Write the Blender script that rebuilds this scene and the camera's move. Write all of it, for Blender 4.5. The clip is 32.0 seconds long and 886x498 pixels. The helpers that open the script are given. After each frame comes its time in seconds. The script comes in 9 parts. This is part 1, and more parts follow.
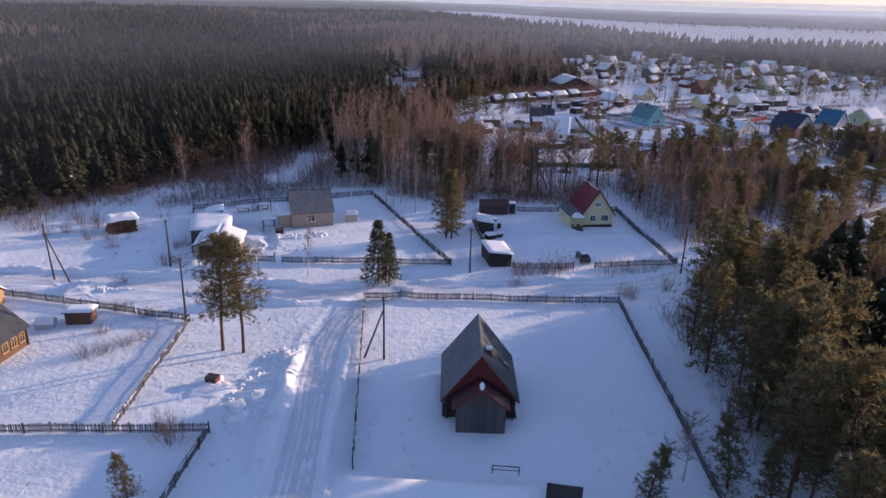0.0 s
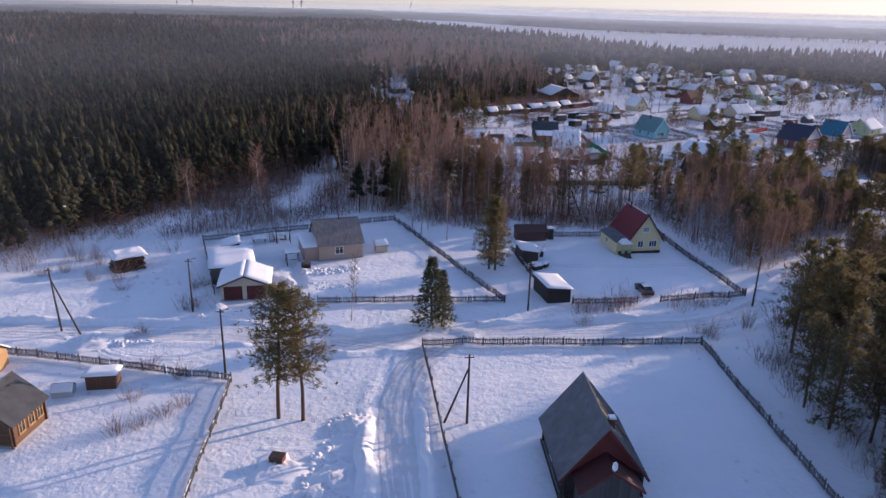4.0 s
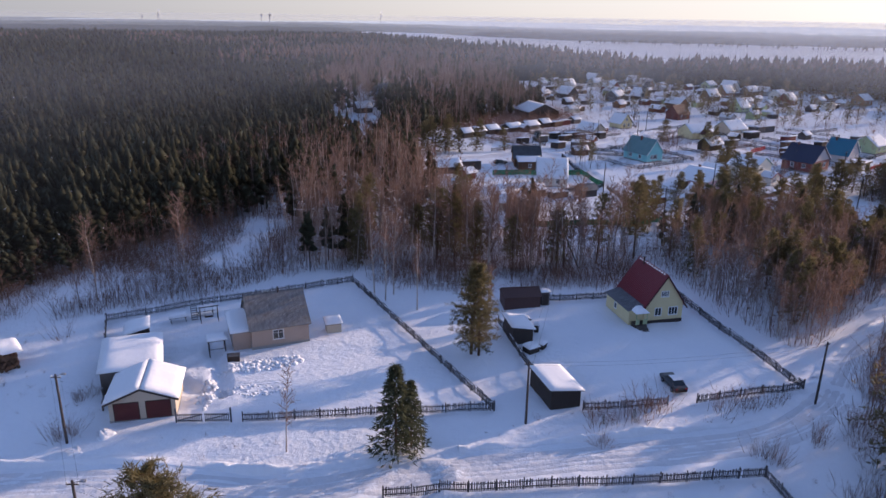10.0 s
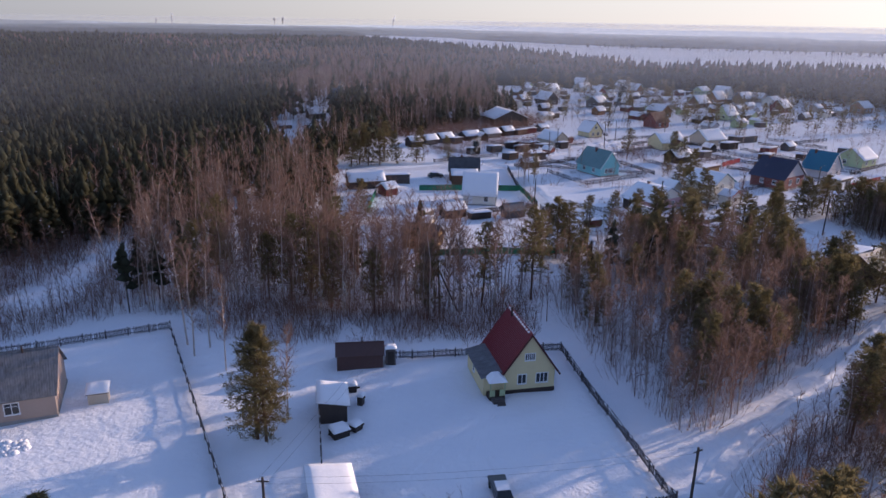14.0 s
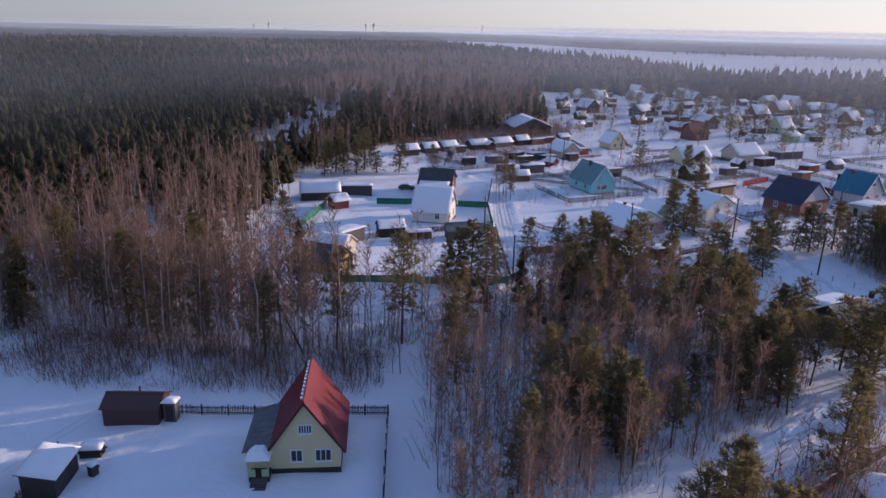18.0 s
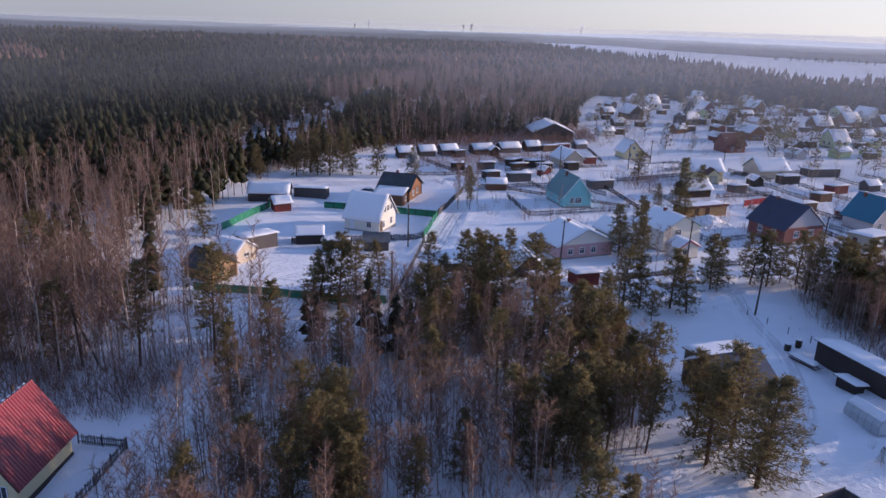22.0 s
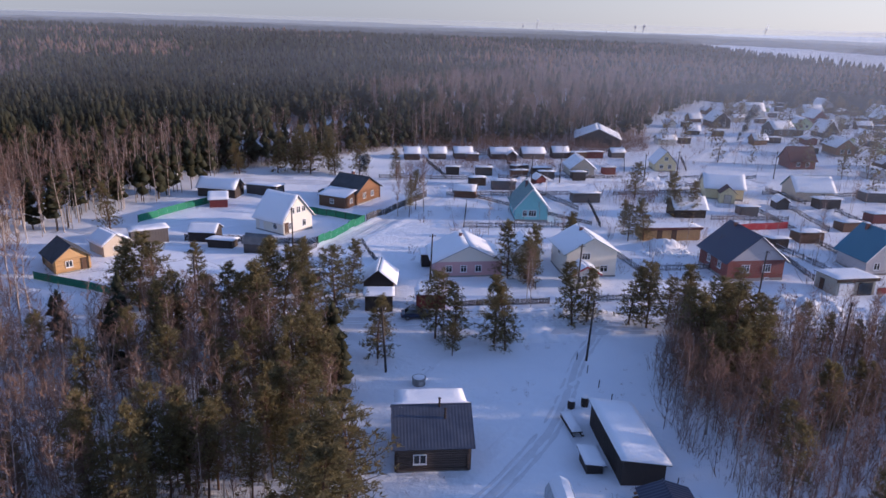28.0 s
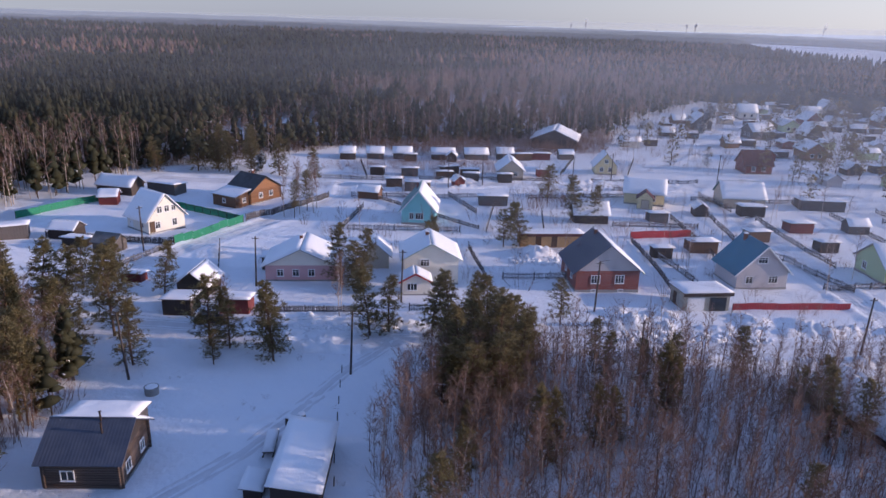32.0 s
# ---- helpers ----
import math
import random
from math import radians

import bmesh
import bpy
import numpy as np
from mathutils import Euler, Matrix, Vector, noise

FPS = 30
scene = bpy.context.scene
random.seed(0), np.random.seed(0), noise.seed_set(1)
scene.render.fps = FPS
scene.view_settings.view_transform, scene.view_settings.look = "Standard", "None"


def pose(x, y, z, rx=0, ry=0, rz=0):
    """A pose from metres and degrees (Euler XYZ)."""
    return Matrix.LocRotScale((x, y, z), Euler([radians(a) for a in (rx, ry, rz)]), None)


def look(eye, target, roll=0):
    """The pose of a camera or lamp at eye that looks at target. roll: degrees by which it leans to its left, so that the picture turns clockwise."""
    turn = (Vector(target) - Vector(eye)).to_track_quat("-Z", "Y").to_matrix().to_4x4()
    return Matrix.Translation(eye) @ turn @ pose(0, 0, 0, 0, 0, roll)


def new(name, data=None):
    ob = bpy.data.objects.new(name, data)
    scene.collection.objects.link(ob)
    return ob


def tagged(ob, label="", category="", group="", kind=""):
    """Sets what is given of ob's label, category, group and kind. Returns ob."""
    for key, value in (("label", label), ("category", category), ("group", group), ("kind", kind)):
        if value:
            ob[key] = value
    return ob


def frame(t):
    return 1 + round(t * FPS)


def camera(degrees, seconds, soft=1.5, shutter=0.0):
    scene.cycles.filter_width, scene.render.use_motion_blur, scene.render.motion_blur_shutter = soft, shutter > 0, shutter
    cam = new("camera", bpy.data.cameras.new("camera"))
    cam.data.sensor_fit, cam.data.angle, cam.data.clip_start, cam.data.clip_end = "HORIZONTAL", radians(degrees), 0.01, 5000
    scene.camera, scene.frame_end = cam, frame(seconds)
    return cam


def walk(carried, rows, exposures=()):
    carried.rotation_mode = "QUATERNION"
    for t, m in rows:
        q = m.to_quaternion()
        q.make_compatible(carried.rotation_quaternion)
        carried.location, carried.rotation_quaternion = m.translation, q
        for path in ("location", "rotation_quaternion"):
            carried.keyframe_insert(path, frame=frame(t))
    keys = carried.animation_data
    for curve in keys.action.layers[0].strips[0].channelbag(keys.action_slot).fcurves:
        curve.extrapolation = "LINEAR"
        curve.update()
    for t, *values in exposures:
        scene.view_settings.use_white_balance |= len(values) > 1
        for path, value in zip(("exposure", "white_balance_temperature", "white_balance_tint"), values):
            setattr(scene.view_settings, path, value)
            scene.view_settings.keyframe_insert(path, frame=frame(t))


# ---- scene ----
cam = camera(63.41, 32.0)
PATH = [
    (0, pose(23.25, -21.09, 42.87, 70.19, -1.30, 6.17)),
    (0.5, pose(21.78, -19.73, 42.84, 70.31, -1.30, 5.89)),
    (1, pose(20.10, -18.32, 42.85, 70.36, -1.25, 5.62)),
    (1.5, pose(18.36, -17.04, 42.91, 70.42, -1.23, 5.17)),
    (2, pose(16.50, -15.72, 42.96, 70.47, -1.24, 4.66)),
    (2.5, pose(14.63, -14.44, 42.97, 70.54, -1.29, 4.13)),
    (3, pose(12.61, -13.17, 42.94, 70.64, -1.31, 3.70)),
    (3.5, pose(10.52, -11.80, 42.87, 70.77, -1.35, 3.39)),
    (5.5, pose(2.20, -4.97, 42.90, 71.03, -1.18, 1.07)),
    (6, pose(0.82, -2.56, 42.96, 71.12, -1.10, 0.65)),
    (6.5, pose(-0.00, -0.00, 43.02, 71.23, -1.06, 0.40)),
    (7, pose(-0.23, 2.56, 43.10, 71.31, -1.05, 0.34)),
    (7.5, pose(0.11, 5.25, 43.17, 71.40, -1.02, 0.41)),
    (8, pose(0.91, 7.87, 43.21, 71.48, -0.94, 0.45)),
    (8.5, pose(2.18, 10.42, 43.21, 71.55, -0.88, 0.51)),
    (9, pose(3.78, 12.95, 43.18, 71.60, -0.88, 0.55)),
    (9.5, pose(5.74, 15.38, 43.07, 71.66, -0.84, 0.59)),
    (10, pose(7.97, 17.86, 42.93, 71.74, -0.78, 0.65)),
    (10.5, pose(10.43, 20.53, 42.77, 71.78, -0.69, 0.79)),
    (11, pose(13.11, 23.30, 42.62, 71.82, -0.65, 1.00)),
    (11.5, pose(15.85, 26.06, 42.46, 71.89, -0.66, 1.21)),
    (12, pose(18.77, 28.95, 42.27, 71.93, -0.68, 1.43)),
    (12.5, pose(21.84, 31.88, 42.02, 71.94, -0.67, 1.61)),
    (13, pose(25.05, 34.90, 41.71, 71.98, -0.69, 1.64)),
    (13.5, pose(28.34, 38.00, 41.42, 72.01, -0.81, 1.74)),
    (14, pose(31.71, 40.96, 41.16, 72.07, -0.91, 1.95)),
    (14.5, pose(35.08, 43.81, 40.92, 72.08, -1.00, 2.33)),
    (15, pose(38.56, 46.51, 40.71, 72.11, -0.99, 2.79)),
    (15.5, pose(42.12, 49.11, 40.52, 72.15, -0.94, 3.38)),
    (17.5, pose(56.61, 59.13, 39.55, 72.41, -0.95, 7.77)),
    (18, pose(60.35, 61.24, 39.59, 72.43, -0.96, 9.15)),
    (18.5, pose(64.07, 63.30, 39.64, 72.45, -0.99, 10.24)),
    (19, pose(67.82, 65.43, 39.64, 72.47, -1.09, 11.30)),
    (19.5, pose(71.43, 67.78, 39.53, 72.46, -1.20, 12.37)),
    (20, pose(74.98, 70.06, 39.42, 72.45, -1.36, 13.33)),
    (20.5, pose(78.40, 72.32, 39.33, 72.43, -1.45, 14.21)),
    (21, pose(81.96, 74.44, 39.30, 72.41, -1.51, 15.09)),
    (21.5, pose(85.55, 76.43, 39.33, 72.37, -1.55, 16.03)),
    (22, pose(89.31, 78.42, 39.39, 72.33, -1.59, 17.04)),
    (22.5, pose(92.91, 80.32, 39.44, 72.30, -1.62, 18.09)),
    (23, pose(96.40, 82.28, 39.48, 72.25, -1.63, 19.19)),
    (23.5, pose(99.90, 84.37, 39.51, 72.20, -1.66, 20.77)),
    (24, pose(103.37, 86.58, 39.49, 72.15, -1.66, 22.64)),
    (24.5, pose(106.89, 88.88, 39.43, 72.16, -1.64, 24.02)),
    (25, pose(110.28, 91.29, 39.37, 72.16, -1.63, 24.94)),
    (25.5, pose(113.53, 93.82, 39.30, 72.12, -1.65, 25.84)),
    (27.5, pose(126.68, 103.98, 39.40, 72.08, -1.46, 29.62)),
    (28, pose(129.97, 106.60, 39.49, 72.06, -1.45, 30.50)),
    (28.5, pose(133.25, 109.40, 39.54, 72.05, -1.42, 31.37)),
    (29, pose(136.46, 112.23, 39.54, 72.05, -1.42, 32.11)),
    (29.5, pose(139.73, 115.00, 39.50, 72.05, -1.38, 32.58)),
    (30, pose(142.94, 117.80, 39.46, 72.04, -1.35, 32.97)),
    (30.5, pose(146.23, 120.57, 39.45, 72.02, -1.34, 33.29)),
    (31, pose(149.54, 123.31, 39.47, 72.01, -1.40, 33.72)),
    (31.5, pose(152.83, 126.09, 39.55, 71.97, -1.41, 34.14)),
    (32, pose(156.07, 128.73, 39.63, 71.93, -1.34, 34.56)),
]
walk(cam, PATH, [(0, 0.98, 6850, 20), (9, 1.02, 6800, 20), (13, 0.98, 6750, 20), (19, 0.88, 6500, 20), (25, 1.04, 6350, 21), (32, 1.0, 6300, 21)])

# ---- daylight: a low winter sun ahead on the right, clear pale sky ----
SUN_AZ, SUN_EL = 32.0, 10.5      # degrees from +x towards +y, and above the horizon
world = bpy.data.worlds.new("winter_sky")
scene.world = world
world.use_nodes = True
wn = world.node_tree
sky = wn.nodes.new("ShaderNodeTexSky")
sky.sky_type = 'NISHITA'
sky.sun_disc = False
sky.sun_elevation = radians(SUN_EL)
sky.sun_rotation = radians(90 - SUN_AZ)
sky.altitude = 100
sky.air_density = 1.0
sky.dust_density = 0.3
sky.ozone_density = 2.0
pale = wn.nodes.new("ShaderNodeHueSaturation")
pale.inputs["Saturation"].default_value = 0.72
wn.links.new(sky.outputs[0], pale.inputs["Color"])
cool = wn.nodes.new("ShaderNodeMix")
cool.data_type, cool.blend_type = 'RGBA', 'MULTIPLY'
cool.inputs["Factor"].default_value = 1.0
cool.inputs["B"].default_value = (0.53, 0.67, 0.93, 1)
wn.links.new(pale.outputs[0], cool.inputs["A"])
# frosty haze lies along the whole horizon
way = wn.nodes.new("ShaderNodeTexCoord")
split = wn.nodes.new("ShaderNodeSeparateXYZ")
wn.links.new(way.outputs["Generated"], split.inputs[0])
rise_ = wn.nodes.new("ShaderNodeMapRange")
rise_.interpolation_type = 'SMOOTHSTEP'
rise_.inputs["From Min"].default_value, rise_.inputs["From Max"].default_value = 0.0, 0.3
rise_.inputs["To Min"].default_value, rise_.inputs["To Max"].default_value = 0.82, 0.0
wn.links.new(split.outputs["Z"], rise_.inputs["Value"])
veil = wn.nodes.new("ShaderNodeMix")
veil.data_type = 'RGBA'
# the haze is brightest below the sun and dull on the far side
toward = wn.nodes.new("ShaderNodeVectorMath")
toward.operation = 'DOT_PRODUCT'
toward.inputs[1].default_value = (math.cos(radians(SUN_AZ)), math.sin(radians(SUN_AZ)), 0.0)
wn.links.new(way.outputs["Generated"], toward.inputs[0])
sunny = wn.nodes.new("ShaderNodeMapRange")
sunny.interpolation_type = 'SMOOTHSTEP'
sunny.inputs["From Min"].default_value, sunny.inputs["From Max"].default_value = -0.25, 1.0
wn.links.new(toward.outputs["Value"], sunny.inputs["Value"])
haze_tint = wn.nodes.new("ShaderNodeMix")
haze_tint.data_type = 'RGBA'
haze_tint.inputs["A"].default_value = (1.22, 1.34, 1.52, 1)
haze_tint.inputs["B"].default_value = (2.95, 2.9, 2.75, 1)
wn.links.new(sunny.outputs[0], haze_tint.inputs["Factor"])
wn.links.new(haze_tint.outputs["Result"], veil.inputs["B"])
wn.links.new(rise_.outputs[0], veil.inputs["Factor"])
wn.links.new(cool.outputs["Result"], veil.inputs["A"])
wn.links.new(veil.outputs["Result"], wn.nodes["Background"].inputs[0])
wn.nodes["Background"].inputs[1].default_value = 0.15

sun = new("sun", bpy.data.lights.new("sun", 'SUN'))
sun.data.energy = 2.9
sun.data.angle = radians(0.6)
sun.data.color = (1.0, 0.8, 0.63)
az, el = radians(SUN_AZ), radians(SUN_EL)
sun_dir = Vector((math.cos(az) * math.cos(el), math.sin(az) * math.cos(el), math.sin(el)))
sun.matrix_world = look(sun_dir * 300 + Vector((50, 120, 0)), (50, 120, 0))

# ---- materials ----
def make_mat(name, color, rough=0.8, metal=0.0, second=None, scale=1.0, amount=0.5, bump=0.0, bump_scale=8.0,
             stretch=(1, 1, 1), spec=0.3, island=0.0, obj_random=0.0, fine=None):
    """A surface with two scales of colour variation and relief, in metres of the thing itself."""
    m = bpy.data.materials.new(name)
    m.use_nodes = True
    nt = m.node_tree
    b = nt.nodes["Principled BSDF"]
    b.inputs["Roughness"].default_value = rough
    b.inputs["Metallic"].default_value = metal
    b.inputs["Specular IOR Level"].default_value = spec
    co = nt.nodes.new("ShaderNodeTexCoord")
    mp = nt.nodes.new("ShaderNodeMapping")
    mp.inputs["Scale"].default_value = stretch
    nt.links.new(co.outputs["Object"], mp.inputs[0])
    n1 = nt.nodes.new("ShaderNodeTexNoise")
    n1.inputs["Scale"].default_value = scale
    n1.inputs["Detail"].default_value = 6
    n1.inputs["Roughness"].default_value = 0.65
    nt.links.new(mp.outputs[0], n1.inputs["Vector"])
    ramp = nt.nodes.new("ShaderNodeMapRange")
    ramp.inputs["From Min"].default_value = 0.5 - 0.22
    ramp.inputs["From Max"].default_value = 0.5 + 0.22
    ramp.inputs["To Max"].default_value = amount
    nt.links.new(n1.outputs["Fac"], ramp.inputs["Value"])
    mix = nt.nodes.new("ShaderNodeMix")
    mix.data_type = 'RGBA'
    mix.inputs["A"].default_value = (*color, 1)
    mix.inputs["B"].default_value = (*(second or [c * 0.6 for c in color]), 1)
    nt.links.new(ramp.outputs[0], mix.inputs["Factor"])
    last = mix.outputs["Result"]
    if island or obj_random:
        if island:
            src = nt.nodes.new("ShaderNodeNewGeometry").outputs["Random Per Island"]
        else:
            src = nt.nodes.new("ShaderNodeObjectInfo").outputs["Random"]
        v = nt.nodes.new("ShaderNodeMapRange")
        k = island or obj_random
        v.inputs["To Min"].default_value = 1 - k
        v.inputs["To Max"].default_value = 1 + k
        nt.links.new(src, v.inputs["Value"])
        hs = nt.nodes.new("ShaderNodeHueSaturation")
        nt.links.new(v.outputs[0], hs.inputs["Value"])
        nt.links.new(last, hs.inputs["Color"])
        last = hs.outputs[0]
    nt.links.new(last, b.inputs["Base Color"])
    if bump:
        n2 = nt.nodes.new("ShaderNodeTexNoise")
        n2.inputs["Scale"].default_value = bump_scale
        n2.inputs["Detail"].default_value = 5
        nt.links.new(mp.outputs[0], n2.inputs["Vector"])
        bp = nt.nodes.new("ShaderNodeBump")
        bp.inputs["Strength"].default_value = bump
        bp.inputs["Distance"].default_value = 0.05
        nt.links.new(n2.outputs["Fac"], bp.inputs["Height"])
        nt.links.new(bp.outputs[0], b.inputs["Normal"])
    return m


def add_stripes(m, axis, period, depth, wave='SIN', dark=0.0):
    """Courses of siding or ribs of sheet metal: relief along one axis of the thing."""
    nt = m.node_tree
    b = nt.nodes["Principled BSDF"]
    co = nt.nodes.new("ShaderNodeTexCoord")
    wv = nt.nodes.new("ShaderNodeTexWave")
    wv.wave_type, wv.bands_direction, wv.wave_profile = 'BANDS', axis, wave
    wv.inputs["Scale"].default_value = 0.314 / period
    nt.links.new(co.outputs["Object"], wv.inputs["Vector"])
    bp = nt.nodes.new("ShaderNodeBump")
    bp.inputs["Strength"].default_value = 0.9
    bp.inputs["Distance"].default_value = depth
    nt.links.new(wv.outputs["Fac"], bp.inputs["Height"])
    old = b.inputs["Normal"].links
    if old:
        nt.links.new(old[0].from_socket, bp.inputs["Normal"])
    nt.links.new(bp.outputs[0], b.inputs["Normal"])
    return m


def brick_mat(name):
    m = bpy.data.materials.new(name)
    m.use_nodes = True
    nt = m.node_tree
    b = nt.nodes["Principled BSDF"]
    b.inputs["Roughness"].default_value = 0.85
    co = nt.nodes.new("ShaderNodeTexCoord")
    sep = nt.nodes.new("ShaderNodeSeparateXYZ")
    nt.links.new(co.outputs["Object"], sep.inputs[0])
    add = nt.nodes.new("ShaderNodeMath")
    nt.links.new(sep.outputs[0], add.inputs[0])
    nt.links.new(sep.outputs[1], add.inputs[1])
    comb = nt.nodes.new("ShaderNodeCombineXYZ")
    nt.links.new(add.outputs[0], comb.inputs[0])
    nt.links.new(sep.outputs[2], comb.inputs[1])
    br = nt.nodes.new("ShaderNodeTexBrick")
    br.inputs["Color1"].default_value = (0.26, 0.05, 0.035, 1)
    br.inputs["Color2"].default_value = (0.19, 0.045, 0.035, 1)
    br.inputs["Mortar"].default_value = (0.25, 0.2, 0.18, 1)
    br.inputs["Scale"].default_value = 1.0
    br.inputs["Brick Width"].default_value = 0.26
    br.inputs["Row Height"].default_value = 0.075
    br.inputs["Mortar Size"].default_value = 0.008
    nt.links.new(comb.outputs[0], br.inputs["Vector"])
    nt.links.new(br.outputs["Color"], b.inputs["Base Color"])
    bp = nt.nodes.new("ShaderNodeBump")
    bp.inputs["Distance"].default_value = 0.01
    bp.invert = True
    nt.links.new(br.outputs["Fac"], bp.inputs["Height"])
    nt.links.new(bp.outputs[0], b.inputs["Normal"])
    return m


def snow_mat(name, color, second, bump=0.5, scale=0.12, distance=0.06):
    """Snow: soft lumps, fine grain, little gloss, a trace of light under the surface."""
    m = make_mat(name, color, rough=0.65, second=second, scale=scale, amount=0.8, spec=0.15)
    nt = m.node_tree
    b = nt.nodes["Principled BSDF"]
    co = nt.nodes.new("ShaderNodeTexCoord")
    a = nt.nodes.new("ShaderNodeTexNoise")
    a.inputs["Scale"].default_value = 1.1
    a.inputs["Detail"].default_value = 8
    a.inputs["Roughness"].default_value = 0.6
    nt.links.new(co.outputs["Object"], a.inputs["Vector"])
    bp = nt.nodes.new("ShaderNodeBump")
    bp.inputs["Strength"].default_value = bump
    bp.inputs["Distance"].default_value = distance * 4
    nt.links.new(a.outputs["Fac"], bp.inputs["Height"])
    nt.links.new(bp.outputs[0], b.inputs["Normal"])
    return m


SNOW = snow_mat("snow", (0.86, 0.87, 0.9), (0.79, 0.81, 0.86), bump=0.8)
SNOW_ROOF = snow_mat("roof_snow", (0.88, 0.88, 0.9), (0.82, 0.83, 0.87), bump=0.3)
SNOW_ROAD = snow_mat("packed_snow", (0.74, 0.74, 0.77), (0.62, 0.62, 0.65), bump=0.7, scale=0.5)
WOOD_GREY = make_mat("weathered_boards", (0.13, 0.115, 0.11), second=(0.06, 0.05, 0.05), scale=3, stretch=(4, 4, 0.4), bump=0.4, bump_scale=14, obj_random=0.25)
WOOD_FENCE = make_mat("weathered_pickets", (0.1, 0.095, 0.1), second=(0.05, 0.047, 0.05), scale=2.5, stretch=(3, 3, 0.5), bump=0.3, obj_random=0.3)
WOOD_DARK = make_mat("dark_boards", (0.065, 0.05, 0.045), second=(0.03, 0.025, 0.024), scale=3, stretch=(4, 4, 0.5), bump=0.4, obj_random=0.25)
LOG_BROWN = make_mat("log_brown", (0.17, 0.09, 0.055), second=(0.08, 0.045, 0.03), scale=2, stretch=(0.5, 4, 4), bump=0.5, obj_random=0.25)
LOG_GREY = make_mat("log_grey_brown", (0.12, 0.085, 0.068), second=(0.065, 0.048, 0.042), scale=2, stretch=(0.5, 4, 4), bump=0.5, obj_random=0.3)
LOG_ORANGE = make_mat("log_orange", (0.26, 0.125, 0.06), second=(0.16, 0.078, 0.042), scale=2, stretch=(0.6, 3, 4), bump=0.4, obj_random=0.2)
WOOD_YELLOW = make_mat("new_boards", (0.5, 0.31, 0.15), second=(0.36, 0.21, 0.1), scale=2, stretch=(0.6, 3, 4), bump=0.3, obj_random=0.15)
WOOD_RED = make_mat("red_painted_boards", (0.2, 0.045, 0.04), second=(0.1, 0.03, 0.03), scale=3, stretch=(3, 3, 0.5), bump=0.3)
WOOD_RUST = make_mat("rusty_brown_boards", (0.11, 0.06, 0.055), second=(0.06, 0.035, 0.034), scale=3, stretch=(3, 3, 0.5), bump=0.3)
SIDE_CREAM = add_stripes(make_mat("cream_siding", (0.74, 0.62, 0.36), rough=0.55, second=(0.66, 0.54, 0.3), scale=0.8, amount=0.5), 'Z', 0.2, 0.02, 'SAW')
SIDE_BEIGE = add_stripes(make_mat("beige_siding", (0.44, 0.33, 0.27), rough=0.6, second=(0.38, 0.28, 0.23), scale=0.8), 'Z', 0.2, 0.02, 'SAW')
SIDE_SAND = add_stripes(make_mat("sand_siding", (0.55, 0.46, 0.36), rough=0.6, second=(0.48, 0.4, 0.31), scale=0.8), 'Z', 0.2, 0.015, 'SAW')
SIDE_WHITE = add_stripes(make_mat("white_siding", (0.78, 0.72, 0.62), rough=0.55, second=(0.7, 0.64, 0.55), scale=0.8), 'Z', 0.2, 0.015, 'SAW')
SIDE_GREY = add_stripes(make_mat("grey_siding", (0.5, 0.46, 0.46), rough=0.55, second=(0.43, 0.4, 0.4), scale=0.8), 'Z', 0.2, 0.015, 'SAW')
SIDE_TEAL = add_stripes(make_mat("turquoise_boards", (0.24, 0.58, 0.58), rough=0.6, second=(0.19, 0.48, 0.5), scale=0.8), 'Z', 0.18, 0.015, 'SAW')
SIDE_PINK = add_stripes(make_mat("pink_siding", (0.6, 0.36, 0.36), rough=0.6, second=(0.52, 0.31, 0.31), scale=0.8), 'Z', 0.2, 0.015, 'SAW')
SIDE_GREEN = add_stripes(make_mat("pale_green_siding", (0.45, 0.52, 0.3), rough=0.6, second=(0.38, 0.45, 0.26), scale=0.8), 'Z', 0.2, 0.015, 'SAW')
BRICK = brick_mat("red_brick")
SLATE = add_stripes(make_mat("grey_slate_sheets", (0.2, 0.21, 0.22), rough=0.75, second=(0.1, 0.105, 0.115), scale=0.9, amount=0.9, bump=0.2), 'X', 0.15, 0.04)
SLATE_DARK = add_stripes(make_mat("dark_slate_sheets", (0.1, 0.105, 0.115), rough=0.7, second=(0.05, 0.052, 0.058), scale=0.7, amount=0.9, bump=0.2), 'X', 0.15, 0.04)
SLATE_FROST = add_stripes(make_mat("frosted_slate_sheets", (0.1, 0.1, 0.105), rough=0.7, second=(0.5, 0.51, 0.55), scale=1.6, amount=0.3, bump=0.2, stretch=(1.6, 0.6, 0.6)), 'X', 0.15, 0.04)
ROOF_RED = add_stripes(make_mat("red_metal_roof", (0.19, 0.012, 0.022), rough=0.36, second=(0.15, 0.011, 0.02), scale=1.5, spec=0.5), 'X', 0.35, 0.03)
ROOF_MAROON = add_stripes(make_mat("maroon_metal_roof", (0.09, 0.025, 0.025), rough=0.55, second=(0.06, 0.02, 0.02), scale=1.2), 'X', 0.3, 0.03)
ROOF_BLUE = add_stripes(make_mat("blue_metal_roof", (0.02, 0.16, 0.25), rough=0.45, second=(0.016, 0.13, 0.2), scale=1.2, spec=0.5), 'X', 0.3, 0.03)
ROOF_NAVY = add_stripes(make_mat("navy_metal_roof", (0.035, 0.04, 0.075), rough=0.4, second=(0.028, 0.032, 0.06), scale=1.0, spec=0.5), 'X', 0.35, 0.03)
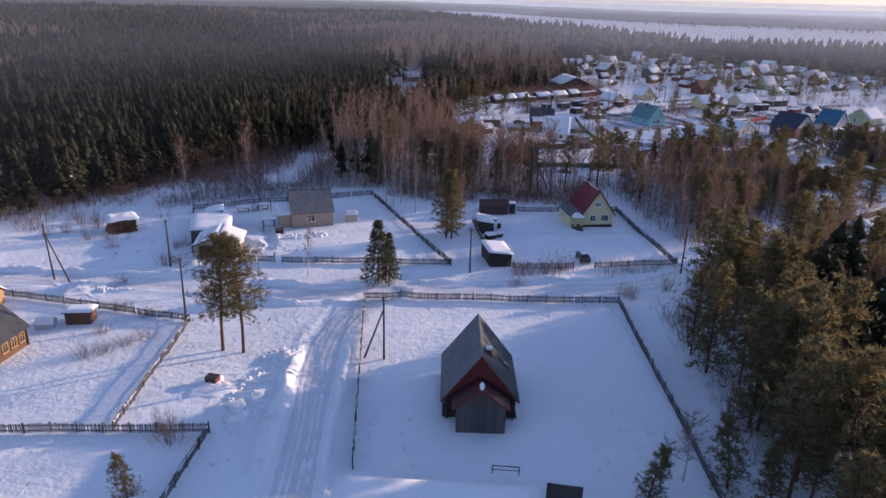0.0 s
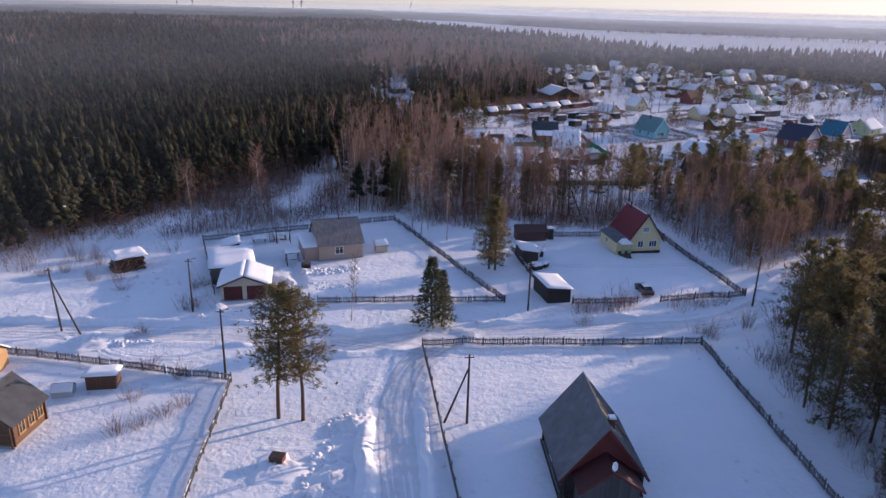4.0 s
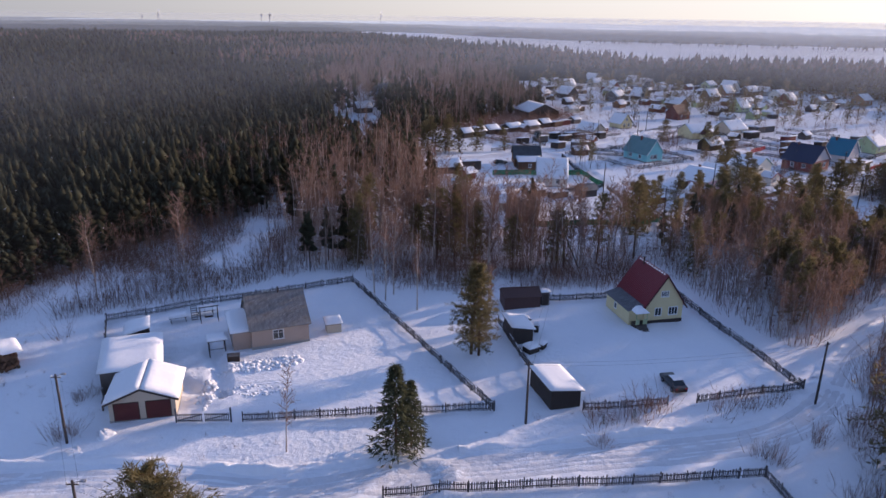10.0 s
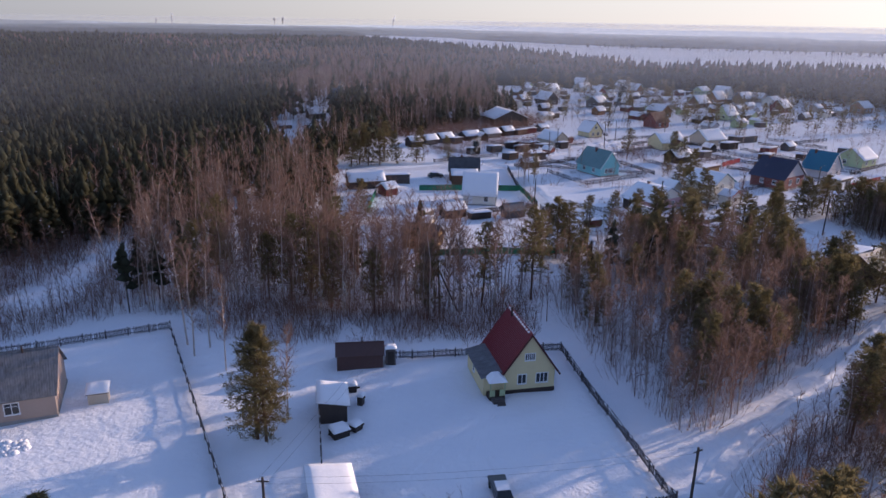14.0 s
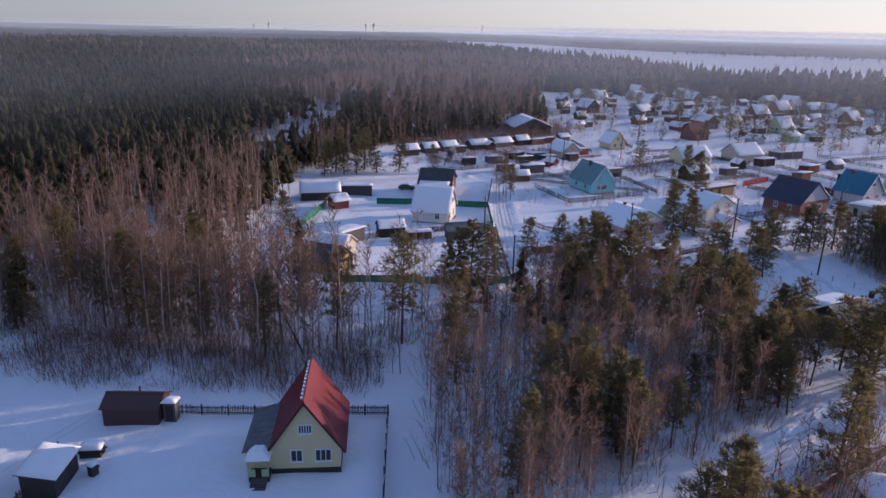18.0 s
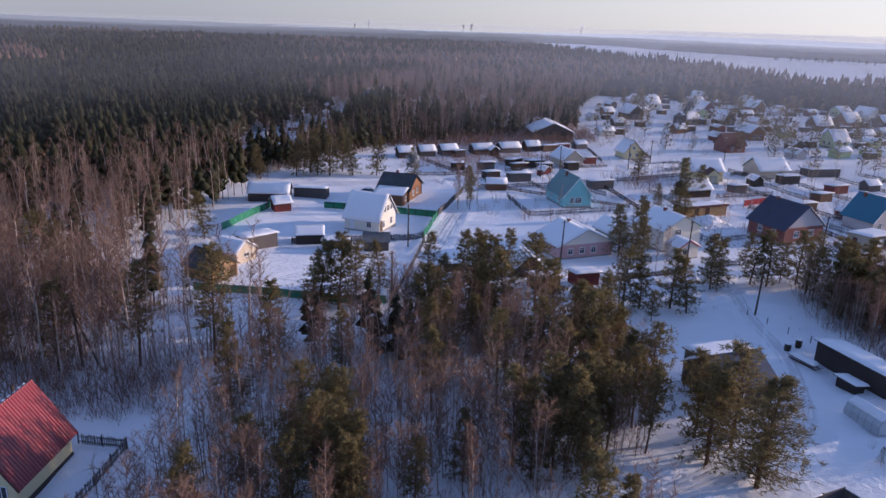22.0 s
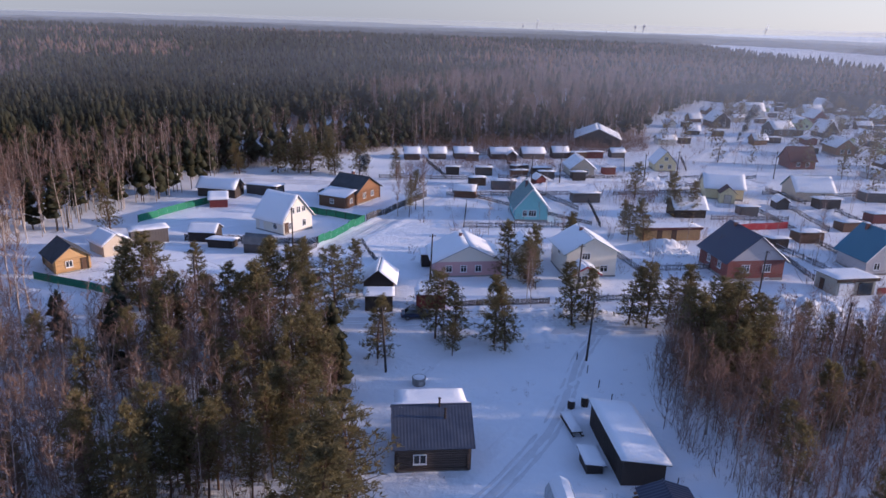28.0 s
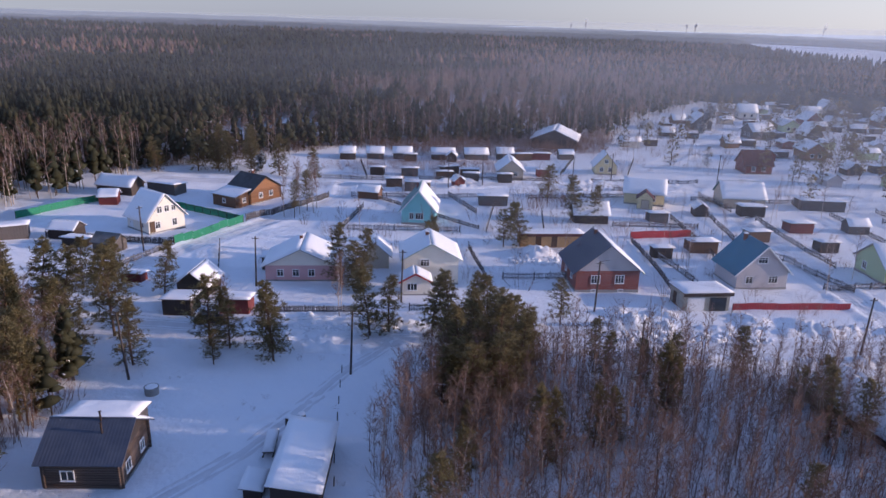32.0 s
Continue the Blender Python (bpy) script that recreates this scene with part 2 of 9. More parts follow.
ROOF_GREEN = add_stripes(make_mat("green_metal_roof", (0.12, 0.24, 0.25), rough=0.5, second=(0.2, 0.32, 0.33), scale=0.8), 'X', 0.3, 0.03)
ROOF_GREY = add_stripes(make_mat("grey_metal_roof", (0.27, 0.28, 0.31), rough=0.45, second=(0.2, 0.21, 0.235), scale=0.7, amount=0.8, spec=0.5), 'X', 0.3, 0.03)
ROOF_STEEL = add_stripes(make_mat("worn_steel_roof", (0.04, 0.05, 0.08), rough=0.4, second=(0.085, 0.095, 0.125), scale=0.6, amount=0.9, spec=0.5), 'X', 0.3, 0.01)
TRIM_WHITE = make_mat("white_paint", (0.78, 0.78, 0.78), rough=0.5, second=(0.68, 0.68, 0.68), scale=4)
TRIM_DARK = make_mat("dark_trim", (0.05, 0.035, 0.03), rough=0.5, second=(0.035, 0.025, 0.022), scale=4)
GLASS = make_mat("window_glass", (0.02, 0.025, 0.03), rough=0.08, second=(0.03, 0.035, 0.04), scale=0.5, spec=0.7)
BRICK_PLAIN = make_mat("chimney_brick", (0.2, 0.08, 0.06), second=(0.1, 0.06, 0.05), scale=9, bump=0.4)
IRON = make_mat("rusty_iron", (0.06, 0.05, 0.05), rough=0.6, metal=0.6, second=(0.1, 0.05, 0.03), scale=6)
DOOR_MAROON = make_mat("maroon_door_paint", (0.1, 0.02, 0.022), rough=0.5, second=(0.075, 0.016, 0.018), scale=2)
DOOR_BROWN = make_mat("brown_door", (0.1, 0.055, 0.035), rough=0.6, second=(0.07, 0.04, 0.025), scale=3)
CONCRETE = make_mat("concrete", (0.3, 0.29, 0.28), second=(0.22, 0.21, 0.2), scale=3, bump=0.3)
PLASTER = make_mat("light_plaster", (0.36, 0.35, 0.3), second=(0.28, 0.27, 0.23), scale=1.5, bump=0.15)
POLY = make_mat("greenhouse_sheet", (0.5, 0.53, 0.55), rough=0.25, second=(0.4, 0.43, 0.46), scale=1.2, spec=0.5)
FENCE_GREEN = add_stripes(make_mat("green_sheet_metal", (0.02, 0.22, 0.12), rough=0.45, second=(0.018, 0.17, 0.1), scale=1.5), 'X', 0.2, 0.02)
FENCE_RED = add_stripes(make_mat("red_sheet_metal", (0.42, 0.03, 0.04), rough=0.45, second=(0.33, 0.028, 0.035), scale=1.5), 'X', 0.2, 0.02)
CAR_DARK = make_mat("dark_car_paint", (0.025, 0.03, 0.03), rough=0.3, second=(0.1, 0.105, 0.11), scale=2.5, amount=0.4, spec=0.5)
CAR_BLUE = make_mat("dark_blue_car_paint", (0.02, 0.03, 0.07), rough=0.3, second=(0.04, 0.05, 0.09), scale=2.5, spec=0.5)
RUBBER = make_mat("rubber", (0.02, 0.02, 0.02), rough=0.9, second=(0.03, 0.03, 0.03), scale=9)
POLE_WOOD = make_mat("creosoted_pole", (0.075, 0.06, 0.055), second=(0.045, 0.035, 0.03), scale=3, stretch=(5, 5, 0.4), bump=0.3)
BARK_PINE = make_mat("pine_bark", (0.14, 0.075, 0.045), second=(0.06, 0.04, 0.032), scale=2, stretch=(2, 2, 0.5), bump=0.5)
BARK_FOREST = make_mat("forest_bark", (0.07, 0.05, 0.042), second=(0.04, 0.03, 0.026), scale=2)
BARK_BIRCH = make_mat("birch_bark", (0.58, 0.5, 0.45), second=(0.12, 0.09, 0.08), scale=2.2, stretch=(0.7, 0.7, 2.5), amount=0.7)
TWIGS = make_mat("birch_twigs", (0.25, 0.158, 0.125), second=(0.155, 0.1, 0.084), scale=0.3, island=0.35)
BRUSH = make_mat("brush_stems", (0.24, 0.145, 0.115), second=(0.14, 0.088, 0.075), scale=0.4, island=0.4)
NEEDLES = make_mat("pine_needles", (0.22, 0.175, 0.085), second=(0.11, 0.1, 0.055), scale=0.5, amount=0.8, island=0.4, rough=0.7, spec=0.2)
NEEDLES_SPRUCE = make_mat("spruce_needles", (0.11, 0.115, 0.068), second=(0.06, 0.072, 0.046), scale=0.5, amount=0.8, island=0.4, rough=0.7, spec=0.2)
NEEDLES_FAR = make_mat("forest_needles", (0.09, 0.086, 0.05), second=(0.045, 0.052, 0.037), scale=0.05, amount=1.0, island=0.3, rough=0.8, spec=0.1)
UNDER_SHADE = make_mat("undertree_shade", (0.05, 0.056, 0.045), second=(0.03, 0.036, 0.03), scale=0.01, amount=1.0, rough=0.95, spec=0.0)
BIRCH_TOPS = make_mat("distant_birch_tops", (0.2, 0.135, 0.105), second=(0.14, 0.098, 0.08), scale=0.03, amount=1.0, rough=0.95, spec=0.0)


def leafy(m, share):
    """Needles let part of the light through from behind."""
    nt = m.node_tree
    b = nt.nodes["Principled BSDF"]
    tr = nt.nodes.new("ShaderNodeBsdfTranslucent")
    nt.links.new(b.inputs["Base Color"].links[0].from_socket, tr.inputs["Color"])
    mx = nt.nodes.new("ShaderNodeMixShader")
    mx.inputs[0].default_value = share
    nt.links.new(b.outputs[0], mx.inputs[1])
    nt.links.new(tr.outputs[0], mx.inputs[2])
    nt.links.new(mx.outputs[0], nt.nodes["Material Output"].inputs["Surface"])


for m in (NEEDLES, NEEDLES_SPRUCE, NEEDLES_FAR):
    leafy(m, 0.5)
for m in (TWIGS, BRUSH):
    leafy(m, 0.4)


def glow_haze_mat(name, a, b_, glow):
    """Woods kilometres away, with pale blue haze painted in as emission."""
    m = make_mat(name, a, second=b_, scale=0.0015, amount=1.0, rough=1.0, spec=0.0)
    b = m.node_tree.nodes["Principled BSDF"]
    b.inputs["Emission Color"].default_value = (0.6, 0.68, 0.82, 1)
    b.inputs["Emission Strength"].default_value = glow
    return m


# haze painted as bluish glow, stronger for each farther ring and the hills
HAZED_WOODS = [glow_haze_mat("distance_%d" % k, (0.06, 0.07, 0.075), (0.09, 0.09, 0.095), w) for k, w in enumerate((0.05, 0.11, 0.19))]
HAZED_HILLS = glow_haze_mat("hazed_horizon_hills", (0.1, 0.11, 0.12), (0.13, 0.135, 0.145), 0.42)

# ---- mesh tools ----
rng = np.random.default_rng(7)


class Geo:
    """Collects corners and faces of one mesh."""
    def __init__(self):
        self.v, self.f, self.m = [], [], []

    def add(self, pts, faces, mi=0):
        n = len(self.v)
        self.v += [tuple(p) for p in pts]
        self.f += [tuple(n + i for i in f) for f in faces]
        self.m += [mi] * len(faces)
        return self

    def box(self, x0, x1, y0, y1, z0, z1, mi=0):
        return self.add([(x0, y0, z0), (x1, y0, z0), (x1, y1, z0), (x0, y1, z0), (x0, y0, z1), (x1, y0, z1), (x1, y1, z1), (x0, y1, z1)],
                        [(3, 2, 1, 0), (4, 5, 6, 7), (0, 1, 5, 4), (1, 2, 6, 5), (2, 3, 7, 6), (3, 0, 4, 7)], mi)

    def beam(self, a, b, w, h=None, mi=0):
        """A squared timber from a to b."""
        a, b = Vector(a), Vector(b)
        d = (b - a).normalized()
        s = d.cross(Vector((0, 0, 1)))
        s = Vector((1, 0, 0)) if s.length < 1e-3 else s.normalized()
        u = s.cross(d)
        s, u = s * w / 2, u * (h or w) / 2
        pts = [p + i * s + j * u for p in (a, b) for i, j in ((-1, -1), (1, -1), (1, 1), (-1, 1))]
        return self.add(pts, [(3, 2, 1, 0), (4, 5, 6, 7), (0, 1, 5, 4), (1, 2, 6, 5), (2, 3, 7, 6), (3, 0, 4, 7)], mi)

    def tube(self, a, b, r0, r1=None, n=8, mi=0):
        a, b = Vector(a), Vector(b)
        r1 = r0 if r1 is None else r1
        d = (b - a).normalized()
        s = d.cross(Vector((0, 0, 1)))
        s = Vector((1, 0, 0)) if s.length < 1e-3 else s.normalized()
        u = s.cross(d)
        pts = [p + r * (math.cos(t) * s + math.sin(t) * u) for p, r in ((a, r0), (b, r1)) for t in [2 * math.pi * k / n for k in range(n)]]
        fs = [(k, (k + 1) % n, n + (k + 1) % n, n + k) for k in range(n)] + [tuple(range(n - 1, -1, -1)), tuple(range(n, 2 * n))]
        return self.add(pts, fs, mi)

    def slab(self, quad, t, mi=0):
        """A plate of thickness t standing on the four corners of quad, in the way of its normal."""
        q = [Vector(p) for p in quad]
        n = (q[1] - q[0]).cross(q[3] - q[0]).normalized() * t
        pts = q + [p + n for p in q]
        return self.add(pts, [(3, 2, 1, 0), (4, 5, 6, 7), (0, 1, 5, 4), (1, 2, 6, 5), (2, 3, 7, 6), (3, 0, 4, 7)], mi)

    def mesh(self, name, mats):
        me = bpy.data.meshes.new(name)
        me.from_pydata(self.v, [], self.f)
        for m in (mats if isinstance(mats, (list, tuple)) else [mats]):
            me.materials.append(m)
        if any(self.m):
            me.polygons.foreach_set("material_index", self.m)
        me.update()
        return me


def part(name, geo, material, parent=None, label="", smooth=False):
    """Links a mesh as one object, under a thing or a part."""
    me = geo if isinstance(geo, bpy.types.Mesh) else geo.mesh(name, material)
    if smooth:
        me.polygons.foreach_set("use_smooth", [True] * len(me.polygons))
    ob = new(name, me)
    if parent is not None:
        ob.parent = parent
    return tagged(ob, label)


def thing(name, m, label, category, group="", kind=""):
    ob = new(name)
    ob.empty_display_size = 0.3
    ob.matrix_basis = m
    return tagged(ob, label, category, group, kind)


def np_mesh(name, V, F, mats, mi=None, smooth=False):
    """A mesh of triangles out of arrays."""
    me = bpy.data.meshes.new(name)
    V, F = np.asarray(V, np.float32), np.asarray(F, np.int32)
    me.vertices.add(len(V))
    me.vertices.foreach_set("co", V.ravel())
    me.loops.add(F.size)
    me.loops.foreach_set("vertex_index", F.ravel())
    me.polygons.add(len(F))
    me.polygons.foreach_set("loop_start", np.arange(len(F), dtype=np.int32) * F.shape[1])
    for m in (mats if isinstance(mats, (list, tuple)) else [mats]):
        me.materials.append(m)
    if mi is not None:
        me.polygons.foreach_set("material_index", np.asarray(mi, np.int32))
    if smooth:
        me.polygons.foreach_set("use_smooth", np.ones(len(F), bool))
    me.update(calc_edges=True)
    return me


def hash2(ix, iy):
    h = (ix.astype(np.int64) * 374761393 + iy.astype(np.int64) * 668265263) & 0x7fffffff
    h = ((h ^ (h >> 13)) * 1274126177) & 0x7fffffff
    return (h % 100003) / 100003.0


def vnoise(x, y, scale):
    """Smooth noise from -1 to 1 with lumps of that many metres."""
    x, y = np.asarray(x, float) / scale + 1000.5, np.asarray(y, float) / scale + 1000.5
    ix, iy = np.floor(x), np.floor(y)
    fx, fy = x - ix, y - iy
    fx, fy = fx * fx * (3 - 2 * fx), fy * fy * (3 - 2 * fy)
    a, b, c, d = hash2(ix, iy), hash2(ix + 1, iy), hash2(ix, iy + 1), hash2(ix + 1, iy + 1)
    return 2 * ((a * (1 - fx) + b * fx) * (1 - fy) + (c * (1 - fx) + d * fx) * fy) - 1


def near_line(x, y, line):
    """Distance to a line of points."""
    best = np.full(np.shape(x), 1e9)
    for (ax, ay), (bx, by) in zip(line, line[1:]):
        dx, dy = bx - ax, by - ay
        t = np.clip(((x - ax) * dx + (y - ay) * dy) / (dx * dx + dy * dy), 0, 1)
        best = np.minimum(best, np.hypot(x - ax - t * dx, y - ay - t * dy))
    return best


def inside(x, y, poly):
    x, y = np.asarray(x), np.asarray(y)
    res = np.zeros(x.shape, bool)
    for (ax, ay), (bx, by) in zip(poly, poly[1:] + poly[:1]):
        if ay == by:
            continue
        hit = ((ay > y) != (by > y)) & (x < (bx - ax) * (y - ay) / (by - ay) + ax)
        res ^= hit
    return res


# ---- the lie of the land: roads and the height of the snow ----
ROADS = [
    ([(-140, 84), (-90, 80), (-55, 73), (-35, 74.5), (-22, 75.5), (-8, 74), (4, 77.5), (17, 80), (33, 82.3), (45, 85.5), (54, 93.5)], 2.6),
    ([(52, 91.5), (54, 93.5), (62, 105), (77, 118), (94, 137), (108, 152), (108, 170), (105, 184), (104, 193)], 1.4),
    ([(6.5, 8), (5, 30), (2.2, 47), (0.2, 60), (1.2, 70), (6, 77)], 2.4),
    ([(30, 150), (55, 164.5), (70, 174), (86, 184), (110, 200), (141, 220), (190, 254), (260, 300)], 3.0),
    ([(56, 166), (54, 185), (52, 205), (50, 225), (49, 245), (40, 256)], 2.2),
    ([(0, 232), (41, 257), (75, 284), (109, 308), (134, 322), (190, 360), (280, 420)], 2.8),
    ([(91, 330), (93, 400), (96, 470), (99, 540)], 2.5),
    ([(160, 235), (128, 280), (105, 312)], 2.2),
]


def fall_north(x, y):
    """Metres by which the land drops from the street towards the far village; the forest side stays level."""
    w = np.clip((np.asarray(x, float) + 20) / 45, 0, 1)
    return 0.014 * np.clip(np.asarray(y, float) - 165, 0, 200) * w * w * (3 - 2 * w)


def lay(x, y):
    """Plan drawn flat, laid onto the falling land."""
    x, y = np.asarray(x, float), np.asarray(y, float)
    X, Y = x, y
    for _ in range(5):
        k = 1 + fall_north(X, Y) / 39.5
        X, Y = 143 + (x - 143) * k, 118 + (y - 118) * k
    north = y > 150
    return np.where(north, X, x), np.where(north, Y, y)


def lay_points(pts):
    return [tuple(float(v) for v in lay(*p)) for p in pts]


LAID_ROADS = [(lay_points(line), half) for line, half in ROADS]
# narrow walks dug through the deep snow of the garage yard and beside the sheds
TRENCHES = [[(-29.7, 102.4), (-23.3, 104.0)], [(-25.8, 97.5), (-22.5, 102.2)], [(-23.3, 104.7), (-20.2, 97.5), (-17.8, 91.5)], [(-25.2, 95.4), (-22, 93.2), (-18.0, 91.9)]]


def ground_z(x, y):
    x, y = np.asarray(x, float), np.asarray(y, float)
    c, s = 0.848 * x + 0.53 * y, -0.53 * x + 0.848 * y      # along and across the wind
    z = 0.22 * vnoise(x, y, 23) + 0.19 * vnoise(c / 2 + 50, s, 6.5) + 0.11 * vnoise(c / 2.5, s + 90, 2.3) + 0.035 * vnoise(x + 30, y, 1.1)
    z = z - fall_north(x, y)
    for line, half in LAID_ROADS:
        d = near_line(x, y, line)
        z = z - 0.12 * np.clip(1.6 - d / half, 0, 1) * (d < half * 1.6)
        berm = np.exp(-((d - half - 0.7) / 0.6) ** 2)
        z = z + berm * (0.22 + 0.2 * np.clip(vnoise(x, y, 1.7) + vnoise(x, y, 5), -0.6, 1.2))
    for line in TRENCHES:
        d = near_line(x, y, line)
        z = z - 0.5 * np.clip(1.9 - d / 0.5, 0, 1) + 0.18 * np.exp(-((d - 1.5) / 0.5) ** 2)
    r = np.hypot(x - 60, y - 100)
    far = np.clip(r - 420, 0, None)
    fall = 0.011 * (y - 100) + 0.006 * (x - 60)
    z = z - far / (far + 420.0) * np.clip(fall, -6, None) + 0.0
    z = z + np.clip((r - 500) / 900, 0, 1) * 4 * vnoise(x, y, 420)
    return z


def gz(x, y):
    return float(ground_z(np.array([x]), np.array([y]))[0])


def at(x, y, turn=0.0, dz=0.0):
    x, y = (float(v) for v in lay(x, y))
    return pose(x, y, gz(x, y) + dz, 0, 0, turn)

# ---- ground: one sheet of snow from the near yards to the horizon ----
def axis_lines(lo, hi, step, outer_lo, outer_hi):
    a = list(np.arange(lo, hi + 1e-6, step))
    s, p = step, a[0]
    left = []
    while p > outer_lo:
        s *= 1.18
        p -= s
        left.append(p)
    s, p = step, a[-1]
    while p < outer_hi:
        s *= 1.18
        p += s
        a.append(p)
    return np.array(left[::-1] + a)


gx = axis_lines(-62, 165, 0.75, -4700, 4700)
gy = axis_lines(22, 262, 0.75, -900, 4780)
GX, GY = np.meshgrid(gx, gy, indexing="ij")
GZ = ground_z(GX, GY)
nx, ny = GX.shape
ids = np.arange(nx * ny).reshape(nx, ny)
quads = np.stack([ids[:-1, :-1], ids[1:, :-1], ids[1:, 1:], ids[:-1, 1:]], -1).reshape(-1, 4)
ground = new("ground", np_mesh("ground", np.stack([GX, GY, GZ], -1).reshape(-1, 3), quads, SNOW, smooth=True))
tagged(ground, "deep blue-white snow cover over yards, clearings and fields", "snow ground", kind="structure")


def road_strip(name, line, half, label, material=SNOW_ROAD):
    """Packed snow with wheel ruts, laid on the ground along a line."""
    pts = [np.array(p, float) for p in lay_points(line)]
    cen = []
    for a, b in zip(pts, pts[1:]):
        n = max(2, int(np.linalg.norm(b - a) / 1.2))
        cen += [a + (b - a) * k / n for k in range(n)]
    cen = np.array(cen + [pts[-1]])
    for _ in range(14):
        cen[1:-1] = (cen[:-2] + 2 * cen[1:-1] + cen[2:]) / 4
    tan = np.gradient(cen, axis=0)
    tan /= np.linalg.norm(tan, axis=1)[:, None]
    nor = np.stack([-tan[:, 1], tan[:, 0]], 1)
    offs = np.linspace(-1, 1, 19)
    wob = vnoise(cen[:, 0], cen[:, 1], 9) * 0.25
    V = []
    for o in offs:
        p = cen + nor * (o * half * (0.86 + 0.1 * vnoise(cen[:, 0], cen[:, 1] + 40, 6)))[:, None]
        rut = sum(np.exp(-((o * half - c - wob) / 0.2) ** 2) for c in (-1.35, -0.55, 0.65, 1.4))
        z = ground_z(p[:, 0], p[:, 1]) + 0.05 - 0.075 * rut + 0.03 * vnoise(p[:, 0], p[:, 1], 0.9) - 0.07 * (abs(o) > 0.93)
        V.append(np.column_stack([p, z]))
    V = np.stack(V, 1)
    n, k = V.shape[:2]
    i = np.arange(n * k).reshape(n, k)
    q = np.stack([i[:-1, :-1], i[1:, :-1], i[1:, 1:], i[:-1, 1:]], -1).reshape(-1, 4)
    ob = new(name, np_mesh(name, V.reshape(-1, 3), q, material, smooth=True))
    return tagged(ob, label, "road", kind="structure")


for line, half in ROADS:
    road_strip("road", line, half, "road of packed snow with wheel ruts between snow banks")

PATHS = [[(33.5, 97.5), (33.0, 103), (34.6, 109), (35.6, 111.5)], [(36.0, 98), (33.5, 108), (35.0, 112)],  [(-47, 74), (-43, 70.5), (-36, 70), (-29, 73)],
         [(99, 196), (94, 186), (90, 176), (92, 168)], [(104.5, 160), (105, 170), (107, 180)], [(41.5, 206), (46, 206), (49, 212)], [(78, 190), (74, 196), (73, 200)], [(24, 35), (23, 40.5)], [(-13, 46), (-6, 47), (-2, 50)], [(-12, 50), (-7, 49.5), (-2.5, 53)], [(55, 170), (60, 178), (66, 184)], [(126, 236), (118, 246), (112, 255)], [(84, 262), (92, 268), (101, 278)], [(72, 246), (78, 254), (84, 262)], [(106, 280), (112, 268), (122, 262)], [(60, 272), (64, 282), (60, 290)], [(36, 268), (42, 280), (40, 292)], [(128, 250), (136, 258), (146, 264)], [(132, 300), (128, 290), (122, 284)], [(32, 170), (36, 180), (42, 190), (48, 196)], [(30, 172), (40, 174), (48, 172), (52, 176)], [(28, 200), (34, 208), (36, 212)], [(30, 224), (40, 222), (46, 226)], [(-22, 90), (-16, 92), (-9, 96)], [(-18, 94), (-12, 95), (-6, 99)], [(26, 97), (30, 104), (36, 112)], [(38, 104), (46, 106), (50, 100)]]
for line in PATHS:
    road_strip("footpath", line, 0.75, "trodden footpath through deep snow", SNOW)
road_strip("turning_loop", [(-31, 77.2), (-36.9, 75.9), (-39.9, 73.6), (-40.7, 71.1), (-38.6, 68.4), (-35.3, 66.9), (-30.3, 66.8), (-23, 68.6), (-17, 72.5)], 1.7, "looping vehicle track pressed into the snow", SNOW)


def snow_bank(line, off, width, high, seed):
    """Crumbled bank of ploughed snow beside a road, off metres from its middle."""
    pts = [np.array(p, float) for p in lay_points(line)]
    cen = []
    for a, b in zip(pts, pts[1:]):
        n = max(2, int(np.linalg.norm(b - a) / 0.34))
        cen += [a + (b - a) * k / n for k in range(n)]
    cen = np.array(cen + [pts[-1]])
    for _ in range(60):
        cen[1:-1] = (cen[:-2] + 2 * cen[1:-1] + cen[2:]) / 4
    tan = np.gradient(cen, axis=0)
    tan /= np.linalg.norm(tan, axis=1)[:, None]
    nor = np.stack([-tan[:, 1], tan[:, 0]], 1)
    rr = np.random.default_rng(seed)
    offs = np.linspace(-1, 1, 9)
    swell = np.clip(0.55 + 0.9 * vnoise(cen[:, 0], cen[:, 1] + seed, 7), 0.05, 1.4)
    V = []
    for o in offs:
        p = cen + nor * (off + o * width / 2 + 0.3 * vnoise(cen[:, 0], cen[:, 1] + 20, 3))[:, None]
        h = high * (1 - abs(o) ** 1.6) * swell * (0.75 + 0.7 * np.abs(vnoise(p[:, 0], p[:, 1], 1.1)) + 0.4 * vnoise(p[:, 0], p[:, 1], 0.6) + rr.normal(0, 0.1, len(p)))
        V.append(np.column_stack([p, ground_z(p[:, 0], p[:, 1]) + np.maximum(h, -0.02) - 0.12 * (abs(o) > 0.99)]))
    V = np.stack(V, 1)
    n, k = V.shape[:2]
    i = np.arange(n * k).reshape(n, k)
    q = np.stack([i[:-1, :-1], i[1:, :-1], i[1:, 1:], i[:-1, 1:]], -1).reshape(-1, 4)
    ob = new("snow_bank", np_mesh("snow_bank", V.reshape(-1, 3), q, SNOW, smooth=True))
    return tagged(ob, "crumbled bank of ploughed snow along the road", "snow bank", kind="structure")


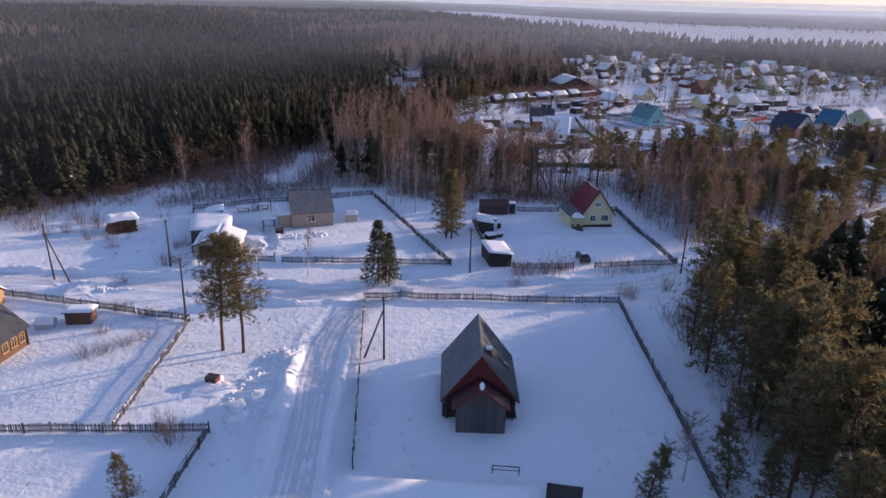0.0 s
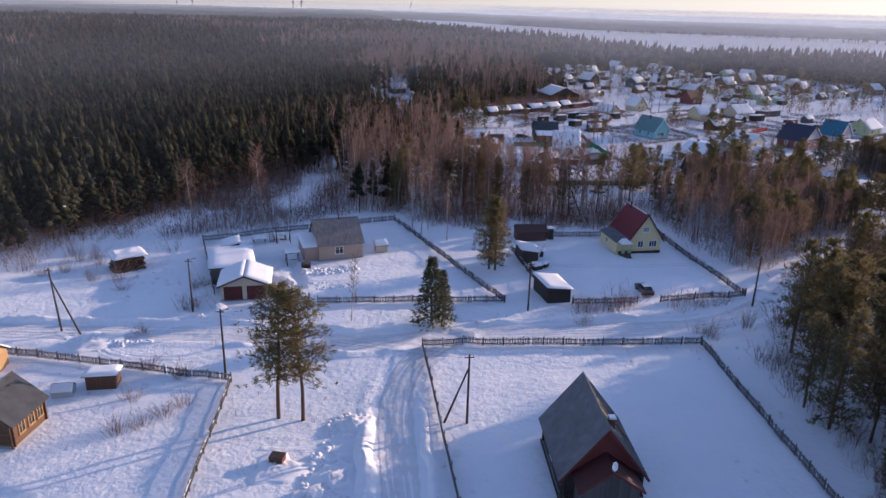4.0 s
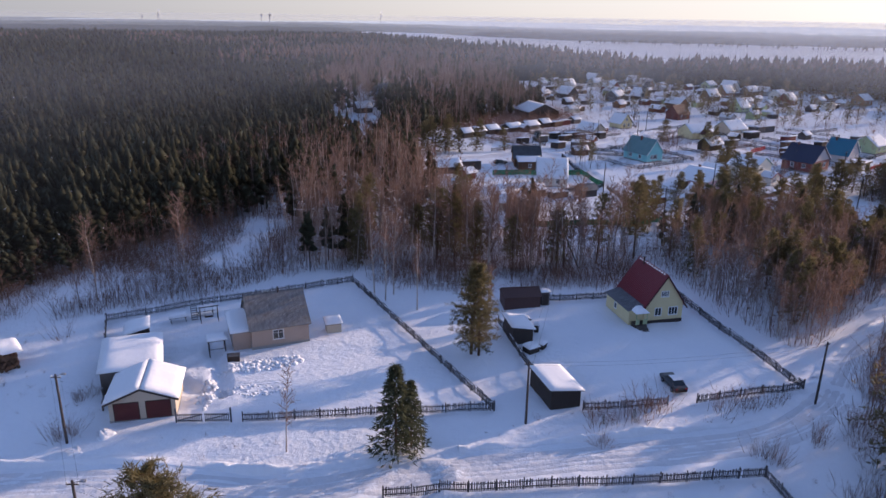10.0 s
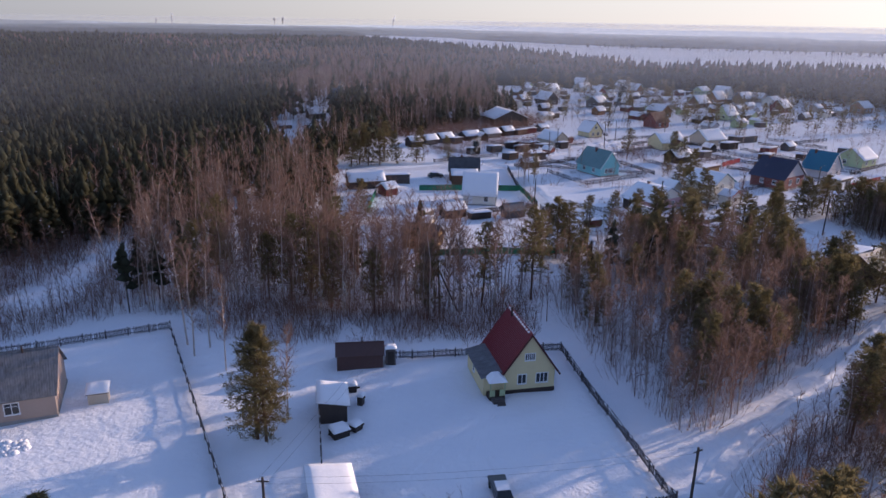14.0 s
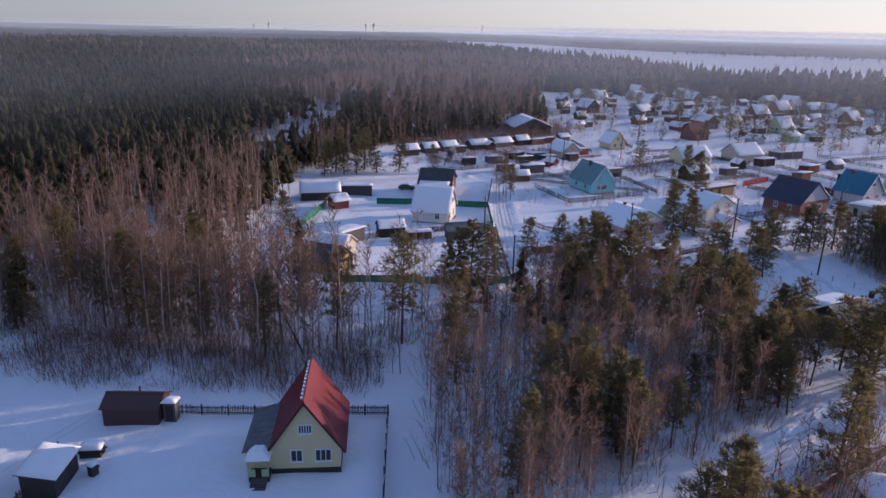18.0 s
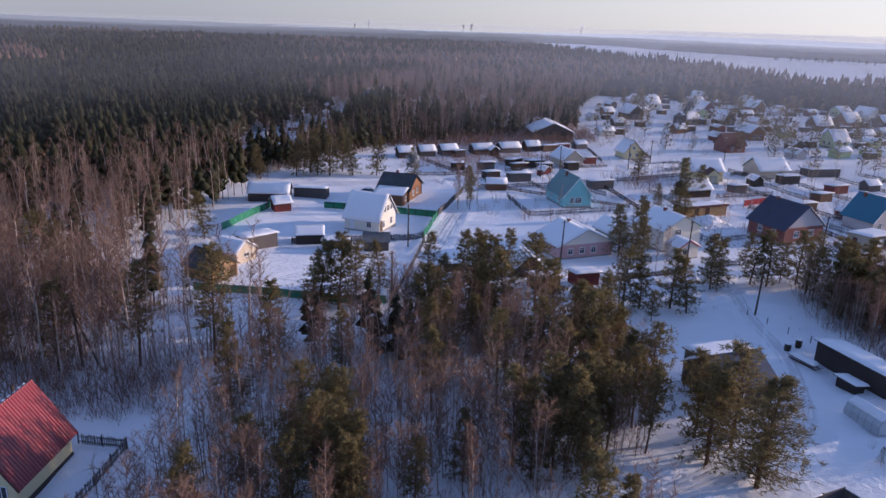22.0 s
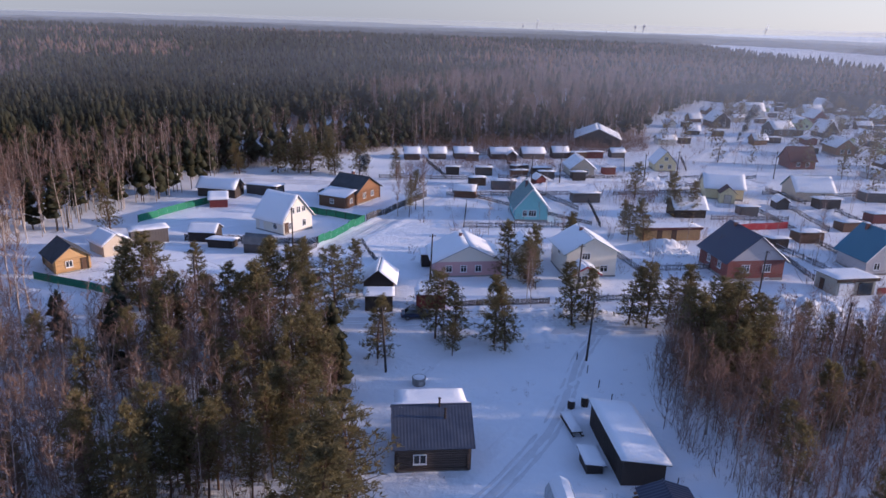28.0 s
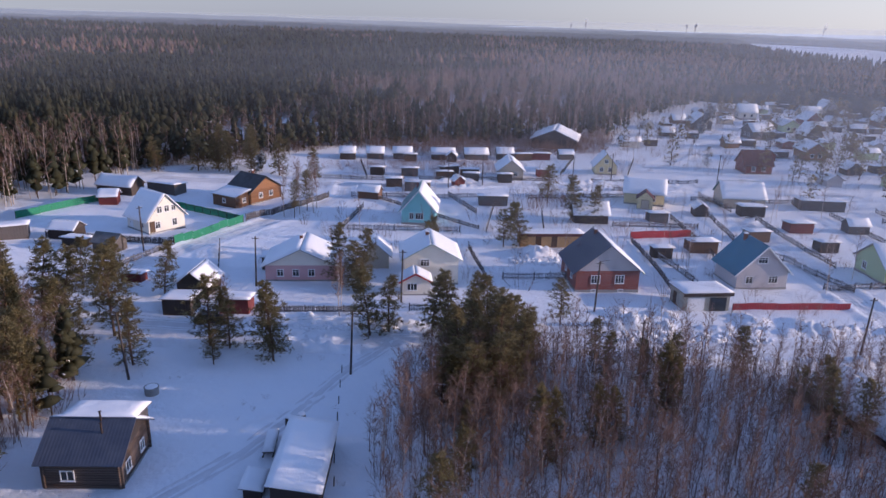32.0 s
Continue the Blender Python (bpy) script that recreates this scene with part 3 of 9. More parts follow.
snow_bank([(5, 26), (2.4, 46), (0.4, 59)], 3.3, 2.2, 0.85, 1)
snow_bank([(5, 26), (2.4, 46), (0.4, 58)], -3.0, 1.2, 0.4, 2)
snow_bank([(-22, 75.5), (-8, 74), (-3, 74.5)], -3.6, 1.8, 0.55, 3)
snow_bank([(-55, 73), (-35, 74.5), (-22, 75.5), (-8, 74), (4, 77.5)], 3.5, 1.8, 0.5, 4)
snow_bank([(10, 78.8), (17, 80), (33, 82.3), (45, 85.5)], 3.4, 1.3, 0.35, 5)
snow_bank([(58, 166.3), (70, 174), (86, 184), (100, 193.5)], -4.2, 2.4, 0.8, 6)
snow_bank([(108, 198.6), (120, 206.5), (141, 220), (170, 240)], -4.3, 2.6, 0.8, 7)
snow_bank([(88, 185.3), (110, 200), (120, 206)], 4.3, 2.6, 0.9, 8)
snow_bank([(122, 207.6), (141, 220), (190, 254)], 4.8, 3.4, 1.25, 9)
snow_bank([(41, 257), (75, 284), (109, 308)], 4.0, 2.2, 0.7, 10)
snow_bank([(41, 257), (75, 284), (109, 308)], -4.0, 2.2, 0.7, 11)
snow_bank([(56, 120 - 22.5), (62, 105), (77, 118), (94, 137), (105, 149)], 2.4, 1.3, 0.28, 12)
snow_bank([(56, 120 - 22.5), (62, 105), (77, 118), (94, 137), (105, 149)], -2.4, 1.3, 0.28, 13)

# ---- buildings ----
def from_front(fl, fr, depth, gable=True):
    """Pose and sizes of a house from the foot of its front wall, left and right corner, and its depth. The ridge runs along local x;
    with gable the front is the gable at -x, else the long side at -y."""
    fl, fr = Vector((*fl, 0)), Vector((*fr, 0))
    d = (fr - fl)
    w = d.length
    d.normalize()
    away = Vector((-d.y, d.x, 0))
    c = (fl + fr) / 2 + away * depth / 2
    turn = math.degrees(math.atan2(away.y, away.x) if gable else math.atan2(d.y, d.x))
    return (c.x, c.y, turn, depth, w) if gable else (c.x, c.y, turn, w, depth)


def snow_sheet(quad, thick, seed, nu=12, nv=7, cover=1.0):
    """A blanket of snow on a roof plane: rounded rims, uneven thickness, underside open to the roof only."""
    q = [Vector(p) for p in quad]
    n = (q[1] - q[0]).cross(q[3] - q[0]).normalized()
    g = Geo()
    top, low = [], []
    for i in range(nu + 1):
        for j in range(nv + 1):
            u, v = i / nu, j / nv
            p = q[0].lerp(q[1], u).lerp(q[3].lerp(q[2], u), v)
            rim = min(u, 1 - u) * (q[1] - q[0]).length, min(v, 1 - v) * (q[3] - q[0]).length
            e = min(1.0, min(rim) / 0.3)
            k = noise.noise(Vector((p.x * 0.9 + seed, p.y * 0.9, p.z + seed)))
            h = thick * (0.3 + 0.7 * math.sqrt(e * (2 - e))) * (1 + 0.25 * k)
            top.append(p + n * h)
            low.append(p + n * 0.004)
    m = (nv + 1)
    fs = []
    for i in range(nu):
        for j in range(nv):
            fs.append((i * m + j, (i + 1) * m + j, (i + 1) * m + j + 1, i * m + j + 1))
    rim = [j for j in range(nv, -1, -1)] + [i * m for i in range(1, nu + 1)] + [nu * m + j for j in range(1, nv + 1)] + [i * m + nv for i in range(nu - 1, -1, -1)]
    N = len(top)
    fs += [(a, a + N, b + N, b) for a, b in zip(rim, rim[1:])]
    return g.add(top + low, fs)


def window_unit(parent, wall, pos, z, w, h, half, trim=None, panes=2, cross=True):
    """A window in a wall: frame, bars, sill and its panes."""
    trim = trim or TRIM_WHITE
    axis, sign = wall[0], (1 if wall[1] == '+' else -1)
    def put(g, a0, a1, b0, b1, d0, d1):
        d0, d1 = sorted((sign * (half + d0), sign * (half + d1)))
        if axis == 'x':
            g.box(d0, d1, a0, a1, b0, b1)
        else:
            g.box(a0, a1, d0, d1, b0, b1)
    t = 0.09
    fr = Geo()
    put(fr, pos - w / 2 - t, pos + w / 2 + t, z + h, z + h + t, -0.02, 0.06)
    put(fr, pos - w / 2 - t, pos + w / 2 + t, z - t, z, -0.02, 0.06)
    put(fr, pos - w / 2 - t, pos - w / 2, z, z + h, -0.02, 0.06)
    put(fr, pos + w / 2, pos + w / 2 + t, z, z + h, -0.02, 0.06)
    win = part("window", fr, trim, parent)
    sill = Geo()
    put(sill, pos - w / 2 - t - 0.04, pos + w / 2 + t + 0.04, z - t - 0.04, z - t, -0.02, 0.12)
    part("sill", sill, trim, win)
    for k in range(panes):
        a = pos - w / 2 + w * k / panes
        gl = Geo()
        put(gl, a + 0.02, a + w / panes - 0.02, z, z + h, -0.02, 0.015)
        part("pane", gl, GLASS, win)
    if panes > 1 or cross:
        bar = Geo()
        for k in range(1, panes):
            a = pos - w / 2 + w * k / panes
            put(bar, a - 0.035, a + 0.035, z, z + h, -0.02, 0.045)
        if cross:
            put(bar, pos - w / 2, pos + w / 2, z + h * 0.68, z + h * 0.68 + 0.05, -0.02, 0.04)
        part("glazing_bar", bar, trim, win)
    return win


def door_unit(parent, wall, pos, z, w, h, half, mat, name="door", handle=True, ribs=0):
    axis, sign = wall[0], (1 if wall[1] == '+' else -1)
    def put(g, a0, a1, b0, b1, d0, d1):
        d0, d1 = sorted((sign * (half + d0), sign * (half + d1)))
        if axis == 'x':
            g.box(d0, d1, a0, a1, b0, b1)
        else:
            g.box(a0, a1, d0, d1, b0, b1)
    g = Geo()
    put(g, pos - w / 2, pos + w / 2, z, z + h, -0.03, 0.04)
    for k in range(ribs):
        b = z + h * (k + 0.5) / ribs
        put(g, pos - w / 2 + 0.05, pos + w / 2 - 0.05, b - h / ribs * 0.4, b + h / ribs * 0.4, 0.04, 0.055)
    d = part(name, g, mat, parent)
    fr = Geo()
    put(fr, pos - w / 2 - 0.08, pos - w / 2, z, z + h + 0.08, -0.02, 0.06)
    put(fr, pos + w / 2, pos + w / 2 + 0.08, z, z + h + 0.08, -0.02, 0.06)
    put(fr, pos - w / 2, pos + w / 2, z + h, z + h + 0.08, -0.02, 0.06)
    part("door_frame", fr, TRIM_DARK if mat is not TRIM_WHITE else TRIM_WHITE, d)
    if handle:
        hd = Geo()
        put(hd, pos + w / 2 - 0.16, pos + w / 2 - 0.12, z + 0.95, z + 1.15, 0.04, 0.09)
        part("handle", hd, IRON, d)
    return d


def chimney_part(parent, x, y, z0, z1, s=0.5, mat=None, snow=True):
    g = Geo().box(x - s / 2, x + s / 2, y - s / 2, y + s / 2, z0, z1).box(x - s / 2 - 0.06, x + s / 2 + 0.06, y - s / 2 - 0.06, y + s / 2 + 0.06, z1 - 0.12, z1)
    ch = part("chimney", g, mat or BRICK_PLAIN, parent)
    if snow:
        c = Geo()
        for k, (e, h) in enumerate(((0.06, 0.0), (0.05, 0.08), (0.0, 0.14))):
            c.box(x - s / 2 - e, x + s / 2 + e, y - s / 2 - e, y + s / 2 + e, z1 + h, z1 + h + (0.08 if k < 2 else 0.04))
        part("snow_cap", c, SNOW_ROOF, ch)
    return ch


def stove_pipe(parent, x, y, z0, z1, r=0.09):
    g = Geo().tube((x, y, z0), (x, y, z1), r).tube((x, y, z1), (x, y, z1 + 0.06), r * 1.9, r * 0.4)
    return part("stove_pipe", g, IRON, parent)


def log_walls(parent, L, W, h, mat, course=0.24, z0=0.1):
    """Log courses, each log a round-edged timber running past the corners."""
    n = int(round((h - z0) / course))
    c = (h - z0) / n
    def prof(g, a, b, axis, off):
        r = c * 0.5
        pts = []
        for s in (a, b):
            for k in range(8):
                t = 2 * math.pi * (k + 0.5) / 8
                y, z = off + 0.8 * r * math.cos(t), r * 1.02 * math.sin(t)
                pts.append((s, y, z) if axis == 'x' else (y, s, z))
        g.add(pts, [(k, (k + 1) % 8, 8 + (k + 1) % 8, 8 + k) for k in range(8)] + [tuple(range(7, -1, -1)), tuple(range(8, 16))])
        return g
    lx = [prof(Geo(), -L / 2 - 0.22, L / 2 + 0.22, 'x', s * (W / 2 - 0.06)).mesh("log", mat) for s in (-1, 1)]
    ly = [prof(Geo(), -W / 2 - 0.22, W / 2 + 0.22, 'y', s * (L / 2 - 0.06)).mesh("log", mat) for s in (-1, 1)]
    for k in range(n):
        for me in lx:
            part("log", me, mat, parent).location.z = z0 + c * (k + 0.5)
        for me in ly:
            if k < n - 1 or True:
                part("log", me, mat, parent).location.z = z0 + c * (k + 0.5) + (c * 0.35 if k < n - 1 else 0)


def house(name, spec, wall_h, ridge_h, wall_mat, roof_mat, label, category="house", over=0.45, eave=0.5, base=0.35, base_mat=None,
          snow=(0, 0), gable_mat=None, windows=(), doors=(), chimney=None, pipe=None, logs=None, trim=None, group="", hip=0.0, dz=0.0, ridge_cap=True,
          roof_mats=None, ridge_at=0.0, fascia=None, far=False):
    """A house under a pitched roof. spec: x, y, turn, length along the ridge, width across. snow: thickness on the -y and the +y slope.
    ridge_at: where across the house the ridge lies, from the middle."""
    x, y, turn, L, W = spec
    ob = thing(name, at(x, y, turn, dz), label, category, group)
    if base:
        part("foundation", Geo().box(-L / 2 - 0.05, L / 2 + 0.05, -W / 2 - 0.05, W / 2 + 0.05, -0.5, base), base_mat or CONCRETE, ob)
    rise = ridge_h - wall_h
    ry = ridge_at
    if logs:
        part("wall", Geo().box(-L / 2 + 0.1, L / 2 - 0.1, -W / 2 + 0.1, W / 2 - 0.1, 0.0, wall_h), wall_mat, ob)
        log_walls(ob, L, W, wall_h, logs)
    else:
        part("wall", Geo().box(-L / 2, L / 2, -W / 2, W / 2, base - 0.05 if base else -0.3, wall_h), wall_mat, ob)
    if rise > 0.05 and not hip:
        for s in (-1, 1):
            a, b = sorted((s * L / 2, s * (L / 2 - 0.14)))
            g = Geo().add([(a, -W / 2, wall_h), (a, W / 2, wall_h), (a, ry, ridge_h), (b, -W / 2, wall_h), (b, W / 2, wall_h), (b, ry, ridge_h)],
                          [(0, 2, 1), (3, 4, 5), (0, 1, 4, 3), (1, 2, 5, 4), (2, 0, 3, 5)])
            part("gable", g, gable_mat or wall_mat, ob)
    t = 0.09
    e = L / 2 + over
    for k, s in enumerate((-1, 1)):
        run = W / 2 - s * ry
        sl = rise / run
        ye, ze = s * (W / 2 + eave), wall_h - sl * eave
        zr = ridge_h
        hx = hip * L / 2
        if s < 0:
            quad = [(-e, ye, ze), (e, ye, ze), (e - hx, ry, zr), (-e + hx, ry, zr)]
        else:
            quad = [(e, ye, ze), (-e, ye, ze), (-e + hx, ry, zr), (e - hx, ry, zr)]
        quad = [(px, py, pz + 0.02) for px, py, pz in quad]
        rm = roof_mats[k] if roof_mats else roof_mat
        roof = part("roof", Geo().slab(quad, t), rm, ob)
        if snow[k]:
            nrm = (Vector(quad[1]) - Vector(quad[0])).cross(Vector(quad[3]) - Vector(quad[0])).normalized()
            up = [Vector(p) + nrm * t for p in quad]
            if far:
                part("roof_snow", snow_sheet(up, snow[k], x + k, 4, 3), SNOW_ROOF, roof, "thick snow on the roof", smooth=True)
            else:
                part("roof_snow", snow_sheet(up, snow[k], x + k), SNOW_ROOF, roof, "thick snow on the roof", smooth=True)
    if hip:
        for s in (-1, 1):
            hx = hip * L / 2
            a = [(s * e, -s * -(W / 2 + eave), wall_h - rise / (W / 2) * eave + 0.02), (s * e, -s * (W / 2 + eave), wall_h - rise / (W / 2) * eave + 0.02)]
            tri = [a[1], a[0], (s * (e - hx), ry, ridge_h + 0.02)]
            n = (Vector(tri[1]) - Vector(tri[0])).cross(Vector(tri[2]) - Vector(tri[0])).normalized()
            k = t + (snow[0] if snow[0] else 0)
            pts = [Vector(p) for p in tri] + [Vector(p) + n * k for p in tri]
            part("roof_hip", Geo().add(pts, [(2, 1, 0), (3, 4, 5), (0, 1, 4, 3), (1, 2, 5, 4), (2, 0, 3, 5)]), SNOW_ROOF if snow[0] else roof_mat, ob)
    if ridge_cap and not hip and rise > 0.05 and not (snow[0] and snow[1]):
        part("ridge_cap", Geo().tube((-e, ry, ridge_h + t + 0.02), (e, ry, ridge_h + t + 0.02), 0.1, n=6), roof_mat, ob)
    if fascia and not hip:
        for s in (-1, 1):
            for q in (-1, 1):
                run = W / 2 - q * ry
                ye, ze = q * (W / 2 + eave), wall_h - rise / run * eave
                part("fascia_board", Geo().beam((s * (e + 0.02), ye, ze - 0.03), (s * (e + 0.02), ry, ridge_h - 0.03), 0.04, 0.2), fascia, ob)
    for w in windows:
        wall, pos, z, ww, hh = w[:5]
        window_unit(ob, wall, pos, z, ww, hh, (L / 2 if wall[0] == 'x' else W / 2) + (0.06 if logs else 0), trim, *(w[5:]))
    for d in doors:
        wall, pos, z, ww, hh, mat = d[:6]
        door_unit(ob, wall, pos, z, ww, hh, (L / 2 if wall[0] == 'x' else W / 2) + (0.06 if logs else 0), mat, *(d[6:]))
    def roof_at(px, py):
        run = W / 2 - math.copysign(1, py - ry) * ry
        return ridge_h - abs(py - ry) * rise / run
    if chimney:
        cx, cy, ch = chimney[:3]
        chimney_part(ob, cx, cy, roof_at(cx, cy) - 0.3, ridge_h + ch, *(chimney[3:]))
    if pipe:
        for cx, cy, ch in pipe:
            stove_pipe(ob, cx, cy, roof_at(cx, cy) - 0.1, roof_at(cx, cy) + ch)
    return ob


def shed(name, spec, h_front, h_back, wall_mat, roof_mat, label, category="shed", snow=0.25, over=0.3, doors=(), windows=(), group="", boards=True, far=False, dz=0.0, open_front=False, fascia=None):
    """A shed under a single-pitch roof, high at the -y side. spec: x, y, turn, length along x, width along y."""
    x, y, turn, L, W = spec
    ob = thing(name, at(x, y, turn, dz), label, category, group)
    def top(py):
        return h_front + (h_back - h_front) * (py + W / 2) / W
    g = Geo()
    if open_front:
        g.box(-L / 2, L / 2, W / 2 - 0.08, W / 2, -0.3, h_back).box(-L / 2, -L / 2 + 0.08, -W / 2, W / 2 - 0.08, -0.3, min(h_back, h_front))
        g.box(L / 2 - 0.08, L / 2, -W / 2, W / 2 - 0.08, -0.3, min(h_back, h_front))
    else:
        g.add([(-L / 2, -W / 2, -0.3), (L / 2, -W / 2, -0.3), (L / 2, W / 2, -0.3), (-L / 2, W / 2, -0.3),
               (-L / 2, -W / 2, h_front), (L / 2, -W / 2, h_front), (L / 2, W / 2, h_back), (-L / 2, W / 2, h_back)],
              [(3, 2, 1, 0), (4, 5, 6, 7), (0, 1, 5, 4), (1, 2, 6, 5), (2, 3, 7, 6), (3, 0, 4, 7)])
    part("wall", g, wall_mat, ob)
    if open_front:
        n = max(2, int(L / 2.6))
        for k in range(n + 1):
            px = -L / 2 + 0.1 + (L - 0.2) * k / n
            part("post", Geo().beam((px, -W / 2 + 0.08, -0.3), (px, -W / 2 + 0.08, h_front), 0.14), wall_mat, ob)
    sl = (h_back - h_front) / W
    quad = [(-L / 2 - over, -W / 2 - over, h_front - sl * over), (L / 2 + over, -W / 2 - over, h_front - sl * over),
            (L / 2 + over, W / 2 + over, h_back + sl * over), (-L / 2 - over, W / 2 + over, h_back + sl * over)]
    quad = [(a, b, c + 0.01) for a, b, c in quad]
    roof = part("roof", Geo().slab(quad, 0.08), roof_mat, ob)
    if snow:
        n = (Vector(quad[1]) - Vector(quad[0])).cross(Vector(quad[3]) - Vector(quad[0])).normalized() * 0.08
        part("roof_snow", snow_sheet([Vector(p) + n for p in quad], snow, x, *((4, 3) if far else (10, 7))), SNOW_ROOF, roof, "snow lying on the roof", smooth=True)
    if boards and not far and not open_front:
        nb = int(L / 0.45)
        me = Geo().box(-0.03, 0.03, -0.025, 0.0, 0.0, h_front - 0.1).mesh("cover_strip", wall_mat)
        for k in range(nb):
            s = part("cover_strip", me, wall_mat, ob)
            s.location = (-L / 2 + L * (k + 0.5) / nb, -W / 2, 0)
    if fascia:
        part("fascia_board", Geo().box(-L / 2 - over - 0.02, L / 2 + over + 0.02, -W / 2 - over - 0.05, -W / 2 - over - 0.01, h_front - sl * over - 0.45, h_front - sl * over + 0.1), fascia, ob)
    for w in windows:
        window_unit(ob, *w[:5], L / 2 if w[0][0] == 'x' else W / 2, None, *(w[5:]))
    for d in doors:
        door_unit(ob, d[0], d[1], d[2], d[3], d[4], (L / 2 if d[0][0] == 'x' else W / 2) + 0.03, d[5], *(d[6:]))
    return ob


def front_spec(fl, fr, depth):
    """For sheds: front along -y."""
    x, y, turn, L, W = from_front(fl, fr, depth, gable=False)
    return x, y, turn, L, W

# ---- fences ----
PICKET = Geo().add([(-0.045, -0.012, 0.08), (0.045, -0.012, 0.08), (0.045, 0.012, 0.08), (-0.045, 0.012, 0.08), (-0.045, -0.012, 1.1), (0.045, -0.012, 1.1), (0.045, 0.012, 1.1), (-0.045, 0.012, 1.1), (0, -0.012, 1.17), (0, 0.012, 1.17)],
                   [(0, 1, 5, 8, 4), (3, 7, 9, 6, 2), (0, 4, 7, 3), (1, 2, 6, 5), (4, 8, 9, 7), (5, 6, 9, 8)]).mesh("picket", WOOD_FENCE)


def picket_fence(name, a, b, label, single=True, height=1.0, step=0.17, group="yard fences", missing=0.04, seed=0):
    """Posts, two rails and upright pickets along a line; some pickets are missing or lean, and snow lies on the rails."""
    r = np.random.default_rng(seed + int(abs(a[0] * 7 + a[1])))
    a, b = (Vector(p) for p in lay_points((a, b)))
    L = (b - a).length
    turn = math.degrees(math.atan2(b.y - a.y, b.x - a.x))
    ob = thing(name, pose(a.x, a.y, 0, 0, 0, turn), label, "fence", group)
    d = (b - a).normalized()
    def z(s):
        return gz(a.x + d.x * s, a.y + d.y * s) + 0.02
    n = max(1, round(L / 2.7))
    for k in range(n + 1):
        s = L * k / n
        g = Geo().tube((0, 0.09, -0.3), (r.normal(0, 0.02), 0.09 + r.normal(0, 0.02), 1.28 * height), 0.075, 0.065, 7)
        p = part("post", g, WOOD_FENCE, ob)
        p.location = (s, 0, z(s))
    for k in range(n):
        s0, s1 = L * k / n, L * (k + 1) / n
        for hgt in (0.32, 0.88):
            part("rail", Geo().beam((s0 - 0.05, 0.045, z(s0) + hgt * height), (s1 + 0.05, 0.045, z(s1) + hgt * height), 0.05, 0.09), WOOD_FENCE, ob)
    m = int(L / step)
    joined = Geo()
    for k in range(m):
        s = L * (k + 0.5) / m
        if r.random() < missing:
            continue
        if single:
            p = part("picket", PICKET, None, ob)
            p.matrix_basis = pose(s, 0, z(s) + r.normal(0, 0.02), 0, r.normal(0, 2.0), 0) @ Matrix.Diagonal((1, 1, height * r.uniform(0.93, 1.06), 1))
        else:
            h, zz, e = height * r.uniform(0.93, 1.06), z(s), r.normal(0, 0.03)
            joined.add([(s - 0.045, 0, zz + 0.08), (s + 0.045, 0, zz + 0.08), (s + 0.045 + e, 0, zz + 1.1 * h), (s + e, 0, zz + 1.17 * h), (s - 0.045 + e, 0, zz + 1.1 * h),
                        (s - 0.045, 0.024, zz + 0.08), (s + 0.045, 0.024, zz + 0.08), (s + 0.045 + e, 0.024, zz + 1.1 * h), (s + e, 0.024, zz + 1.17 * h), (s - 0.045 + e, 0.024, zz + 1.1 * h)],
                       [(0, 1, 2, 3, 4), (9, 8, 7, 6, 5), (1, 6, 7, 2), (0, 4, 9, 5), (2, 7, 8, 3), (4, 3, 8, 9)])
    if not single:
        tagged(part("picket_run", joined, WOOD_FENCE, ob), kind="stuff")
    g = Geo()
    for k in range(int(L / 0.9)):
        if r.random() < 0.55:
            s = L * (k + 0.5) / int(L / 0.9)
            w = r.uniform(0.2, 0.6)
            zz = z(s) + 0.93 * height
            g.add([(s - w, 0.0, zz), (s + w, 0.0, zz), (s + w, 0.1, zz), (s - w, 0.1, zz), (s - w * 0.7, 0.03, zz + 0.09), (s + w * 0.7, 0.03, zz + 0.09), (s + w * 0.7, 0.08, zz + 0.09), (s - w * 0.7, 0.08, zz + 0.09)],
                  [(3, 2, 1, 0), (4, 5, 6, 7), (0, 1, 5, 4), (1, 2, 6, 5), (2, 3, 7, 6), (3, 0, 4, 7)])
    if g.v:
        tagged(part("snow_on_rail", g, SNOW_ROOF, ob), kind="stuff")
    return ob


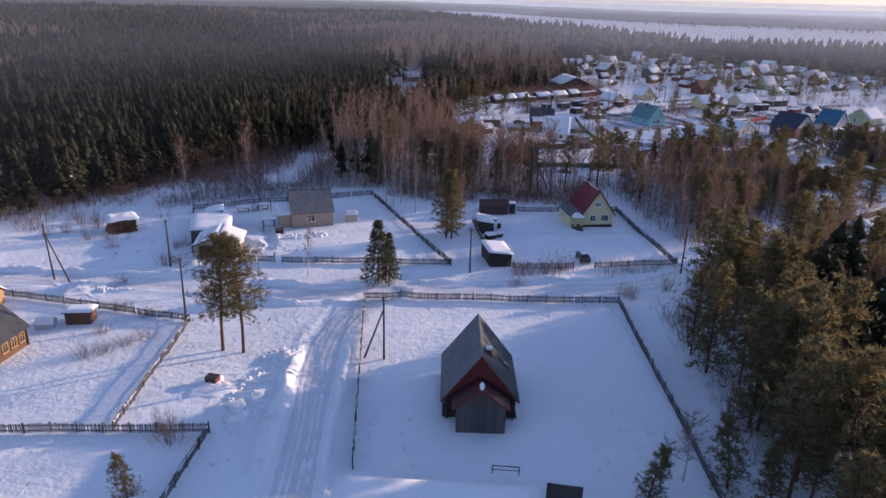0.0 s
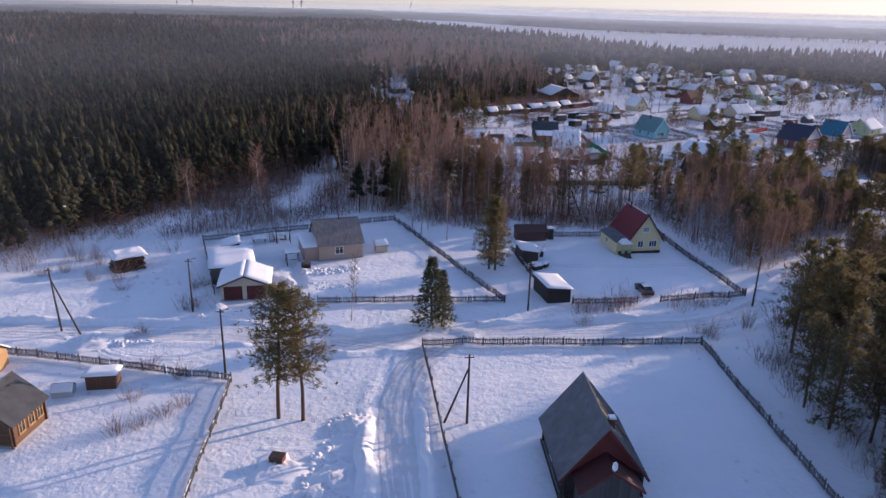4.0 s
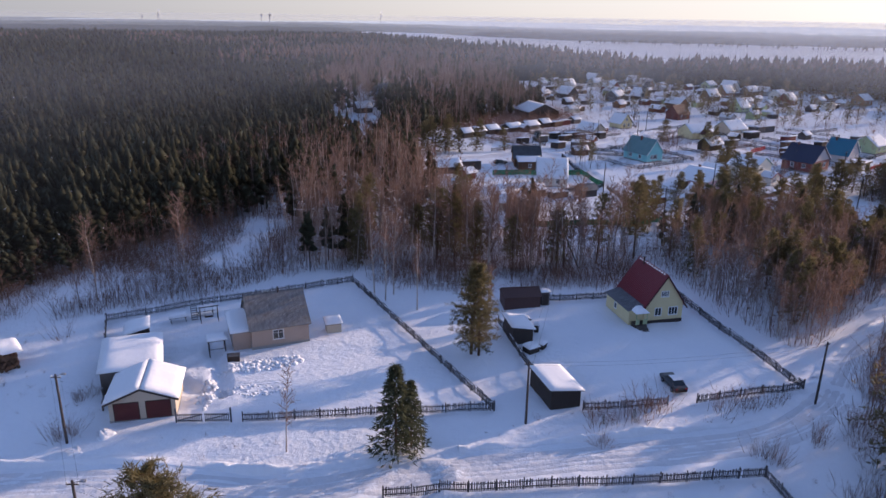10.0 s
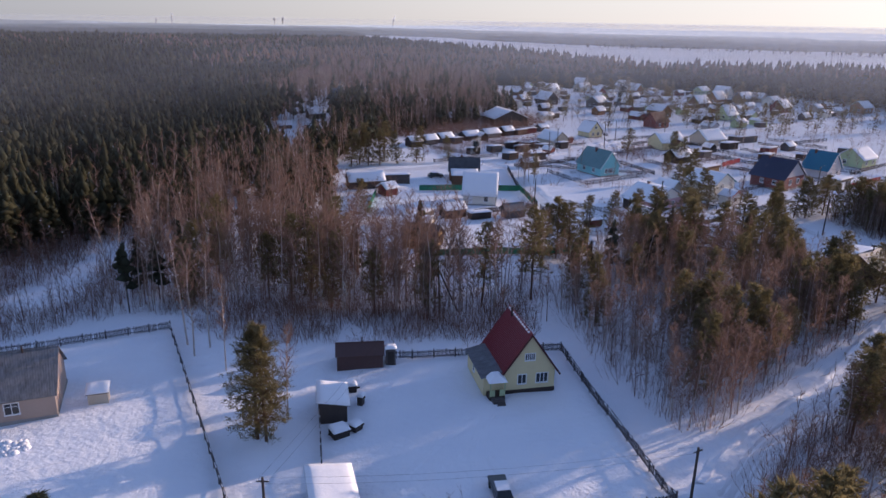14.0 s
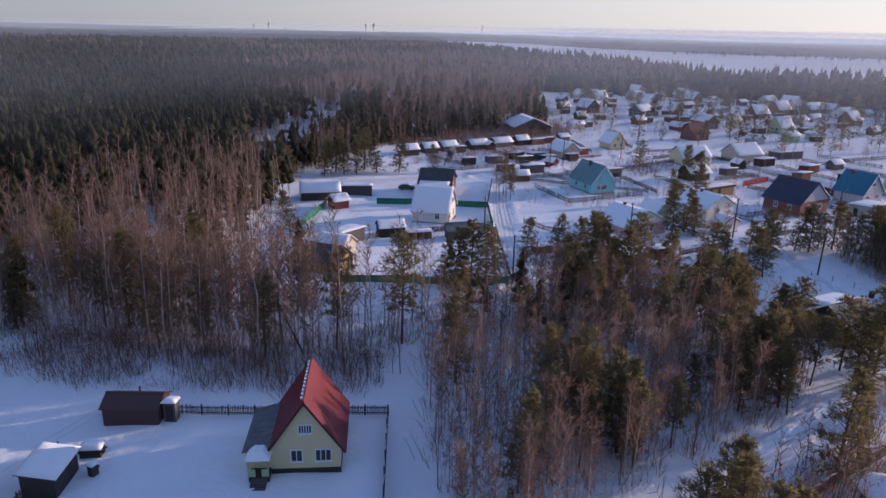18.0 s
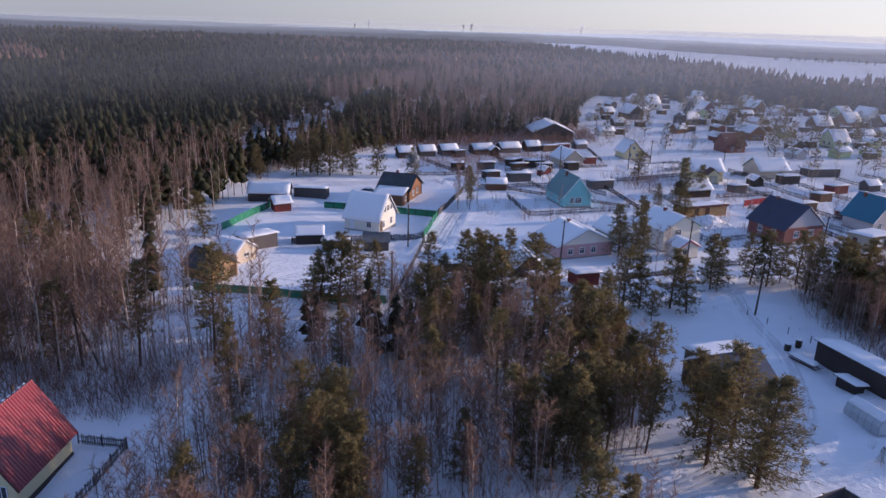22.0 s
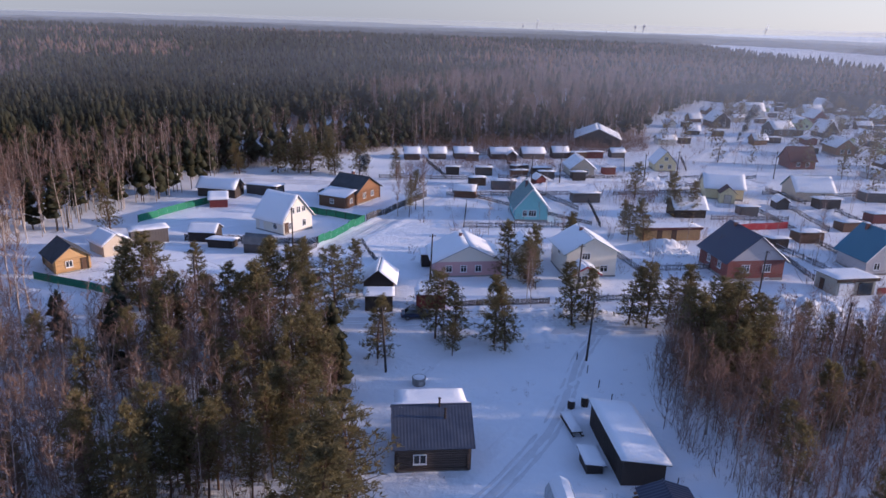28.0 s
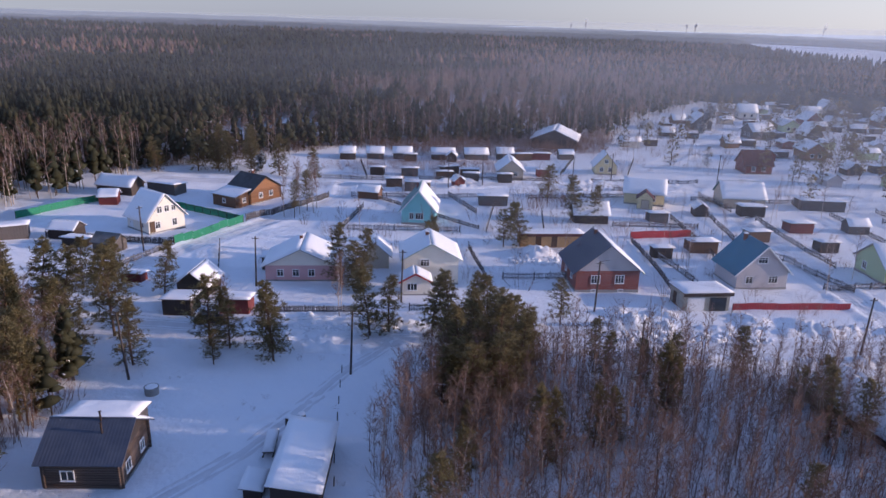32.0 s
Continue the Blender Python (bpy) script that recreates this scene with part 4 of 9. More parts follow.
def sheet_fence(name, a, b, mat, label, height=1.5, group="sheet fences"):
    """Profiled sheet metal on posts, panel by panel."""
    a, b = (Vector(p) for p in lay_points((a, b)))
    L = (b - a).length
    turn = math.degrees(math.atan2(b.y - a.y, b.x - a.x))
    ob = thing(name, pose(a.x, a.y, 0, 0, 0, turn), label, "fence", group)
    n = max(1, round(L / 2.4))
    for k in range(n):
        s0, s1 = L * k / n, L * (k + 1) / n
        z = gz(*(a + (b - a) * ((k + 0.5) / n)))
        m = 12
        prof = []
        for j in range(m):
            u0, u1, yy = s0 + (s1 - s0) * (j + 0.08) / m, s0 + (s1 - s0) * (j + 0.92) / m, 0.03 * (j % 2)
            prof += [(u0, yy), (u1, yy)]
        c = len(prof)
        g = Geo().add([(u, yy, zz) for zz in (z + 0.05, z + height) for u, yy in prof] + [(u, yy + 0.012, zz) for zz in (z + 0.05, z + height) for u, yy in prof],
                      [(j, j + 1, c + j + 1, c + j) for j in range(c - 1)] + [(2 * c + j + 1, 2 * c + j, 3 * c + j, 3 * c + j + 1) for j in range(c - 1)] + [(c + j, c + j + 1, 3 * c + j + 1, 3 * c + j) for j in range(c - 1)])
        part("panel", g, mat, ob)
        part("post", Geo().box(s0 - 0.04, s0 + 0.04, 0.06, 0.14, z - 0.3, z + height), IRON, ob)
    part("rail", Geo().box(0, L, 0.055, 0.09, gz(*((a + b) / 2)) + height * 0.75, gz(*((a + b) / 2)) + height * 0.75 + 0.05), IRON, ob)
    return ob


grey_fence = "weathered grey picket fence standing in deep snow"
picket_fence("picket_fence", (2.3, 73.9), (39.5, 78.1), grey_fence, group="fence of the old house lot")
picket_fence("picket_fence", (2.3, 73.9), (9.5, 34.7), grey_fence, single=False, group="fence of the old house lot")
picket_fence("picket_fence", (39.5, 78.1), (43.4, 34), grey_fence, single=False, group="fence of the old house lot")
picket_fence("picket_fence", (-14.2, 86.4), (13.6, 89.7), grey_fence, group="fence of the garage yard")
picket_fence("picket_fence", (13.6, 89.7), (-7.6, 128.9), grey_fence, single=False, group="fence of the garage yard")
picket_fence("picket_fence", (-41, 112.3), (-7.6, 128.9), grey_fence, single=False, group="fence of the garage yard")
picket_fence("picket_fence", (-30.2, 88), (-41, 112.3), grey_fence, single=False, group="fence of the garage yard")
picket_fence("picket_fence", (23.8, 90.3), (33.8, 91.5), grey_fence, group="fence of the cream house")
picket_fence("picket_fence", (37.3, 91.9), (51.2, 95.2), grey_fence, group="fence of the cream house")
picket_fence("picket_fence", (51.2, 95.2), (44.8, 126), grey_fence, single=False, group="fence of the cream house")
picket_fence("picket_fence", (23, 122.1), (36.5, 124.5), grey_fence, single=False, group="fence of the cream house")
picket_fence("picket_fence", (40, 125.1), (44.8, 126), grey_fence, single=False, group="fence of the cream house")
picket_fence("picket_fence", (20.6, 91.5), (15.6, 114), grey_fence, single=False, group="fence of the cream house")
picket_fence("picket_fence", (-50, 66.6), (-19.3, 62.6), grey_fence, single=False, group="garden fence")
picket_fence("picket_fence", (-19.3, 62.6), (-15.8, 37.3), grey_fence, single=False, height=0.85, group="garden fence")
picket_fence("picket_fence", (-40, 33.6), (-6, 38.1), grey_fence, single=False, group="garden fence")
picket_fence("picket_fence", (-6, 38.1), (-5.4, 24), grey_fence, single=False, group="garden fence")

# gate of the garage yard
gate = thing("double_gate", pose(-21.4, 86.0, gz(-18, 86), 0, 0, 4), "low weathered wooden double gate between posts", "gate")
for k, (s0, s1) in enumerate(((0.2, 2.9), (3.1, 5.8))):
    leaf = part("gate_leaf", Geo().beam((s0, 0, 0.25), (s1, 0, 0.25), 0.05, 0.09).beam((s0, 0, 0.95), (s1, 0, 0.95), 0.05, 0.09).beam((s0, 0.03, 0.25), (s1, 0.03, 0.95), 0.04, 0.08), WOOD_FENCE, gate)
    for j in range(14):
        part("picket", PICKET, None, leaf).matrix_basis = pose(s0 + 0.1 + (s1 - s0 - 0.2) * j / 13, -0.03, 0, 0, 0, 0)
for s in (0.08, 5.95):
    part("gate_post", Geo().beam((s, 0, -0.4), (s, 0, 1.75), 0.16), WOOD_FENCE, gate)


# ---- old wooden house on the fenced lot ----
def old_house():
    x, y, turn, L, W = from_front((17.4, 44.6), (24.5, 45.3), 9.2)
    ob = house("old_wooden_house", (x, y, turn, L, W), 3.1, 7.7, WOOD_DARK, SLATE, "old dark wooden house with grey slate roof and boarded porch", "house",
               over=0.55, eave=0.55, base=0, gable_mat=WOOD_RED, fascia=WOOD_RED, roof_mats=(SLATE_DARK, SLATE), logs=WOOD_DARK,
               windows=(('y-', 0.5, 1.1, 0.9, 1.1), ('y+', 0.5, 1.1, 0.9, 1.1)))
    # boarded entrance with its own red gable roof, against the front
    w, d, h, rh = 5.0, 2.7, 3.3, 5.1
    fx = -L / 2
    por = part("porch", Geo().box(fx - d + 0.06, fx, -w / 2 + 0.06, w / 2 - 0.06, -0.2, h), WOOD_DARK, ob, "boarded porch of upright grey planks")
    n = 24
    for k in range(n):
        yy = -w / 2 + w * (k + 0.5) / n
        hh = h + (rh - h) * (1 - abs(yy) / (w / 2)) - 0.12
        part("plank", Geo().box(fx - d - 0.02 - 0.012 * (k % 2), fx - d + 0.06, yy - w / n * 0.47, yy + w / n * 0.47, -0.2, hh), WOOD_GREY, por)
    for s in (-1, 1):
        for k in range(12):
            xx = fx - d + d * (k + 0.5) / 12
            part("plank", Geo().box(xx - d / 12 * 0.47, xx + d / 12 * 0.47, s * (w / 2) - 0.05, s * (w / 2) + 0.02, -0.2, h - 0.05), WOOD_GREY, por)
    part("batten", Geo().box(fx - d - 0.07, fx - d - 0.03, -w / 2, w / 2, 1.75, 1.87), WOOD_GREY, por)
    for s in (-1, 1):
        e = 0.45
        sl = (rh - h) / (w / 2)
        q = [(fx - d - 0.35, s * (w / 2 + e), h - sl * e), (fx + 0.2, s * (w / 2 + e), h - sl * e), (fx + 0.2, 0, rh), (fx - d - 0.35, 0, rh)]
        q = q if s < 0 else [q[1], q[0], q[3], q[2]]
        part("porch_roof", Geo().slab(q, 0.08), ROOF_MAROON, ob, "maroon sheet roof over the porch")
        part("fascia_board", Geo().beam((fx - d - 0.38, s * (w / 2 + e), h - sl * e + 0.02), (fx - d - 0.38, 0, rh + 0.02), 0.04, 0.2), WOOD_RED, ob)
    chimney_part(ob, -2.6, -0.9, 5.2, 7.4, 0.55)
    part("roof_ladder", Geo().beam((-0.6, -0.3, 7.55), (-0.6, -3.4, 3.6), 0.06).beam((0.0, -0.3, 7.55), (0.0, -3.4, 3.6), 0.06), WOOD_GREY, ob)
    lamp = Geo()
    for k in range(6):
        t0, t1 = math.pi * k / 6, math.pi * (k + 1) / 6
        lamp.tube((fx - d - 0.2, 0, rh + 0.15 + 0.45 - 0.45 * math.cos(t0)), (fx - d - 0.2, 0, rh + 0.15 + 0.45 - 0.45 * math.cos(t1)), 0.02 + 0.24 * math.sin(t0), 0.02 + 0.24 * math.sin(t1), 8)
    part("snow_cap", lamp, SNOW_ROOF, ob, "lump of snow on the porch ridge")
    for s in (-1, 1):
        part("bank_board", Geo().box(-L / 2, L / 2, s * (W / 2 + 0.35) - 0.04, s * (W / 2 + 0.35) + 0.04, -0.2, 0.45), WOOD_DARK, ob)
    return ob


old_house()

# long snow-covered shed south of the lot, with a dark board wall beside it
shed("long_shed", front_spec((9.8, 22.5), (27, 23.2), 7.5), 2.0, 2.4, WOOD_DARK, SLATE_DARK, "long low shed under a thick unbroken layer of snow", snow=0.4, boards=False)
screen = thing("board_screen", at(29.3, 32.7, -4), "short dark wall of upright boards", "fence")
for k in range(16):
    part("board", Geo().box(-1.6 + 0.2 * k, -1.41 + 0.2 * k, -0.02, 0.02, -0.2, 1.7), WOOD_DARK, screen)
part("rail", Geo().box(-1.6, 1.6, 0.02, 0.08, 1.2, 1.3), WOOD_DARK, screen)
bar = thing("carpet_rack", at(24, 35.6, 1), "low dark carpet-beating rack in the snow", "rack")
for s in (-1.25, 1.25):
    part("upright", Geo().tube((s, 0, -0.3), (s, 0, 0.95), 0.05), IRON, bar)
part("crossbar", Geo().tube((-1.3, 0, 0.92), (1.3, 0, 0.92), 0.05), IRON, bar)
part("lower_bar", Geo().tube((-1.3, 0, 0.5), (1.3, 0, 0.5), 0.035), IRON, bar)

# ---- garage yard ----
gx0, gy0, gt, gL, gW = from_front((-28.5, 85.8), (-21.8, 87.4), 6.2)
house("double_garage", (gx0, gy0, gt, gL, gW), 2.5, 3.9, SIDE_SAND, ROOF_GREY, "sand-coloured double garage with maroon doors and snowy roof", "garage", over=0.5, eave=0.45, base=0.15,
      snow=(0.28, 0.28), fascia=TRIM_DARK, doors=(('x-', 1.65, 0.05, 2.5, 2.1, DOOR_MAROON, "garage_door", True, 4), ('x-', -1.65, 0.05, 2.5, 2.1, DOOR_MAROON, "garage_door", True, 4)))
shed("woodshed", (-30.5, 96.9, 111, 9.4, 6.6), 2.7, 2.75, WOOD_GREY, SLATE_DARK, "long flat-roofed woodshed behind the garage deep in snow", snow=0.42, boards=False)
shed("small_shed", (-33.6, 105.6, gt + 8, 3.6, 2.8), 2.4, 1.8, WOOD_DARK, SLATE_DARK, "small dark shed with thick snow on its roof", snow=0.35)

ax, ay, at_, aL, aW = from_front((-17.6, 103.4), (-10.6, 106.3), 8.2, gable=False)
hA = house("beige_house", (ax, ay, at_, aL, aW), 2.9, 5.9, SIDE_BEIGE, SLATE_FROST, "beige sided house with a steep frost-patched slate roof", "house", over=0.3, eave=0.4, base=0.3,
           windows=(('y-', -0.3, 1.1, 1.3, 1.2, 2),), pipe=((0.6, 0.4, 0.9),), ridge_at=0.6)
shed("side_annex", (-19.3, 107.2, at_, 4.4, 7.0), 2.5, 2.7, SIDE_BEIGE, ROOF_GREY, "flat-roofed beige annex with thick snow on top", snow=0.4, boards=False)
por = thing("open_porch", at(-22.2, 103.2, at_), "small dark timber porch by the annex wall", "porch")
for px in (-1, 1):
    for py in (-0.8, 0.8):
        part("post", Geo().beam((px, py, -0.2), (px, py, 2.1), 0.12), WOOD_DARK, por)
part("rail", Geo().beam((-1, -0.8, 0.9), (1, -0.8, 0.9), 0.06).beam((-1, -0.8, 0.9), (-1, 0.8, 0.9), 0.06), WOOD_DARK, por)
part("roof", Geo().box(-1.3, 1.3, -1.1, 1.1, 2.1, 2.18), WOOD_DARK, por)
part("roof_snow", snow_sheet([(-1.3, -1.1, 2.18), (1.3, -1.1, 2.18), (1.3, 1.1, 2.18), (-1.3, 1.1, 2.18)], 0.3, 3), SNOW_ROOF, por, smooth=True)

# pergola, table and swing frame behind the annex
def swing_frame(x, y, turn):
    ob = thing("swing_frame", at(x, y, turn), "dark timber swing frame dusted with snow", "swing")
    for s in (-1.2, 1.2):
        for q in (-0.7, 0.7):
            part("leg", Geo().beam((s, q, -0.2), (s, 0, 2.1), 0.1), WOOD_DARK, ob)
    part("crossbeam", Geo().beam((-1.4, 0, 2.1), (1.4, 0, 2.1), 0.12), WOOD_DARK, ob)
    part("seat", Geo().box(-0.6, 0.6, -0.25, 0.25, 0.55, 0.62), WOOD_DARK, ob)
    for s in (-0.55, 0.55):
        part("hanger", Geo().tube((s, 0, 0.6), (s, 0, 2.08), 0.02, n=5), IRON, ob)
    return ob


swing_frame(-26.2, 112.5, 24)
for px, py in ((-30.5, 112.0), (-27.5, 114.8)):
    tb = thing("garden_table", at(px, py, 24), "garden table buried under a thick cushion of snow", "table", "garden tables")
    for sx in (-1, 1):
        for sy in (-0.5, 0.5):
            part("leg", Geo().beam((sx, sy, -0.2), (sx, sy, 0.75), 0.1), WOOD_DARK, tb)
    part("tabletop", Geo().box(-1.3, 1.3, -0.7, 0.7, 0.75, 0.82), WOOD_DARK, tb)
    part("snow_cover", snow_sheet([(-1.3, -0.7, 0.82), (1.3, -0.7, 0.82), (1.3, 0.7, 0.82), (-1.3, 0.7, 0.82)], 0.45, px, 8, 6), SNOW_ROOF, tb, smooth=True)
lt = thing("garden_steps", at(-28.6, 113.2, 24), "wooden ladder stairs leaning on a frame", "steps")
for s in (-0.4, 0.4):
    part("stringer", Geo().beam((s, -0.8, -0.1), (s, 0.6, 2.0), 0.06, 0.16), WOOD_DARK, lt)
for k in range(7):
    part("tread", Geo().box(-0.4, 0.4, -0.75 + 0.19 * k, -0.52 + 0.19 * k, 0.1 + 0.27 * k, 0.14 + 0.27 * k), WOOD_GREY, lt)
gaz = thing("snowy_hutch", at(-7.9, 109.8, 20), "small light wooden hutch with snow on its sloping roof", "hutch")
part("wall", Geo().box(-1.0, 1.0, -0.8, 0.8, -0.2, 1.3), SIDE_SAND, gaz)
part("roof", Geo().slab([(-1.2, -1.0, 1.3), (1.2, -1.0, 1.3), (1.2, 1.0, 1.75), (-1.2, 1.0, 1.75)], 0.07), SLATE_DARK, gaz)
part("roof_snow", snow_sheet([(-1.2, -1.0, 1.38), (1.2, -1.0, 1.38), (1.2, 1.0, 1.83), (-1.2, 1.0, 1.83)], 0.3, 9, 8, 6), SNOW_ROOF, gaz, smooth=True)
box = thing("dark_bin", at(-19.2, 100.4, 15), "small dark box standing in the shovelled snow", "bin")
part("body", Geo().box(-0.75, 0.75, -0.4, 0.4, -0.2, 0.75), TRIM_DARK, box)
part("lid", Geo().slab([(-0.8, -0.45, 0.75), (0.8, -0.45, 0.75), (0.8, 0.45, 0.85), (-0.8, 0.45, 0.85)], 0.05), SLATE_DARK, box)

# ---- yard of the cream house ----
def cream_house():
    x, y, turn, L, W = from_front((36.7, 114.4), (42.7, 115.9), 8.0)
    ob = house("cream_house", (x, y, turn, L, W), 2.9, 7.3, SIDE_CREAM, ROOF_RED, "cream sided house with a steep red metal roof", "house", over=0.4, eave=0.5, base=0.45, base_mat=TRIM_DARK,
               fascia=ROOF_MAROON, roof_mats=(ROOF_RED, ROOF_RED),
               windows=(('x-', 0.85, 1.2, 0.95, 1.1, 2, False), ('x-', -1.55, 1.2, 1.35, 1.1, 3, False), ('x-', 0.0, 4.1, 1.1, 0.75, 5, False)))
    stove_pipe(ob, 2.2, 0.35, 6.6, 8.1, 0.14)
    for k in range(11):
        part("snow_patch", Geo().box(-L / 2 + 0.3 + k * 0.72, -L / 2 + 0.55 + k * 0.72, 0.1, 0.32, 7.3, 7.47), SNOW_ROOF, ob)
    # lean-to along the left side under frosted slate
    lw = 2.3
    y0 = W / 2
    part("annex_wall", Geo().add([(-L / 2 + 0.1, y0, 0), (L / 2 - 0.6, y0, 0), (L / 2 - 0.6, y0 + lw, 0), (-L / 2 + 0.1, y0 + lw, 0), (-L / 2 + 0.1, y0, 2.75), (L / 2 - 0.6, y0, 2.75), (L / 2 - 0.6, y0 + lw, 2.25), (-L / 2 + 0.1, y0 + lw, 2.25)],
                               [(3, 2, 1, 0), (4, 5, 6, 7), (0, 1, 5, 4), (1, 2, 6, 5), (2, 3, 7, 6), (3, 0, 4, 7)]), SIDE_CREAM, ob)
    part("annex_roof", Geo().slab([(L / 2 - 0.3, y0 + lw + 0.3, 2.2), (-L / 2 - 0.1, y0 + lw + 0.3, 2.2), (-L / 2 - 0.1, y0, 2.85), (L / 2 - 0.3, y0, 2.85)], 0.07), SLATE_FROST, ob, "slate lean-to roof patched with frost")
    window_unit(ob, 'y+', 0.4, 1.0, 0.6, 0.8, y0 + lw, None, 1, False)
    # glazed porch with a hipped canopy and steps
    fx = -L / 2
    pc = part("porch", Geo().box(fx - 1.3, fx + 0.1, y0 + 0.1, y0 + 1.9, -0.1, 0.55), TRIM_DARK, ob)
    for py in (y0 + 0.15, y0 + 1.85):
        part("porch_post", Geo().beam((fx - 1.25, py, 0.5), (fx - 1.25, py, 2.35), 0.1), SIDE_GREEN, pc)
    part("porch_panel", Geo().box(fx - 1.28, fx - 1.22, y0 + 0.2, y0 + 0.75, 0.55, 1.3).box(fx - 1.28, fx - 1.22, y0 + 1.3, y0 + 1.8, 0.55, 1.3), SIDE_GREEN, pc)
    part("canopy", Geo().add([(fx - 1.6, y0 - 0.1, 2.35), (fx + 0.1, y0 - 0.1, 2.35), (fx + 0.1, y0 + 2.1, 2.35), (fx - 1.6, y0 + 2.1, 2.35), (fx - 0.9, y0 + 0.6, 2.85), (fx + 0.1, y0 + 0.6, 2.95), (fx + 0.1, y0 + 1.4, 2.95), (fx - 0.9, y0 + 1.4, 2.85)],
                             [(3, 2, 1, 0), (4, 5, 6, 7), (0, 1, 5, 4), (1, 2, 6, 5), (2, 3, 7, 6), (3, 0, 4, 7)]), SNOW_ROOF, pc, "snowy hipped canopy")
    for k in range(4):
        part("step", Geo().box(fx - 1.6 - 0.3 * k, fx - 1.3 - 0.3 * k, y0 + 0.3, y0 + 1.7, -0.2, 0.42 - 0.13 * k), WOOD_GREY, pc)
    return ob


cream_house()
shed("dark_shed", (20.9, 93.4, 101 - 90 + 96, 6.0, 3.7), 2.0, 2.5, WOOD_DARK, SLATE_DARK, "dark board shed by the gate with a snow-covered roof", snow=0.3)
shed("board_shed", (18.0, 109.6, 102, 4.4, 2.9), 2.0, 2.5, WOOD_DARK, SLATE_DARK, "dark board shed with thick snow on the roof", snow=0.35)
house("maroon_hut", (19.3, 121.2, 9, 5.6, 3.4), 1.9, 2.7, WOOD_RUST, WOOD_RUST, "low rusty-brown hut with a worn sheet roof", "hut", over=0.2, eave=0.25, base=0, pipe=((0.3, 0.5, 0.7),))
out_ = thing("privy", at(23.1, 121.3, 9), "narrow grey outhouse with snow on top", "outhouse")
part("wall", Geo().box(-0.6, 0.6, -0.6, 0.6, -0.2, 2.0), WOOD_GREY, out_)
part("door", Geo().box(-0.4, 0.4, -0.65, -0.6, 0.05, 1.8), WOOD_DARK, out_)
part("roof", Geo().slab([(-0.75, -0.75, 2.1), (0.75, -0.75, 2.1), (0.75, 0.75, 1.95), (-0.75, 0.75, 1.95)], 0.06), SLATE_DARK, out_)
part("roof_snow", snow_sheet([(-0.75, -0.75, 2.16), (0.75, -0.75, 2.16), (0.75, 0.75, 2.01), (-0.75, 0.75, 2.01)], 0.35, 5, 6, 6), SNOW_ROOF, out_, smooth=True)
for k, (px, py, w, d, h) in enumerate(((18.9, 114.2, 1.9, 1.3, 0.9), (19.4, 105.4, 1.7, 1.5, 0.8), (21.0, 106.5, 1.1, 0.9, 0.7), (20.8, 111.5, 0.7, 0.6, 1.1))):
    pile = thing("covered_stack", at(px, py, 15 + 20 * k), "stack of boards and scrap under a cushion of snow", "stack", "snowy stacks")
    part("stack_body", Geo().box(-w / 2, w / 2, -d / 2, d / 2, -0.2, h).beam((-w * 0.6, -d * 0.3, h * 0.5), (w * 0.7, -d * 0.45, h * 0.7), 0.15).beam((-w * 0.65, d * 0.2, h * 0.3), (w * 0.6, d * 0.5, h * 0.4), 0.12), WOOD_DARK, pile)
    part("snow_cover", snow_sheet([(-w / 2 - 0.1, -d / 2 - 0.1, h), (w / 2 + 0.1, -d / 2 - 0.1, h), (w / 2 + 0.1, d / 2 + 0.1, h), (-w / 2 - 0.1, d / 2 + 0.1, h)], 0.4, px, 8, 7), SNOW_ROOF, pile, smooth=True)


